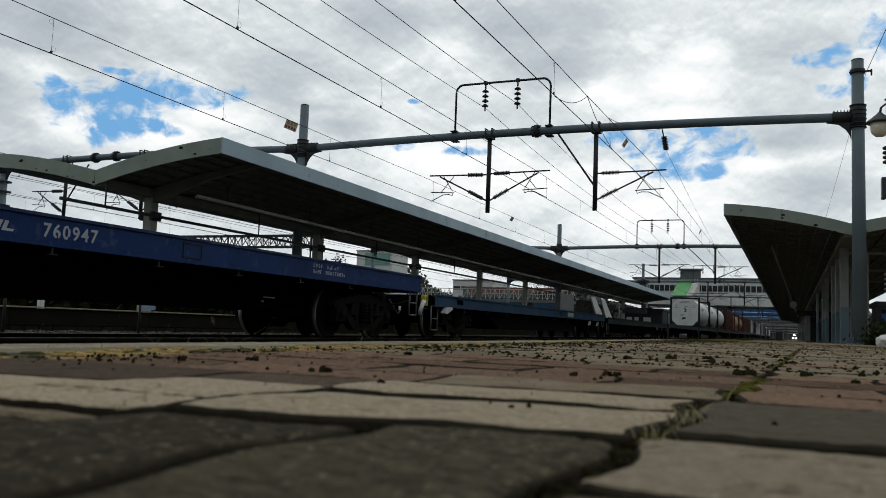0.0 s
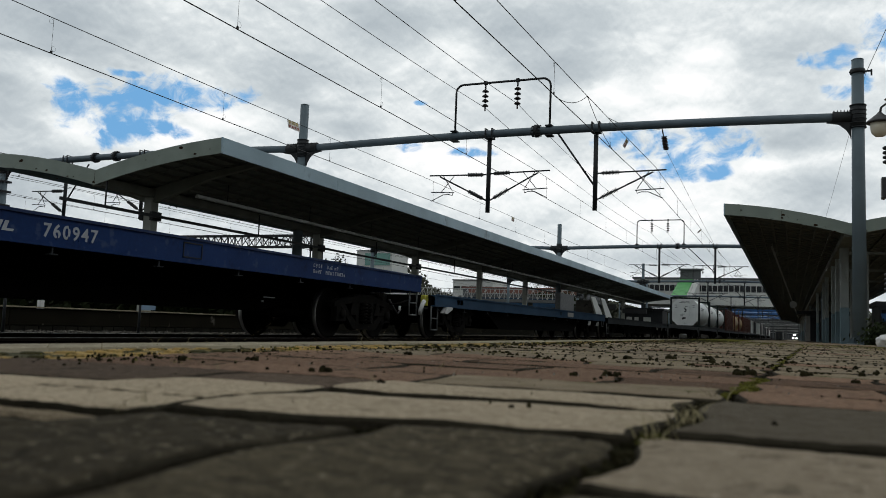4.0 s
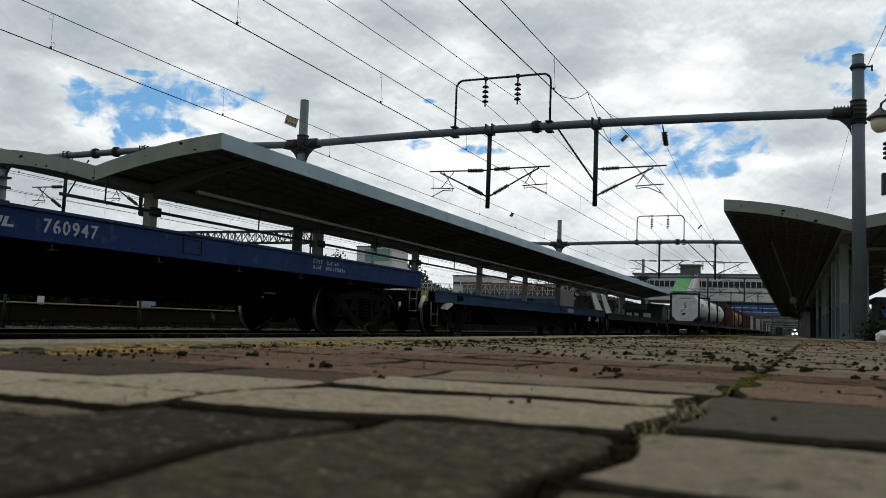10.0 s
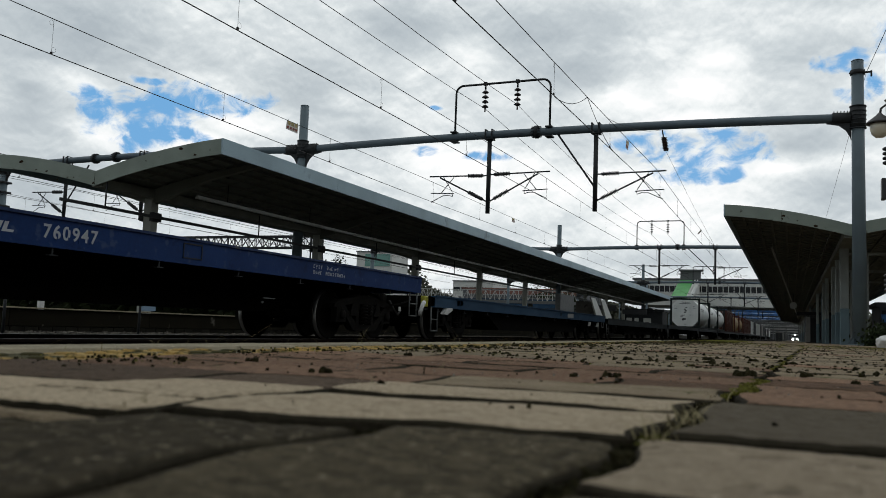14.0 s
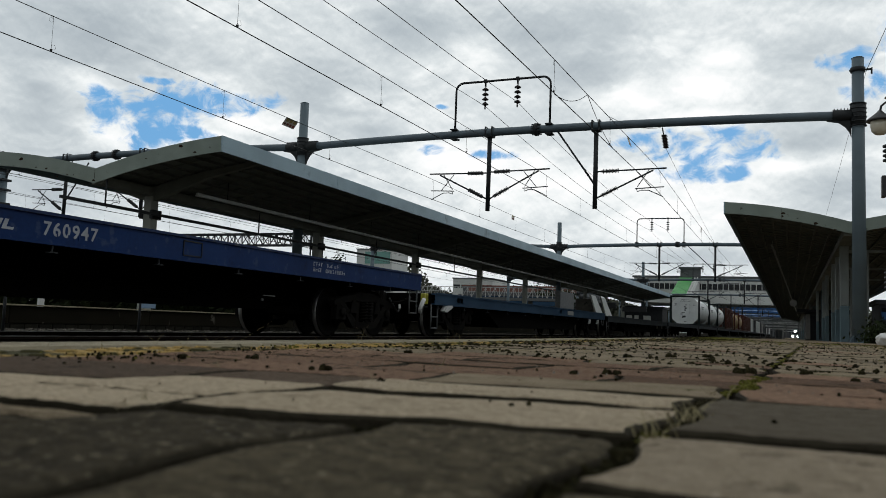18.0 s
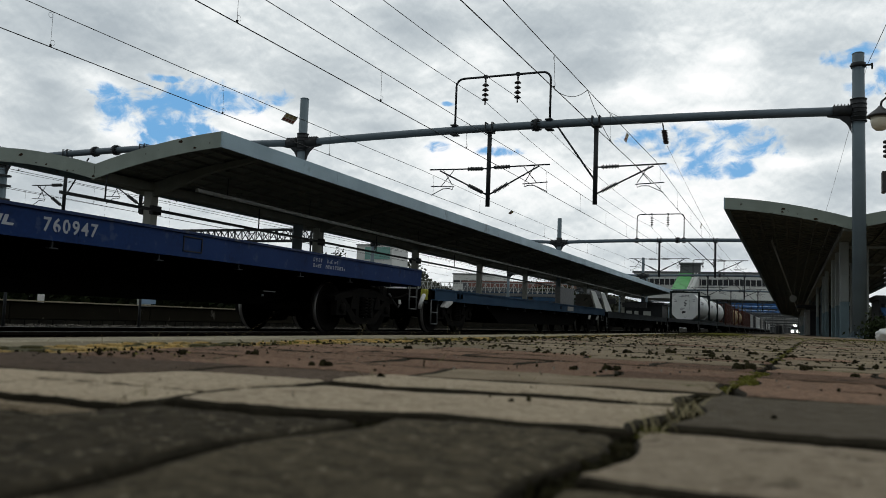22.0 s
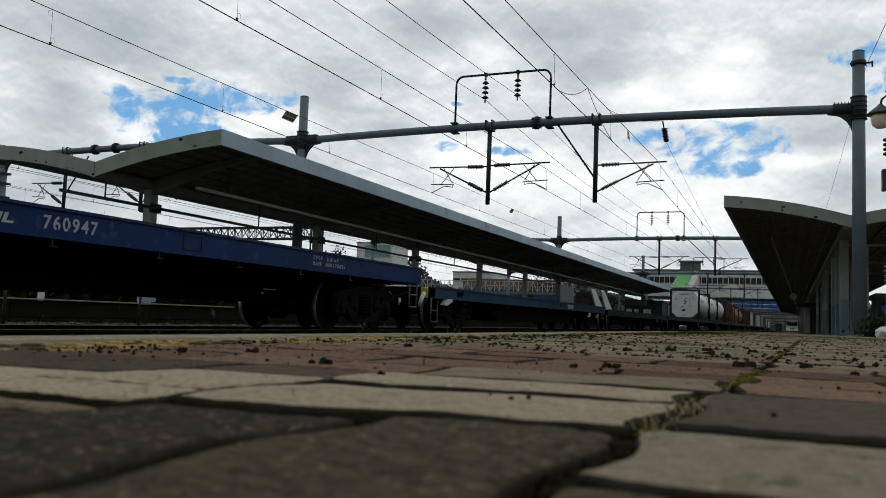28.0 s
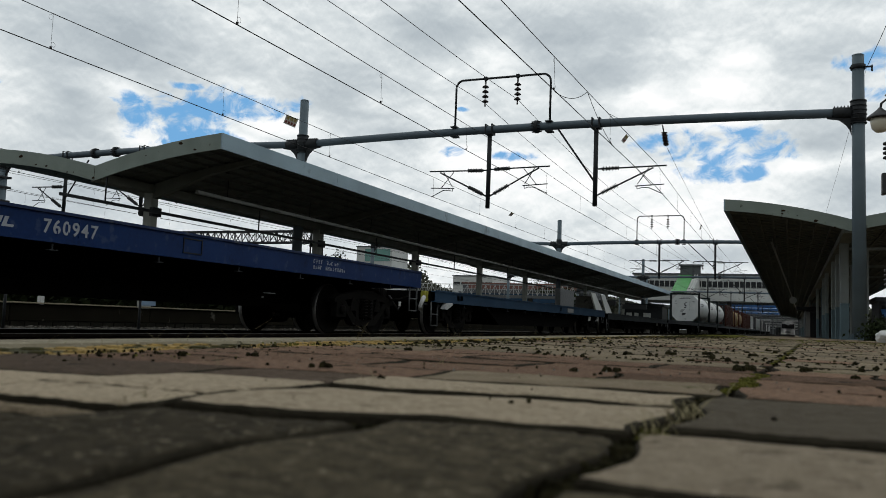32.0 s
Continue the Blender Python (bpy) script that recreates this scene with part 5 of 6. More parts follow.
# ---- the train that draws near ----
def far_train():
    t = thing("passenger_train", "approaching white passenger train with three headlights", "train", (0, 560, RAIL))
    bm = B()
    o = [(-1.5, 0.9), (-1.5, 2.9), (-1.25, 3.6), (-0.7, 3.85), (0.7, 3.85), (1.25, 3.6), (1.5, 2.9), (1.5, 0.9)]
    prism(bm, o, "y", 0.6, 20.0)
    prism(bm, [(-1.42, 0.95), (-1.40, 2.0), (-1.2, 2.2), (1.2, 2.2), (1.40, 2.0), (1.42, 0.95)], "y", 0.0, 0.6)
    part("body", bm, "train_white", t, "white train body")
    bm = B()
    box(bm, -1.3, 1.3, 0.55, 0.598, 2.25, 3.25, 0.01)
    part("windscreen", bm, "glass_dark", t, "dark windscreen")
    bm = B()
    box(bm, -1.3, 1.3, 0.25, 19.5, 0.15, 0.9)
    part("underframe", bm, "under", t)
    bm = B()
    box(bm, -0.9, 0.9, -0.004, -0.001, 1.28, 1.62)
    part("stripe", bm, "galv", t, "grey front stripe")
    bm = B()
    box(bm, -1.42, 1.42, -0.05, 0.25, 0.35, 0.93, 0.06)
    part("bumper", bm, "black_iron", t, "dark bumper")
    lamps = []
    for x, z in ((-0.95, 1.45), (0.95, 1.45), (0.0, 3.45)):
        yy = 0.0 if z < 2 else 0.55
        bm = B()
        # disc larger than a real lamp: its glare is put into the shape
        tube(bm, (0, -0.035, 0), (0, -0.03, 0), 0.42, n=14)
        lamps.append(part("headlight", bm, "headlight", t, "bright headlight", at=(x, yy - 0.06, z)))
        bm = B()
        tube(bm, (0, -0.03, 0), (0, 0.012, 0), 0.43, n=14)
        part("reflector_back", bm, "train_white", lamps[-1])
    return t, lamps


# ---- distance ----
def far_building(name, label, x0, x1, y0, y1, z0, z1, mat, rows, cols, wmat="glass_dark", roof="building_grey", band=None):
    t = thing(name, label, "building", ((x0 + x1) / 2, y0, z0))
    w = (x1 - x0) / 2
    bm = B()
    box(bm, -w, w, 0, y1 - y0, 0, z1 - z0)
    part("wall", bm, mat, t)
    bm = B()
    box(bm, -w - 0.3, w + 0.3, -0.3, y1 - y0 + 0.3, z1 - z0, z1 - z0 + 0.35)
    part("roof", bm, roof, t)
    for zlo, zhi in rows:
        for i in range(cols):
            xa = -w + 2 * w * (i + 0.08) / cols
            xb = -w + 2 * w * (i + 0.92) / cols
            bm = B()
            box(bm, xa, xb, -0.06, -0.005, zlo, zhi)
            wd = part("window", bm, wmat, t)
            bm = B()
            box(bm, xa, xb, -0.10, -0.062, zlo - 0.12, zlo - 0.02)
            part("sill", bm, roof, wd)
    return t


# lattice girder over the yard
def lattice(x0, x1, y, z0, z1, label, mat="steel_dark"):
    t = thing("lattice_portal", label, "lattice portal", (0, y, 0))
    bm = B()
    for z in (z0, z1):
        for yy in (-0.4, 0.4):
            beam(bm, (x0, yy, z), (x1, yy, z), 0.12, 0.12)
    part("chord", bm, mat, t)
    n = int((x1 - x0) / 0.7)
    bm = B()
    for i in range(n):
        a, b = x0 + (x1 - x0) * i / n, x0 + (x1 - x0) * (i + 1) / n
        for yy in (-0.4, 0.4):
            beam(bm, (a, yy, z0 if i % 2 else z1), (b, yy, z1 if i % 2 else z0), 0.06, 0.06)
            beam(bm, (b, yy, z0), (b, yy, z1), 0.05, 0.05)
    tagged(part("lacing", bm, mat, t), kind="stuff")
    for x in (x0, x1):
        bm = B()
        for a in (-0.35, 0.35):
            for yy in (-0.35, 0.35):
                beam(bm, (x + a, yy, -0.75), (x + a, yy, z1), 0.1, 0.1)
        for i in range(int((z1 + 0.75) / 0.8)):
            for yy in (-0.35, 0.35):
                beam(bm, (x - 0.35, yy, -0.75 + 0.8 * i), (x + 0.35, yy, -0.75 + 0.8 * (i + 1)), 0.05, 0.05)
        part("lattice_mast", bm, mat, t)
    return t


# concourse over the tracks
far_building("station_building", "long pale station concourse spanning the tracks, window band", -30, 13.4, 172, 190, 6.0, 11.15, "building_white", [(2.85, 3.95)], 42)
for x in (-28, -21.5, -15.9, -11.4, 6, 12.6):
    bm = B()
    box(bm, x - 0.35, x + 0.35, 174, 174.7, -0.75, 6.29, 0.03)
    solid("concourse_pillar", bm, "concrete", "grey concrete pillar under the concourse", "pillar", group="concourse pillars")
bm = B()
prism(bm, [(158.0, 6.9), (171.9, 11.2), (171.9, 6.4), (158.0, 4.0)], "x", -20.5, -16.9)
sc = solid("stair_hall", bm, "building_white", "sloping stair hall roofed in bright green sheet", "stair hall")
bm = B()
prism(bm, [(157.8, 6.95), (171.9, 11.26), (171.9, 11.4), (157.8, 7.1)], "x", -20.7, -18.0)
part("roof", bm, "green_roof", sc, "bright green roof sheet")
for x_ in (-17.8, -17.3):
    bm = B()
    prism(bm, [(157.8, 6.95), (171.9, 11.26), (171.9, 11.5), (157.8, 7.2)], "x", x_, x_ + 0.16)
    part("roof_rib", bm, "white_paint", sc)
far_building("lift_tower", "small grey lift tower above the concourse", -20.6, -16.7, 171.0, 171.9, 10.9, 12.9, "building_grey", [], 0)
for i, (y_, z_) in enumerate(((178, 6.0), (190, 6.2), (203, 6.1), (218, 6.2), (236, 6.1), (258, 6.2), (284, 6.1), (315, 6.2))):
    sr = thing("blue_shed_roof", "blue metal canopy roof beyond the concourse", "roof", (0, y_, z_), group="blue canopy roofs")
    bm = B()
    box(bm, -17, 9, 0, 0.12, 0, 0.45)
    part("fascia", bm, "blue_roof", sr)
    bm = B()
    prism(bm, [(0.12, 0.30), (9.0, 0.75), (9.0, 0.87), (0.12, 0.42)], "x", -17, 9)
    part("roof_sheet", bm, "blue_roof", sr)
    for x in (-16.0, -11.3, 5.0):
        bm = B()
        box(bm, x - 0.12, x + 0.12, 0.14, 0.38, -0.75 - z_, 0.29)
        part("post", bm, "galv", sr)
for y_, xa, xb, za in ((206.0, -13, 2.0, 4.3), (240.0, -14, 2.2, 3.6), (275.0, -15, 2.4, 4.6), (330.0, -18, 3.0, 4.2), (380.0, -20, 4.0, 5.2)):
    lattice(xa, xb, y_, za, za + 0.9, "grey lattice portal far down the line", "galv")
for i, (x_, y_, h_) in enumerate(((-2.6, 210, 2.4), (-11.5, 215, 2.2), (-3.0, 285, 3.0), (-12.0, 300, 2.6))):
    cb_ = thing("relay_cabinet", "pale metal relay cabinet beside the far tracks", "cabinet", (x_, y_, -0.75), group="relay cabinets")
    bm = B()
    box(bm, -0.8, 0.8, -0.4, 0.4, 0.15, h_, 0.03)
    part("body", bm, "cont_grey", cb_)
    bm = B()
    box(bm, -0.75, 0.75, -0.35, 0.35, 0.0, 0.149)
    part("plinth", bm, "concrete", cb_)
    for s_ in (-0.38, 0.38):
        bm = B()
        box(bm, s_ - 0.34, s_ + 0.34, -0.43, -0.405, 0.3, h_ - 0.2, 0.008)
        part("door", bm, "galv", cb_)

far_building("office_block", "white office block with a green glazed top storey", -167, -150.5, 300, 315, -0.75, 29.5, "building_white", [(3, 5), (8, 10), (13, 15), (18, 20)], 6)
bm = B()
box(bm, -163, -151.4, 299.8, 299.95, 23.6, 28.6)
solid("glazed_front", bm, "green_glass", "green glazed front of the office block", "glass front")
far_building("white_warehouse", "long white flat-roofed building behind the yard", -119, -103, 290, 310, -0.75, 17.3, "building_white", [(14.6, 15.8)], 5)
far_building("grandstand", "low building with an orange-red roof band behind the yard", -95, -56, 240, 262, -0.75, 12.0, "building_grey", [(9.0, 10.2)], 14, roof="orange_red")
bm = B()
box(bm, -93, -58, 239.6, 239.95, 10.5, 11.6)
solid("roof_band", bm, "orange_red", "orange-red cladding band on the low building", "cladding")
far_building("blue_shed", "low blue-clad shed behind the yard", -80, -53, 200, 212, -0.75, 7.6, "wagon_paleblue", [(5.0, 6.2)], 10)
far_building("platform_hut", "grey hut with a blue awning beside the platform", 6.6, 12, 75, 82, -0.75, 2.95, "building_grey", [(3.0, 3.4)], 3, roof="building_grey")
bm = B()
prism(bm, [(73.6, 1.75), (74.98, 2.35), (74.98, 2.25), (73.6, 1.65)], "x", 6.7, 12)
solid("awning", bm, "blue_roof", "blue sheet awning on the hut", "awning")
fb = thing("footbridge", "pale steel footbridge with barred railings", "footbridge", (0, 124.0, 0))
bm = B()
box(bm, -62, -31, 0, 2.4, 4.1, 4.55)
part("deck", bm, "galv", fb)
bm = B()
beam(bm, (-62, 0.05, 6.1), (-31, 0.05, 6.1), 0.08, 0.10)
beam(bm, (-62, 0.05, 5.4), (-31, 0.05, 5.4), 0.06, 0.06)
part("handrail", bm, "strip_lamp", fb)
for i in range(40):
    bm = B()
    x = -61.8 + i * 0.79
    beam(bm, (x, 0.05, 4.55), (x, 0.05, 6.1), 0.07, 0.07)
    part("baluster", bm, "strip_lamp", fb)
for i in range(20):
    bm = B()
    x = -61.8 + i * 1.58
    beam(bm, (x, 0.11, 4.6), (x + 0.79, 0.11, 6.05), 0.06, 0.06)
    beam(bm, (x + 0.79, 0.11, 6.05), (x + 1.5, 0.11, 4.6), 0.06, 0.06)
    part("diagonal", bm, "strip_lamp", fb)
for x in (-58, -48, -38, -32):
    bm = B()
    box(bm, x - 0.3, x + 0.3, 0.8, 1.4, -0.75, 4.1)
    part("pier", bm, "concrete", fb)
st = thing("platform_stair", "stairway with white side panels on the far platform", "stairway", (-15.0, 66.0, 0.07))
for y_ in (-3.6, 0.2):
    bm = B()
    prism(bm, [(y_ + 3.6, 2.75), (y_ + 5.2, 2.75), (y_ + 9.0, 1.0), (y_ + 9.0, 0.0), (y_ + 7.6, 0.0)], "x", -0.06, 0.06)
    part("side_panel", bm, "building_white", st)
for i in range(14):
    bm = B()
    box(bm, -1.6, -0.07, 1.6 + i * 0.28, 1.878 + i * 0.28, 0, 2.5 - i * 0.175)
    part("stair_step", bm, "concrete", st)
bm = B()
box(bm, -0.6, -0.2, -8.6, -4.6, 0.0, 2.62, 0.02)
part("shelter_wall", bm, "galv", st, "grey shelter wall")


sw = thing("platform_shelter", "dark platform shelter with white panels under the far canopy", "shelter", (-17.0, 104.0, 0.072))
bm = B()
box(bm, -2.6, 2.4, 0, 4.0, 0, 2.75, 0.03)
part("wall", bm, "steel_dark", sw)
bm = B()
box(bm, -2.8, 2.6, -0.3, 4.3, 2.75, 3.05, 0.02)
part("roof", bm, "steel_dark", sw)
for x_, w_ in ((-2.0, 0.7), (-1.0, 0.5), (0.1, 0.9)):
    bm = B()
    box(bm, x_, x_ + w_, -0.05, -0.004, 0.9, 1.9, 0.01)
    part("panel", bm, "building_white", sw, "white notice panel")
for x_, y_, w_ in ((-16.2, 78.0, 1.9), (-15.6, 90.0, 2.6)):
    hb = thing("hanging_signboard", "dark signboard hung below the far canopy", "signboard", (x_, y_, 2.1), group="hanging signboards")
    bm = B()
    box(bm, -w_ / 2, w_ / 2, -0.08, 0.08, 0, 0.5, 0.01)
    part("board", bm, "cont_dark", hb)
    for q in (-0.4, 0.4):
        bm = B()
        tube(bm, (q * w_, 0, 0.5), (q * w_, 0, 1.6), 0.02, n=6)
        part("hanger", bm, "galv", hb)
rnd = random.Random(77)
for y_ in (224, 247, 262, 292, 310, 350, 365, 400):
    g_ = thing("yard_gantry", "pale steel line gantry far down the tracks", "gantry", (0, y_, -0.75), group="far line gantries")
    z_ = 3.0 + 3.0 * rnd.random()
    bm = B()
    beam(bm, (-14.0 * y_ / 250, 0, z_), (3.2, 0, z_), 0.22, 0.22)
    beam(bm, (-14.0 * y_ / 250, 0, z_ + 0.9), (3.2, 0, z_ + 0.9), 0.15, 0.15)
    part("crossbeam", bm, "galv" if y_ % 2 else "strip_lamp", g_)
    for q in range(6):
        x_ = -13.5 + 15.5 * (q + rnd.random() * 0.6) / 5.6
        if -0.7 < x_ < 2.6:
            continue
        bm = B()
        beam(bm, (x_, 0.2, 0), (x_, 0.2, z_ + 1.4 * rnd.random()), 0.2, 0.2)
        part("upright", bm, "galv", g_)


def tree(x, y, z, h, r, seed, mat="leaf"):
    rnd = random.Random(seed)
    t = thing("tree", "dark green leafy tree behind the railway yard", "tree", (x, y, z), group="trees behind the yard")
    bm = B()
    tube(bm, (0, 0, 0), (0.05 * r, 0, h * 0.5), 0.05 * r + 0.08, 0.03 * r + 0.04, 8)
    tips = []
    for i in range(9):
        a = rnd.random() * math.tau
        p0 = (0.05 * r, 0, h * (0.3 + 0.2 * rnd.random()))
        p1 = (math.cos(a) * r * 0.6, math.sin(a) * r * 0.6, h * (0.55 + 0.35 * rnd.random()))
        tube(bm, p0, p1, 0.03 * r + 0.02, 0.012 * r, 6)
        tips.append(p1)
    part("trunk", bm, "bark", t)
    vs, fs = [], []
    for i in range(4200):
        c = Vector(rnd.choice(tips)) * (0.4 + 0.7 * rnd.random())
        d = Vector((rnd.gauss(0, 1), rnd.gauss(0, 1), rnd.gauss(0, 0.8)))
        c = c + d * r * 0.22
        c.z = max(c.z, h * 0.25)
        s = r * (0.035 + 0.055 * rnd.random())
        u = Vector((rnd.gauss(0, 1), rnd.gauss(0, 1), rnd.gauss(0, 1))).normalized()
        v = u.orthogonal().normalized()
        k = len(vs)
        vs += [c + u * s, c + v * s * 0.6, c - u * s, c - v * s * 0.6]
        fs.append((k, k + 1, k + 2, k + 3))
    me = bpy.data.meshes.new("crown")
    me.from_pydata(vs, [], fs)
    me.materials.append(M[mat])
    o = new("crown", me)
    o.parent = t
    return t


for i, (x, y, h, r) in enumerate(((-172, 290, 28, 7), (-150, 296, 9, 5), (-141, 300, 8, 4.5), (-127, 300, 8, 4), (-95, 330, 19, 6), (-60, 225, 11, 5), (-66, 228, 11, 5))):
    tree(x, y, -0.75, h, r, i)
# hedge along the yard fence
rnd = random.Random(5)
vs, fs = [], []
for i in range(34000):
    y = -5 + 115 * rnd.random()
    c = Vector((-26.0 + rnd.gauss(0, 0.6), y, -0.7 + (1.75 + 0.6 * noise.noise(Vector((y * 0.2, 0, 0)))) * rnd.random()))
    s = 0.08 + 0.12 * rnd.random()
    u = Vector((rnd.gauss(0, 1), rnd.gauss(0, 1), rnd.gauss(0, 1))).normalized()
    v = u.orthogonal().normalized()
    k = len(vs)
    vs += [c + u * s, c + v * s, c - u * s, c - v * s]
    fs.append((k, k + 1, k + 2, k + 3))
me = bpy.data.meshes.new("hedge")
me.from_pydata(vs, [], fs)
me.materials.append(M["leaf"])
tagged(new("hedge", me), "dark green hedge along the yard fence", "hedge", kind="stuff")
far_building("far_block", "low grey building at the far end of the station", -60, 45, 640, 655, -0.75, 15.0, "cont_dark", [(3, 5), (8, 10)], 24)
# wooded hill far behind
rnd = random.Random(9)
vs, fs = [], []
for i in range(42000):
    x = -420 + 620 * rnd.random()
    y = 700 + 80 * rnd.random()
    top = 30 + 14 * noise.noise(Vector((x * 0.012, 1.3, 0))) + 5 * noise.noise(Vector((x * 0.06, 4, 0))) - 0.04 * max(0, x + 250) + 24 * math.exp(-((x + 360) / 20) ** 2)
    c = Vector((x, y, top * (0.25 + 0.75 * rnd.random())))
    s = 0.9 + 1.2 * rnd.random()
    u = Vector((rnd.gauss(0, 1), rnd.gauss(0, 1), rnd.gauss(0, 1))).normalized()
    v = u.orthogonal().normalized()
    k = len(vs)
    vs += [c + u * s, c + v * s, c - u * s, c - v * s]
    fs.append((k, k + 1, k + 2, k + 3))
me = bpy.data.meshes.new("wooded_hill")
me.from_pydata(vs, [], fs)
me.materials.append(M["hill_leaf"])
tagged(new("wooded_hill", me), "dark wooded hillside far behind the town", "woods", kind="stuff")


lattice(-51.5, -35.8, 57.5, 6.05, 7.0, "steel lattice portal over the yard tracks")

ks = thing("waiting_room", "dark platform waiting room with a pale sign", "kiosk", (3.05, 88.0, zp(88.0) - 0.03))
bm = B()
box(bm, -1.75, 1.75, 0, 5.5, 0, 2.7, 0.03)
part("wall", bm, "cont_dark", ks)
bm = B()
box(bm, -2.55, 2.3, -0.6, 5.8, 2.7, 3.0, 0.02)
part("roof", bm, "steel_dark", ks)
for x_ in (-0.85, 0.1):
    bm = B()
    box(bm, x_ - 0.4, x_ + 0.4, -0.05, -0.004, 0.1, 2.4, 0.01)
    part("door", bm, "glass_dark", ks)
bm = B()
box(bm, -1.72, -1.32, -0.06, -0.004, 0.1, 2.55, 0.01)
part("notice_panel", bm, "cont_grey", ks, "pale upright notice panel")

# ---- lamp post, bag and shrub by the platform mast ----
lp = thing("platform_lamp", "cream platform lamp post with black bands and a hooded globe", "lamp post", (1.645, 16.3, -0.025))
bm = B()
tube(bm, (0, 0, 0), (0, 0, 1.1), 0.115, 0.10, 16)
tube(bm, (0, 0, 1.1), (0, 0, 4.42), 0.085, 0.075, 16)
tube(bm, (0, 0, 4.42), (0, 0, 4.5), 0.10, 0.03, 16)
part("pole", bm, "lamp_cream", lp)
for z in (0.98, 3.25):
    for q in range(4):
        bm = B()
        lathe(bm, [(0.085, z + q * 0.085), (0.135, z + 0.02 + q * 0.085), (0.135, z + 0.05 + q * 0.085), (0.085, z + 0.07 + q * 0.085)], (0, 0, 0), "z", 16)
        part("band", bm, "black_iron", lp, "black turned ring")
bm = B()
lathe(bm, [(0.03, 4.20), (0.06, 4.16), (0.22, 4.03), (0.23, 4.0), (0.20, 4.0), (0.05, 4.1)], (-0.17, 0, 0), "z", 20)
pipe(bm, [(0, 0, 4.3), (-0.08, 0, 4.34), (-0.15, 0, 4.28), (-0.17, 0, 4.16)], 0.02, 8)
part("hood", bm, "black_iron", lp, "dark conical lamp hood")
bm = B()
lathe(bm, [(0.16, 4.0), (0.165, 3.92), (0.14, 3.82), (0.08, 3.76), (0.01, 3.745)], (-0.17, 0, 0), "z", 20)
part("globe", bm, "lamp_globe", lp, "cream glass globe")
bm = B()
box(bm, -0.16, -0.09, -0.1, 0.1, 2.62, 3.0, 0.01)
part("control_box", bm, "black_iron", lp, "small dark control box")

bm = B()
bmesh.ops.create_icosphere(bm, subdivisions=4, radius=1.0)
for v in bm.verts:
    k = 1 + 0.22 * noise.noise(v.co * 1.7) + 0.10 * noise.noise(v.co * 4.1)
    v.co = Vector((v.co.x * 0.27 * k, v.co.y * 0.22 * k, max(-0.1, v.co.z * 0.15 * k) + 0.1))
for f in bm.faces:
    f.smooth = True
solid("plastic_bag", bm, "bag", "crumpled white sack lying on the platform", "sack", (1.58, 15.4, -0.03))
rnd = random.Random(4)
sh = thing("shrub", "small dark green shrub at the foot of the mast", "shrub", (2.45, 26.5, -0.07))
vs, fs = [], []
for i in range(2600):
    c = Vector((rnd.gauss(0, 0.24), rnd.gauss(0, 0.2), abs(rnd.gauss(0.22, 0.18))))
    s = 0.03 + 0.04 * rnd.random()
    u = Vector((rnd.gauss(0, 1), rnd.gauss(0, 1), rnd.gauss(0, 1))).normalized()
    v = u.orthogonal().normalized()
    k = len(vs)
    vs += [c + u * s, c + v * s * 0.6, c - u * s, c - v * s * 0.6]
    fs.append((k, k + 1, k + 2, k + 3))
me = bpy.data.meshes.new("crown")
me.from_pydata(vs, [], fs)
me.materials.append(M["leaf"])
o = new("crown", me)
o.parent = sh
bm = B()
for i in range(7):
    tube(bm, (0, 0, 0), (rnd.gauss(0, 0.15), rnd.gauss(0, 0.15), 0.35), 0.012, 0.005, 5)
part("stem", bm, "bark", sh)

# ---- paving ----
PX, PY, J0 = 0.188, 0.221, -0.09
LONG, COURSE, EDGE_L, EDGE_R, NEAR_END = 0.37, 0.192, -1.03, 0.662, 6.9
pave = thing("pavement", "worn interlocking paving in white, dark and red-brown bands", "paving", kind="structure")


def seam(y):
    """The long joint where two panels of paving meet."""
    return J0 + 0.045 * max(-0.3, min(y, 1.5) - 0.6) + 0.022 * max(0.0, y - 1.5)


def zigzag(x, y):
    """The blocks' long sides are S-shaped: each block length steps back a little."""
    if x < seam(y):
        u = (J0 - x) / LONG
        k = math.floor(u)
        f = min(1.0, max(0.0, (u - k - 0.30) / 0.42))
        y -= 0.046 * (k + f * f * (3 - 2 * f)) * max(0.0, 1.0 - max(0.0, y - 0.7) / 0.9)
    else:
        u = (x - J0) / LONG
        f = min(1.0, max(0.0, (u - 0.25) / 0.5))
        y += 0.012 * f * f * (3 - 2 * f)
    return x + 0.008 * math.sin(y * math.tau / 0.25 + 1.9), y


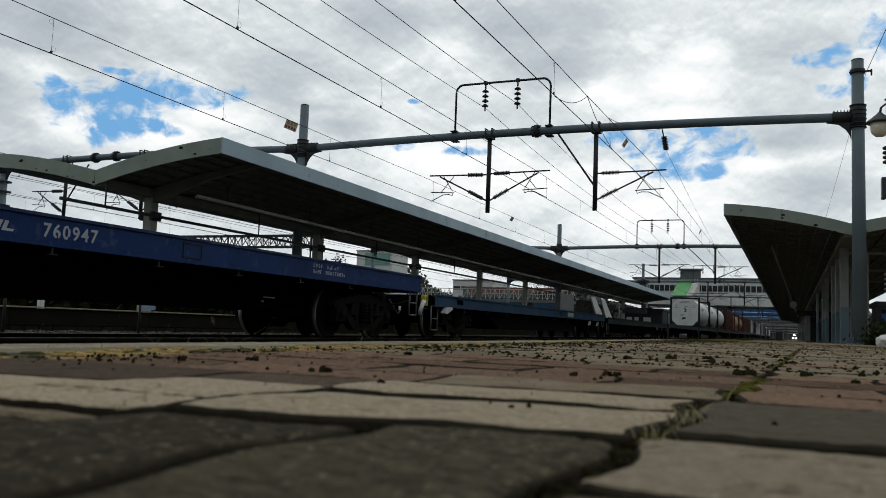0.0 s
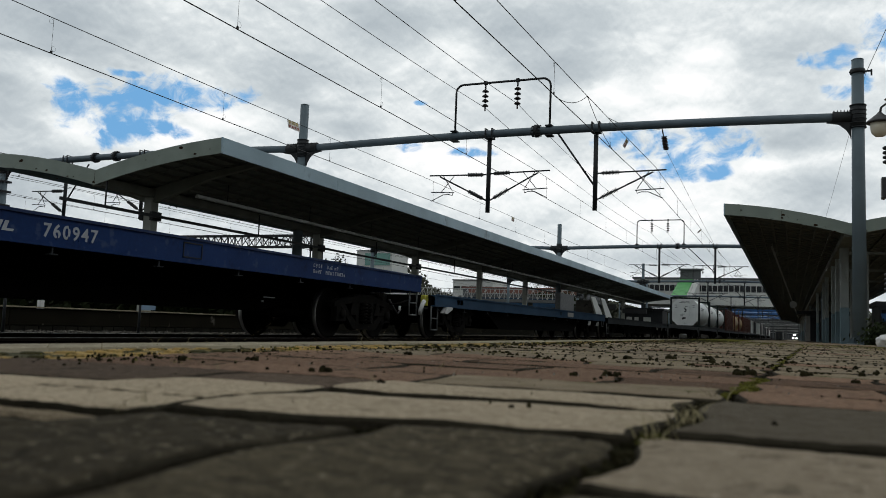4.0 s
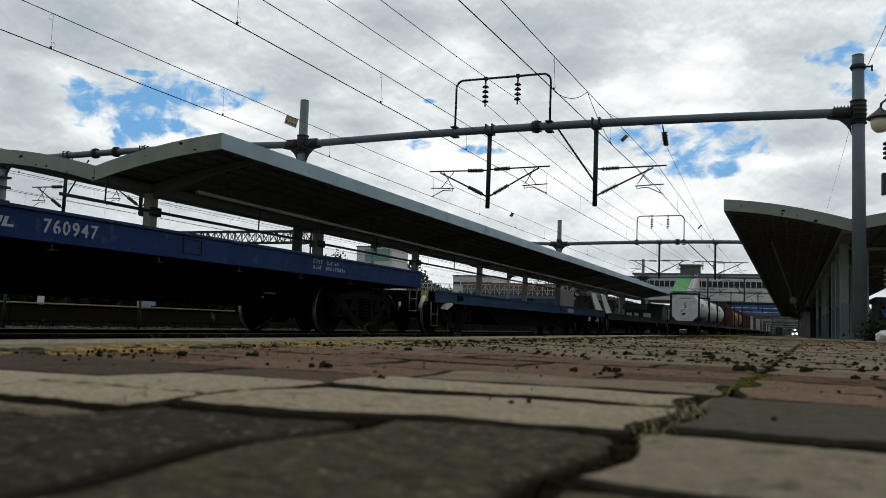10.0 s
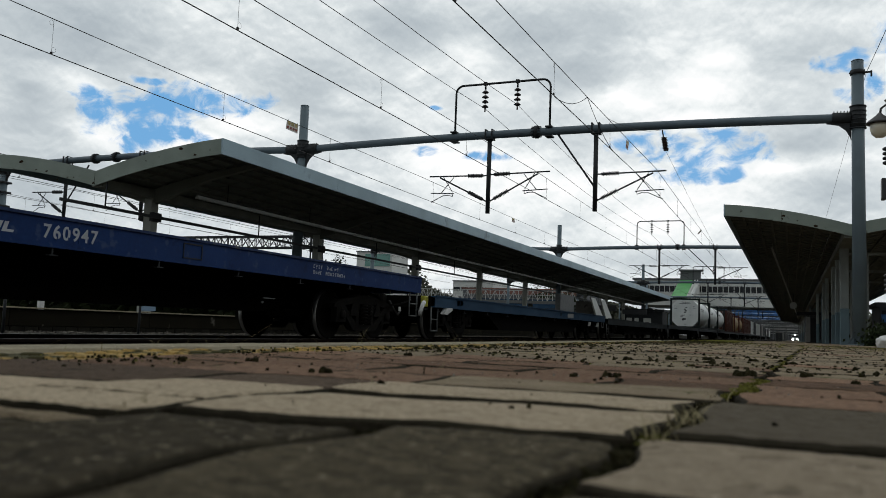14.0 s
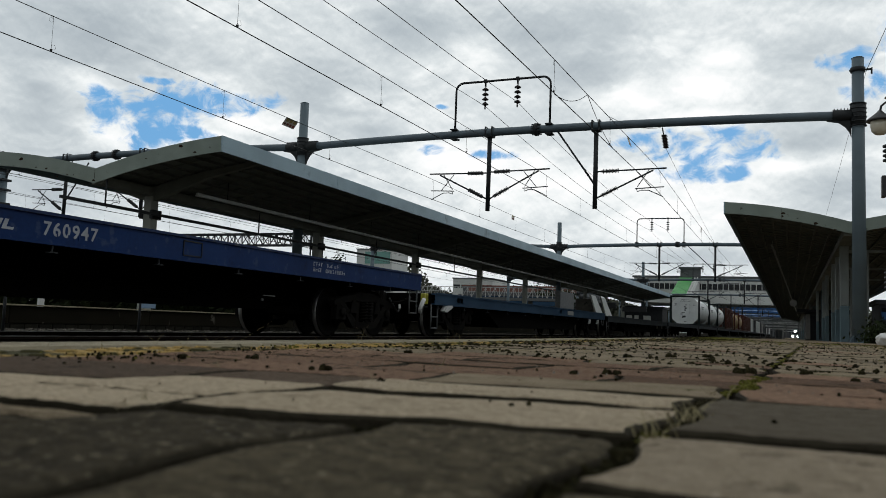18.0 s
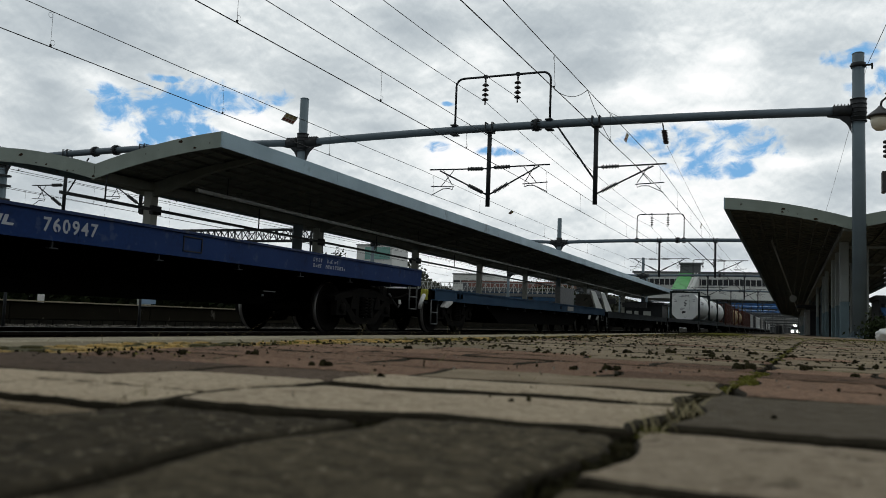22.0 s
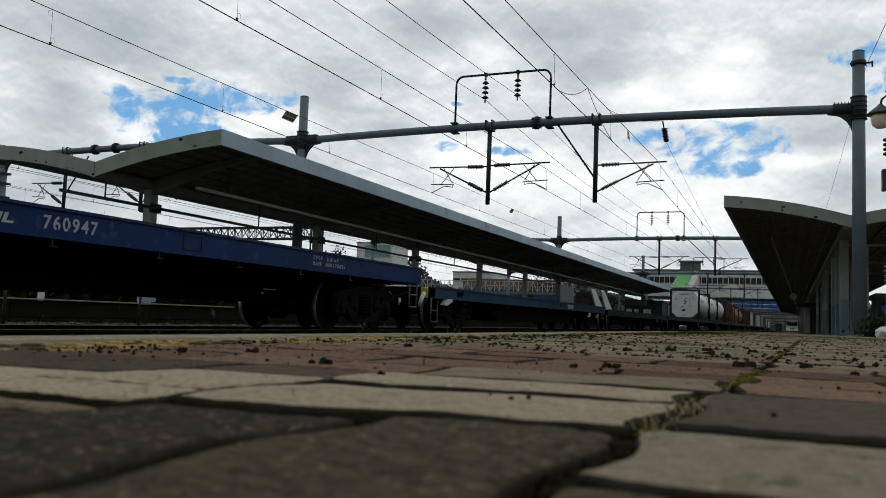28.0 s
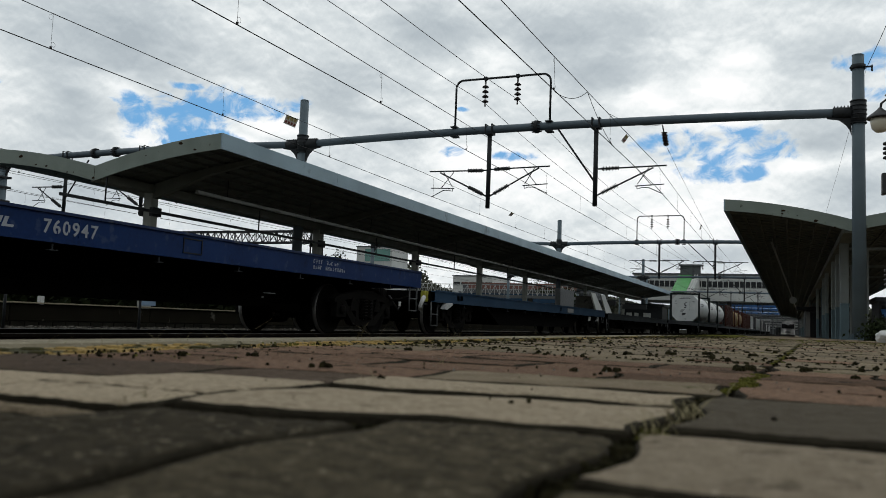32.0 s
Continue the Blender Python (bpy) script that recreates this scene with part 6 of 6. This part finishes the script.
def block_mesh(x0, x1, y0, y1, mat, seed, nx, ny, gap, round_, rough, tip=0.0):
    """One worn block: rounded wavy rim, uneven top, skirt into the soil. Its origin is its middle."""
    rnd = random.Random(seed)
    cx, cy = zigzag((x0 + x1) / 2, (y0 + y1) / 2)
    bm = B()
    off = Vector((seed * 3.7, seed * 1.3, 0.0))
    fr = [0.0, 0.012, 0.04, 0.09]

    def steps(n):
        inner = [0.09 + 0.82 * i / n for i in range(1, n)]
        return fr + inner + [1 - f for f in fr[::-1]]
    us, vs_ = steps(nx), steps(ny)
    grid = []
    for u in us:
        col = []
        for v in vs_:
            x, y = x0 + gap + (x1 - x0 - 2 * gap) * u, y0 + gap + (y1 - y0 - 2 * gap) * v
            d = min(u * (x1 - x0), (1 - u) * (x1 - x0), v * (y1 - y0), (1 - v) * (y1 - y0))
            q = max(0.0, 1 - d / round_)
            z = -round_ * 0.75 * q ** 2.2
            px, py = zigzag(x, y)
            n1 = noise.noise(Vector((px * 38, py * 38, 1)) + off)
            n2 = noise.noise(Vector((px * 120, py * 120, 2)) + off)
            z += rough * (0.0011 * noise.noise(Vector((px * 9, py * 9, 3)) + off) + 0.0007 * n1 + 0.00035 * n2)
            z += tip * (v - 0.5)
            e = rough * 0.0030 * max(0.0, 1 - d / 0.02)
            col.append(bm.verts.new((px - cx + e * n1, py - cy + e * noise.noise(Vector((px * 45, py * 45, 7)) + off), z - e * 0.5 * abs(n2))))
        grid.append(col)
    for i in range(len(us) - 1):
        for j in range(len(vs_) - 1):
            f = bm.faces.new((grid[i][j], grid[i + 1][j], grid[i + 1][j + 1], grid[i][j + 1]))
            f.smooth = True
            # front and side rims go soil-dark: dirt plus the joint's shade, painted in
            f.material_index = int(min(i, j, len(us) - 2 - i) < 1)
    ring = [c[0] for c in grid] + grid[-1][1:] + [c[-1] for c in grid[::-1]][1:] + grid[0][::-1][1:-1]
    low = [bm.verts.new((v.co.x, v.co.y, -0.034)) for v in ring]
    for k in range(len(ring)):
        q = (k + 1) % len(ring)
        bm.faces.new((ring[q], ring[k], low[k], low[q])).material_index = 1
    me = bpy.data.meshes.new("paving_block")
    bm.to_mesh(me)
    bm.free()
    me.materials.append(M[mat])
    me.materials.append(M["joint_soil"])
    return me, (cx, cy)


rnd = random.Random(12)


def lay(x0, x1, y0, y1, mat, seed, z, nx, ny, gap, round_, rough, tip=0.0):
    me, (cx, cy) = block_mesh(x0, x1, y0, y1, mat, seed, nx, ny, gap, round_, rough, tip)
    o = new("paving_block", me)
    o.parent = pave
    o.matrix_basis = pose(cx, cy, z, rnd.uniform(-0.25, 0.25), rnd.uniform(-0.25, 0.25), 0)


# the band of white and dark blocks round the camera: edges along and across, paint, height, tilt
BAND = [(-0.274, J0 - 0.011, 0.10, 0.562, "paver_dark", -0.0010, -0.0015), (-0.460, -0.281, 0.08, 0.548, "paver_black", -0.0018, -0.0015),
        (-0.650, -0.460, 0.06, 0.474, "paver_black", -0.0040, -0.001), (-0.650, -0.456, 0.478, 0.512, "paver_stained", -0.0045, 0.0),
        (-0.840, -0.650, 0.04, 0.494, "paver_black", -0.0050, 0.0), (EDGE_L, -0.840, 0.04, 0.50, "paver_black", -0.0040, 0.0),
        (-0.460, J0 - 0.004, 0.570, 0.793, "paver_white", -0.0006, -0.0025), (-0.460, J0 - 0.004, 0.799, 0.955, "paver_white", 0.0004, -0.002),
        (-0.650, -0.462, 0.526, 0.632, "paver_white", 0.0002, 0.0), (-0.650, -0.462, 0.633, 0.815, "paver_white", 0.0006, 0.0),
        (-0.840, -0.651, 0.505, 0.735, "paver_white", 0.0, 0.0), (EDGE_L, -0.841, 0.510, 0.735, "paver_white", -0.0008, 0.0),
        (-0.650, -0.462, 0.818, 0.965, "paver_brown", -0.001, 0.0), (-0.840, -0.652, 0.738, 0.965, "paver_brown", 0.0004, 0.0), (EDGE_L, -0.842, 0.738, 0.965, "paver_brown", -0.001, 0.0),
        (J0 + 0.010, 0.118, 0.614, 0.955, "paver_mid", 0.0004, 0.0), (J0 - 0.006, 0.118, 0.388, 0.604, "paver_pale", -0.0022, -0.001),
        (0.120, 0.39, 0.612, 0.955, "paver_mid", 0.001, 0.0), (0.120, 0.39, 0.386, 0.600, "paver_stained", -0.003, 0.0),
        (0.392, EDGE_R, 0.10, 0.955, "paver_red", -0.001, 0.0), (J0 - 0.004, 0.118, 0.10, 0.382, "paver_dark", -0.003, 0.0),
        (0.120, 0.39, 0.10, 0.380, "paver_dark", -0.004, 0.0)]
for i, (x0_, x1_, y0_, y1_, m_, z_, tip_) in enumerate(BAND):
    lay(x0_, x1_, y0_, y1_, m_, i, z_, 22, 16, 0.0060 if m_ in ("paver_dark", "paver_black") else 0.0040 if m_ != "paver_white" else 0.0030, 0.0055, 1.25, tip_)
for x0_, x1_ in ((EDGE_L, -0.46), (-0.46, J0), (J0 + 0.016, 0.3), (0.3, EDGE_R)):
    lay(x0_, x1_, -0.12, 0.08, "paver_dark", 40, -0.005, 4, 4, 0.004, 0.008, 1.0)


def colour(y, key):
    """Band of colour by distance: red-brown first, then mostly grey."""
    n_ = noise.noise(Vector((key * 3.1, y * 9.7, 2.0)))
    if y < 1.75:
        return "paver_red" if n_ > -0.45 else "paver_grey"
    return "paver_red" if n_ > 0.28 else "paver_grey"


for k in range(31):
    ya, yb = 0.967 + COURSE * k, 0.967 + COURSE * (k + 1)
    s_ = seam((ya + yb) / 2)
    n_ = 9 if k < 5 else 4
    cuts = [s_ - 0.003]
    x_ = s_ - (LONG / 2 if k % 2 else LONG)
    while x_ > EDGE_L + 0.06:
        cuts.append(x_)
        x_ -= LONG
    cuts.append(EDGE_L)
    for i, (xb_, xa_) in enumerate(zip(cuts, cuts[1:])):
        lay(xa_, xb_, ya, yb, colour((ya + yb) / 2, i), 50 + 7 * k + i, rnd.uniform(-0.0022, 0.0008), n_, n_, 0.0037, 0.005, 1.4, rnd.uniform(-0.0015, 0.0015))
    cuts = [s_ + 0.009, s_ + (LONG / 2 if k % 2 else LONG), EDGE_R]
    if cuts[2] - cuts[1] > 0.42:
        cuts.insert(2, cuts[1] + LONG)
    for i, (xa_, xb_) in enumerate(zip(cuts, cuts[1:])):
        lay(xa_, xb_, ya, yb, colour((ya + yb) / 2, 9 + i), 350 + 7 * k + i, rnd.uniform(-0.0022, 0.0008), n_, n_, 0.0037, 0.005, 1.4, rnd.uniform(-0.0015, 0.0015))
bm = B()
box(bm, -1.02, 0.655, -0.2, 7.0, -0.034, -0.022)
solid("joint_sand", bm, "joint_soil", "dark sandy soil filling the paving joints", "soil", kind="structure")
# the farther blocks in one sheet
vs, fs, mi = [], [], []
NAMES = ["paver_dark", "paver_red", "paver_grey"]
for j in range(-34, 5):
    x = J0 - PX * (j + 1)
    off = 0.11 * (j % 3)
    for k in range(-18, 250):
        y = 0.555 + off + PY * k
        if (-4 <= j < 5 and -0.34 < y < NEAR_END) or y > 45:
            continue
        z = rnd.uniform(-0.004, 0.0) + zp(y)
        g = 0.003
        b = len(vs)
        tz = rnd.uniform(-0.0015, 0.0015)
        vs += [(x + g, y + g, z - 0.03), (x + PX - g, y + g, z - 0.03), (x + PX - g, y + PY - g, z - 0.03), (x + g, y + PY - g, z - 0.03),
               (x + 2 * g, y + 2 * g, z + tz), (x + PX - 2 * g, y + 2 * g, z), (x + PX - 2 * g, y + PY - 2 * g, z - tz), (x + 2 * g, y + PY - 2 * g, z)]
        for f in ((4, 5, 6, 7), (0, 1, 5, 4), (1, 2, 6, 5), (2, 3, 7, 6), (3, 0, 4, 7)):
            fs.append(tuple(b + q for q in f))
            mi.append(0)
        c = NAMES.index(colour(y + 2, j))
        mi[-5:] = [c] * 5
me = bpy.data.meshes.new("paving_blocks_far")
me.from_pydata(vs, [], fs)
for m_ in NAMES:
    me.materials.append(M[m_])
me.polygons.foreach_set("material_index", mi)
o = tagged(new("paving_field", me), "distant worn paving blocks, grey and red-brown", kind="stuff")
o.parent = pave
bm = B()
prism(bm, [(40, zp(40) - 0.006), (209, zp(209) - 0.006), (329, zp(329) - 0.006), (329, zp(329) - 0.03), (209, zp(209) - 0.03), (40, zp(40) - 0.03)], "x", -1.0, 9.0)
solid("platform_surface", bm, "paver_grey", "grey-brown worn platform paving", "paving", kind="structure")
bm = B()
prism(bm, [(-59, -0.028), (9, -0.028), (39.99, zp(40) - 0.028), (39.99, zp(40) - 0.033), (9, -0.033), (-59, -0.033)], "x", 6.2, 9.0)
solid("platform_surface", bm, "paver_grey", "grey-brown worn platform paving", "paving", kind="structure")

# tactile strip and kerb
yl = thing("tactile_strip", "yellow tactile paving strip overgrown with moss", "tactile paving", kind="structure")
bs_ = B()
box(bs_, 0.003, 0.217, 0.003, 0.297, -0.03, -0.002, 0.004)
for a in range(2):
    for b in range(4):
        tube(bs_, (0.06 + a * 0.1, 0.045 + b * 0.07, -0.003), (0.06 + a * 0.1, 0.045 + b * 0.07, 0.002), 0.022, 0.016, 8)
me_y = mesh_of("tactile_tile", bs_, "paver_yellow")
for k in range(-8, 90):
    o = new("tactile_tile", me_y)
    o.parent = yl
    o.matrix_basis = pose(-1.24, -0.6 + 0.30 * k, zp(-0.6 + 0.30 * k) + rnd.uniform(-0.004, 0.0), rnd.uniform(-0.4, 0.4), rnd.uniform(-0.4, 0.4))
bm = B()
prism(bm, [(26.4, zp(26.4) - 0.004), (209, zp(209) - 0.003), (329, zp(329) - 0.003), (329, zp(329) - 0.03), (209, zp(209) - 0.03), (26.4, zp(26.4) - 0.03)], "x", -1.24, -1.02)
solid("tactile_strip", bm, "paver_yellow", "yellow tactile strip along the platform edge", "tactile paving", kind="structure")
kb = thing("kerb", "pale concrete kerb stones along the platform edge", "kerb", kind="structure")
bs_ = B()
box(bs_, -0.19, -0.006, 0.004, 0.996, -0.5, 0.0, 0.012)
me_k = mesh_of("kerb_stone", bs_, "kerb")
for k in range(-9, 110):
    o = new("kerb_stone", me_k)
    o.parent = kb
    o.matrix_basis = pose(-1.25 + rnd.uniform(-0.004, 0.004), -3 + k, zp(-3 + k) + rnd.uniform(-0.0012, 0.0008))
bm = B()
prism(bm, [(107, -0.74), (330, -0.74), (330, zp(330) - 0.002), (209, zp(209) - 0.002), (107, zp(107) - 0.002)], "x", -1.44, -1.256)
solid("kerb", bm, "kerb", "pale concrete kerb far along the platform", "kerb", kind="structure")


# ---- moss, clods, straw ----
def clump(vs, fs, c, r, rnd, flat=0.6):
    """A rough little cushion: a jittered half octahedron."""
    k = len(vs)
    n = 6
    top = Vector((c[0] + rnd.gauss(0, r * 0.15), c[1] + rnd.gauss(0, r * 0.15), c[2] + r * flat * rnd.uniform(0.8, 1.4)))
    ring0 = [Vector((c[0] + r * math.cos(i * math.tau / n) * rnd.uniform(0.7, 1.25), c[1] + r * math.sin(i * math.tau / n) * rnd.uniform(0.7, 1.25), c[2] - 0.003)) for i in range(n)]
    ring1 = [Vector((c[0] + (p.x - c[0]) * rnd.uniform(0.6, 0.9), c[1] + (p.y - c[1]) * rnd.uniform(0.6, 0.9), c[2] + r * flat * rnd.uniform(0.4, 0.9))) for p in ring0]
    vs += ring0 + ring1 + [top]
    for i in range(n):
        q = (i + 1) % n
        fs.append((k + i, k + q, k + n + q, k + n + i))
        fs.append((k + n + i, k + n + q, k + 2 * n))


def stuff(name, vs, fs, mat, label, category):
    me = bpy.data.meshes.new(name)
    me.from_pydata(vs, [], fs)
    me.materials.append(M[mat])
    return tagged(new(name, me), label, category, kind="stuff")


rnd = random.Random(21)
vs, fs = [], []
for i in range(1750):
    y = 1.85 + 11.0 * rnd.random() ** 1.5
    x = rnd.uniform(-1.0, 0.11 * y + 0.15)
    if x < -0.5 - 0.12 * y and rnd.random() < 0.75:
        continue
    r = min(0.008, 0.0019 + abs(rnd.gauss(0.0, 0.0021)))
    clump(vs, fs, (x, y, 0.0), r, rnd, rnd.uniform(0.7, 1.1))
    for q in range(2):
        clump(vs, fs, (x + rnd.gauss(0, r * 0.45), y + rnd.gauss(0, r * 0.45), 0.0), r * rnd.uniform(0.55, 0.8), rnd, rnd.uniform(0.8, 1.3))
for i in range(1500):
    y = 0.8 + 11.0 * rnd.random() ** 1.25
    r = min(1.0, 0.2 + y / 3.5) * min(0.010, abs(rnd.gauss(0.0024, 0.0022)) + 0.0018 + 0.0003 * y)
    clump(vs, fs, (rnd.gauss(-0.99, 0.05 + 0.012 * y), y, -0.001), r, rnd, rnd.uniform(0.5, 0.9))
for x, y, r in ((-0.085, 1.62, 0.016), (-0.075, 1.66, 0.012), (-0.60, 0.99, 0.010), (-0.595, 1.0, 0.008), (-0.44, 0.86, 0.006), (-0.27, 1.35, 0.009), (-0.265, 1.37, 0.007), (-0.31, 1.28, 0.007), (0.03, 1.75, 0.012), (0.10, 1.55, 0.008), (-0.83, 1.15, 0.010), (-0.9, 1.05, 0.009), (-0.8, 1.7, 0.012), (-0.14, 2.1, 0.012), (-0.18, 2.2, 0.014), (-0.3, 2.35, 0.014), (-0.4, 2.2, 0.012), (-0.22, 2.5, 0.015), (-0.1, 2.6, 0.013), (0.0, 2.5, 0.012)):
    for q in range(4):
        clump(vs, fs, (x + rnd.gauss(0, r * 0.45), y + rnd.gauss(0, r * 0.45), 0.0), r * rnd.uniform(0.45, 0.75), rnd, 1.0)
for i in range(420):
    y = rnd.uniform(0.36, 1.0)
    r = rnd.uniform(0.002, 0.006)
    clump(vs, fs, (seam(y) - 0.006 + rnd.gauss(0, 0.007), y, -0.0125 + rnd.uniform(0, 0.004)), r, rnd, rnd.uniform(0.7, 1.2))
for i in range(260):
    x = rnd.uniform(-0.46, -0.1)
    clump(vs, fs, (x, zigzag(x, 0.566)[1] + rnd.gauss(0, 0.003), -0.013), rnd.uniform(0.002, 0.005), rnd, 1.0)
# crumbs of dirt on the bare blocks near the edge of the pale course
for i in range(46):
    clump(vs, fs, (rnd.uniform(-0.85, 0.1), rnd.uniform(0.6, 1.5), 0.0), rnd.uniform(0.0012, 0.0032), rnd, rnd.uniform(0.5, 1.0))
stuff("moss_clods", vs, fs, "moss_dry", "dark dried moss clods scattered over the paving", "moss")
vs, fs = [], []
for i in range(17000):
    mode = rnd.random()
    if mode < 0.10:
        y = 1.15 + 5 * rnd.random() ** 1.2
        x = seam(y) + rnd.gauss(0, 0.005 + 0.003 * y)
        if noise.noise(Vector((y * 5.0, 0.3, 0))) < -0.05:
            continue
    elif mode < 0.66:
        y = (1.0 if rnd.random() < 0.15 else 1.8) + 16 * rnd.random() ** 1.3
        x = rnd.gauss(-1.02, 0.13)
    else:
        y = 1.9 + 10 * rnd.random() ** 1.4
        j = rnd.randrange(-6, 5)
        x = J0 - PX * j + rnd.gauss(0, 0.008)
        if rnd.random() < 0.5:
            x, y = rnd.uniform(-1.0, 0.12 * y), 0.555 + PY * round((y - 0.555) / PY) + rnd.gauss(0, 0.008)
    clump(vs, fs, (x, y, -0.003), min(0.008, abs(rnd.gauss(0.001, 0.0013)) + 0.0008 + 0.0004 * y), rnd, 0.45)
for x, y in ((-0.082, 1.12), (-0.085, 1.18), (-0.075, 1.24), (-0.09, 0.60), (-0.092, 0.62), (-0.086, 1.3), (-0.08, 1.42)):
    for q in range(14):
        clump(vs, fs, (x + rnd.gauss(0, 0.006), y + rnd.gauss(0, 0.02), -0.006), rnd.uniform(0.002, 0.005), rnd, 0.6)
stuff("green_moss", vs, fs, "moss", "yellow-green moss along the paving joints", "moss")


def blades(vs, fs, x, y, z, h, rnd, lean=0.5, w=0.0012):
    a = rnd.random() * math.tau
    d = Vector((math.cos(a), math.sin(a), 0))
    side = Vector((-d.y, d.x, 0)) * w
    p = Vector((x, y, z))
    k = len(vs)
    for i in range(4):
        u = i / 3
        c = p + Vector((0, 0, h * u)) + d * (h * lean * u * u)
        vs.extend((c - side * (1 - u * 0.8), c + side * (1 - u * 0.8)))
    for i in range(3):
        fs.append((k + 2 * i, k + 2 * i + 1, k + 2 * i + 3, k + 2 * i + 2))


vs, fs = [], []
for i in range(26):
    blades(vs, fs, rnd.gauss(-1.30, 0.07), rnd.uniform(1.0, 4.5), 0, rnd.uniform(0.02, 0.055), rnd, rnd.uniform(0.6, 2.2), 0.0007)
for i in range(110):
    y = rnd.uniform(0.8, 6)
    blades(vs, fs, rnd.gauss(-1.27, 0.05), y, 0, rnd.uniform(0.008, 0.026), rnd, 1.3, 0.0006)
for x, y, k_ in ((-0.085, 0.80, 12), (-0.092, 0.60, 14), (-0.088, 0.71, 14), (-0.075, 0.745, 10), (-0.09, 0.66, 6), (-0.08, 1.0, 8), (-0.45, 0.86, 5), (-0.7, 0.9, 5), (-0.47, 0.5, 6), (-0.3, 0.99, 4), (-0.55, 1.3, 4)):
    for q in range(k_):
        blades(vs, fs, x + rnd.gauss(0, 0.007), y + rnd.gauss(0, 0.014), -0.005, rnd.uniform(0.007, 0.020), rnd, 1.4, 0.0009)
for i in range(40):
    blades(vs, fs, rnd.uniform(-1.5, -1.44), rnd.uniform(1.6, 5.5), -0.12, rnd.uniform(0.12, 0.19), rnd, rnd.uniform(0.3, 1.2), 0.0008)
stuff("dry_grass", vs, fs, "straw", "dry straw blades in the joints and on the kerb", "grass")

vs, fs = [], []
for i in range(420):
    y = 1.1 + 4.0 * rnd.random() ** 1.3
    clump(vs, fs, (rnd.uniform(-1.25, 0.12 * y + 0.1), y, 0.0), rnd.uniform(0.0006, 0.0016), rnd, 0.8)
stuff("grit", vs, fs, "pebble", "pale grit scattered over the paving", "grit")
# ballast stones where they show
vs, fs = [], []
for i in range(26000):
    x = rnd.uniform(-14.4, -9.2) if i % 5 else rnd.uniform(-7.2, -5.4)
    y = 5.5 + 40 * rnd.random() ** 1.7
    clump(vs, fs, (x, y, -0.385), rnd.uniform(0.014, 0.040), rnd, rnd.uniform(0.7, 1.3))
stuff("ballast_stones", vs, fs, "ballast", "loose grey ballast stones between the rails", "ballast")
# posts and a notice board by the far platform
for y_ in (8.9, 11.72):
    bm = B()
    tube(bm, (0, 0, 0), (0, 0, 0.95), 0.024, 0.022, 8)
    solid("marker_post", bm, "steel_dark", "dark rusty marker post between the tracks", "post", (-11.0, y_, -0.42), group="marker posts")
nb = thing("notice_board", "small pale blue notice board on the far platform edge", "notice board", (-15.2, 16.45, 0.068))
bm = B()
box(bm, 0.0, 0.03, -0.27, 0.27, 0.10, 0.32, 0.005)
part("panel", bm, "notice_blue", nb)
for s in (-0.2, 0.2):
    bm = B()
    tube(bm, (-0.02, s, 0), (-0.02, s, 0.3), 0.015, n=6)
    part("leg", bm, "galv", nb)
bm = B()
box(bm, -0.055, 0.055, -0.055, 0.055, 0, 0.5, 0.01)
solid("bollard", bm, "white_paint", "white painted post on the far platform", "post", (-15.3, 13.28, 0.068))
# the far platform's wall: smooth stained panels above, a course of narrow upright blocks below
wl = thing("platform_wall", "stained dark concrete wall below the platform coping", "wall", (0, 0, 0), kind="structure")
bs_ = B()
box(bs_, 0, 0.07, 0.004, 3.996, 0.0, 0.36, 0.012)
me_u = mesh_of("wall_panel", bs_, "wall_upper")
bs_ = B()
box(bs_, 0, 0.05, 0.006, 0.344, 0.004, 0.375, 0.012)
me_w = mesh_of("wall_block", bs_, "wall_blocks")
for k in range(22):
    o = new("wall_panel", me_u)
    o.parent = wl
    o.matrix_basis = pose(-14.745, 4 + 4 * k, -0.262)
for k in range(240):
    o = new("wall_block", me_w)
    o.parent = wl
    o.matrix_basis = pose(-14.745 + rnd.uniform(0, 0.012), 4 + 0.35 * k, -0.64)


# ---- what moves ----
tags = [wire_tag(at_, w_, h_, "small white warning plate swinging on the messenger wire") for at_, w_, h_ in (((-13.29, 19.7, 5.80), 0.60, 0.28), ((-13.2, 40.0, 5.78), 0.45, 0.26), ((-4.47, 24.2, 5.80), 0.36, 0.27), ((-4.46, 46.0, 5.76), 0.40, 0.27))]
train, lamps = far_train()


def motions():
    # cloud layer drifting
    walk(clouds, [(t, pose(-40 * (t - 13) / 32, 85 * (t - 13) / 32, 0, 0, 0, -3.6 * (t - 13) / 32)) for t in (0, 8, 16, 24, 32)])
    # train running in from far off
    rows = []
    for t, x in ((0, 2.0), (8, 1.9), (16, 1.7), (24, 1.2), (28, 0.4), (32, -0.6)):
        rows.append((t, pose(x, 560 - 11.2 * t, -1.35 if t < 20 else -1.0)))
    walk(train, rows)
    for ob in lamps:
        at = ob.location.copy()
        walk(ob, [(t, pose(at.x, at.y, at.z, 0, 0, a)) for t, a in ((0, 0), (24.0, 0), (24.0334, 60), (24.0667, 120), (24.1, 180), (32, 180))])
    for i, tg in enumerate(tags):
        at = tg.location.copy()
        r = random.Random(30 + i)
        walk(tg, [(q * 0.3, pose(at.x, at.y, at.z, 0, 20 + 25 * math.sin(q * 1.3 + i) + r.uniform(-12, 12), 0)) for q in range(108)])


motions()
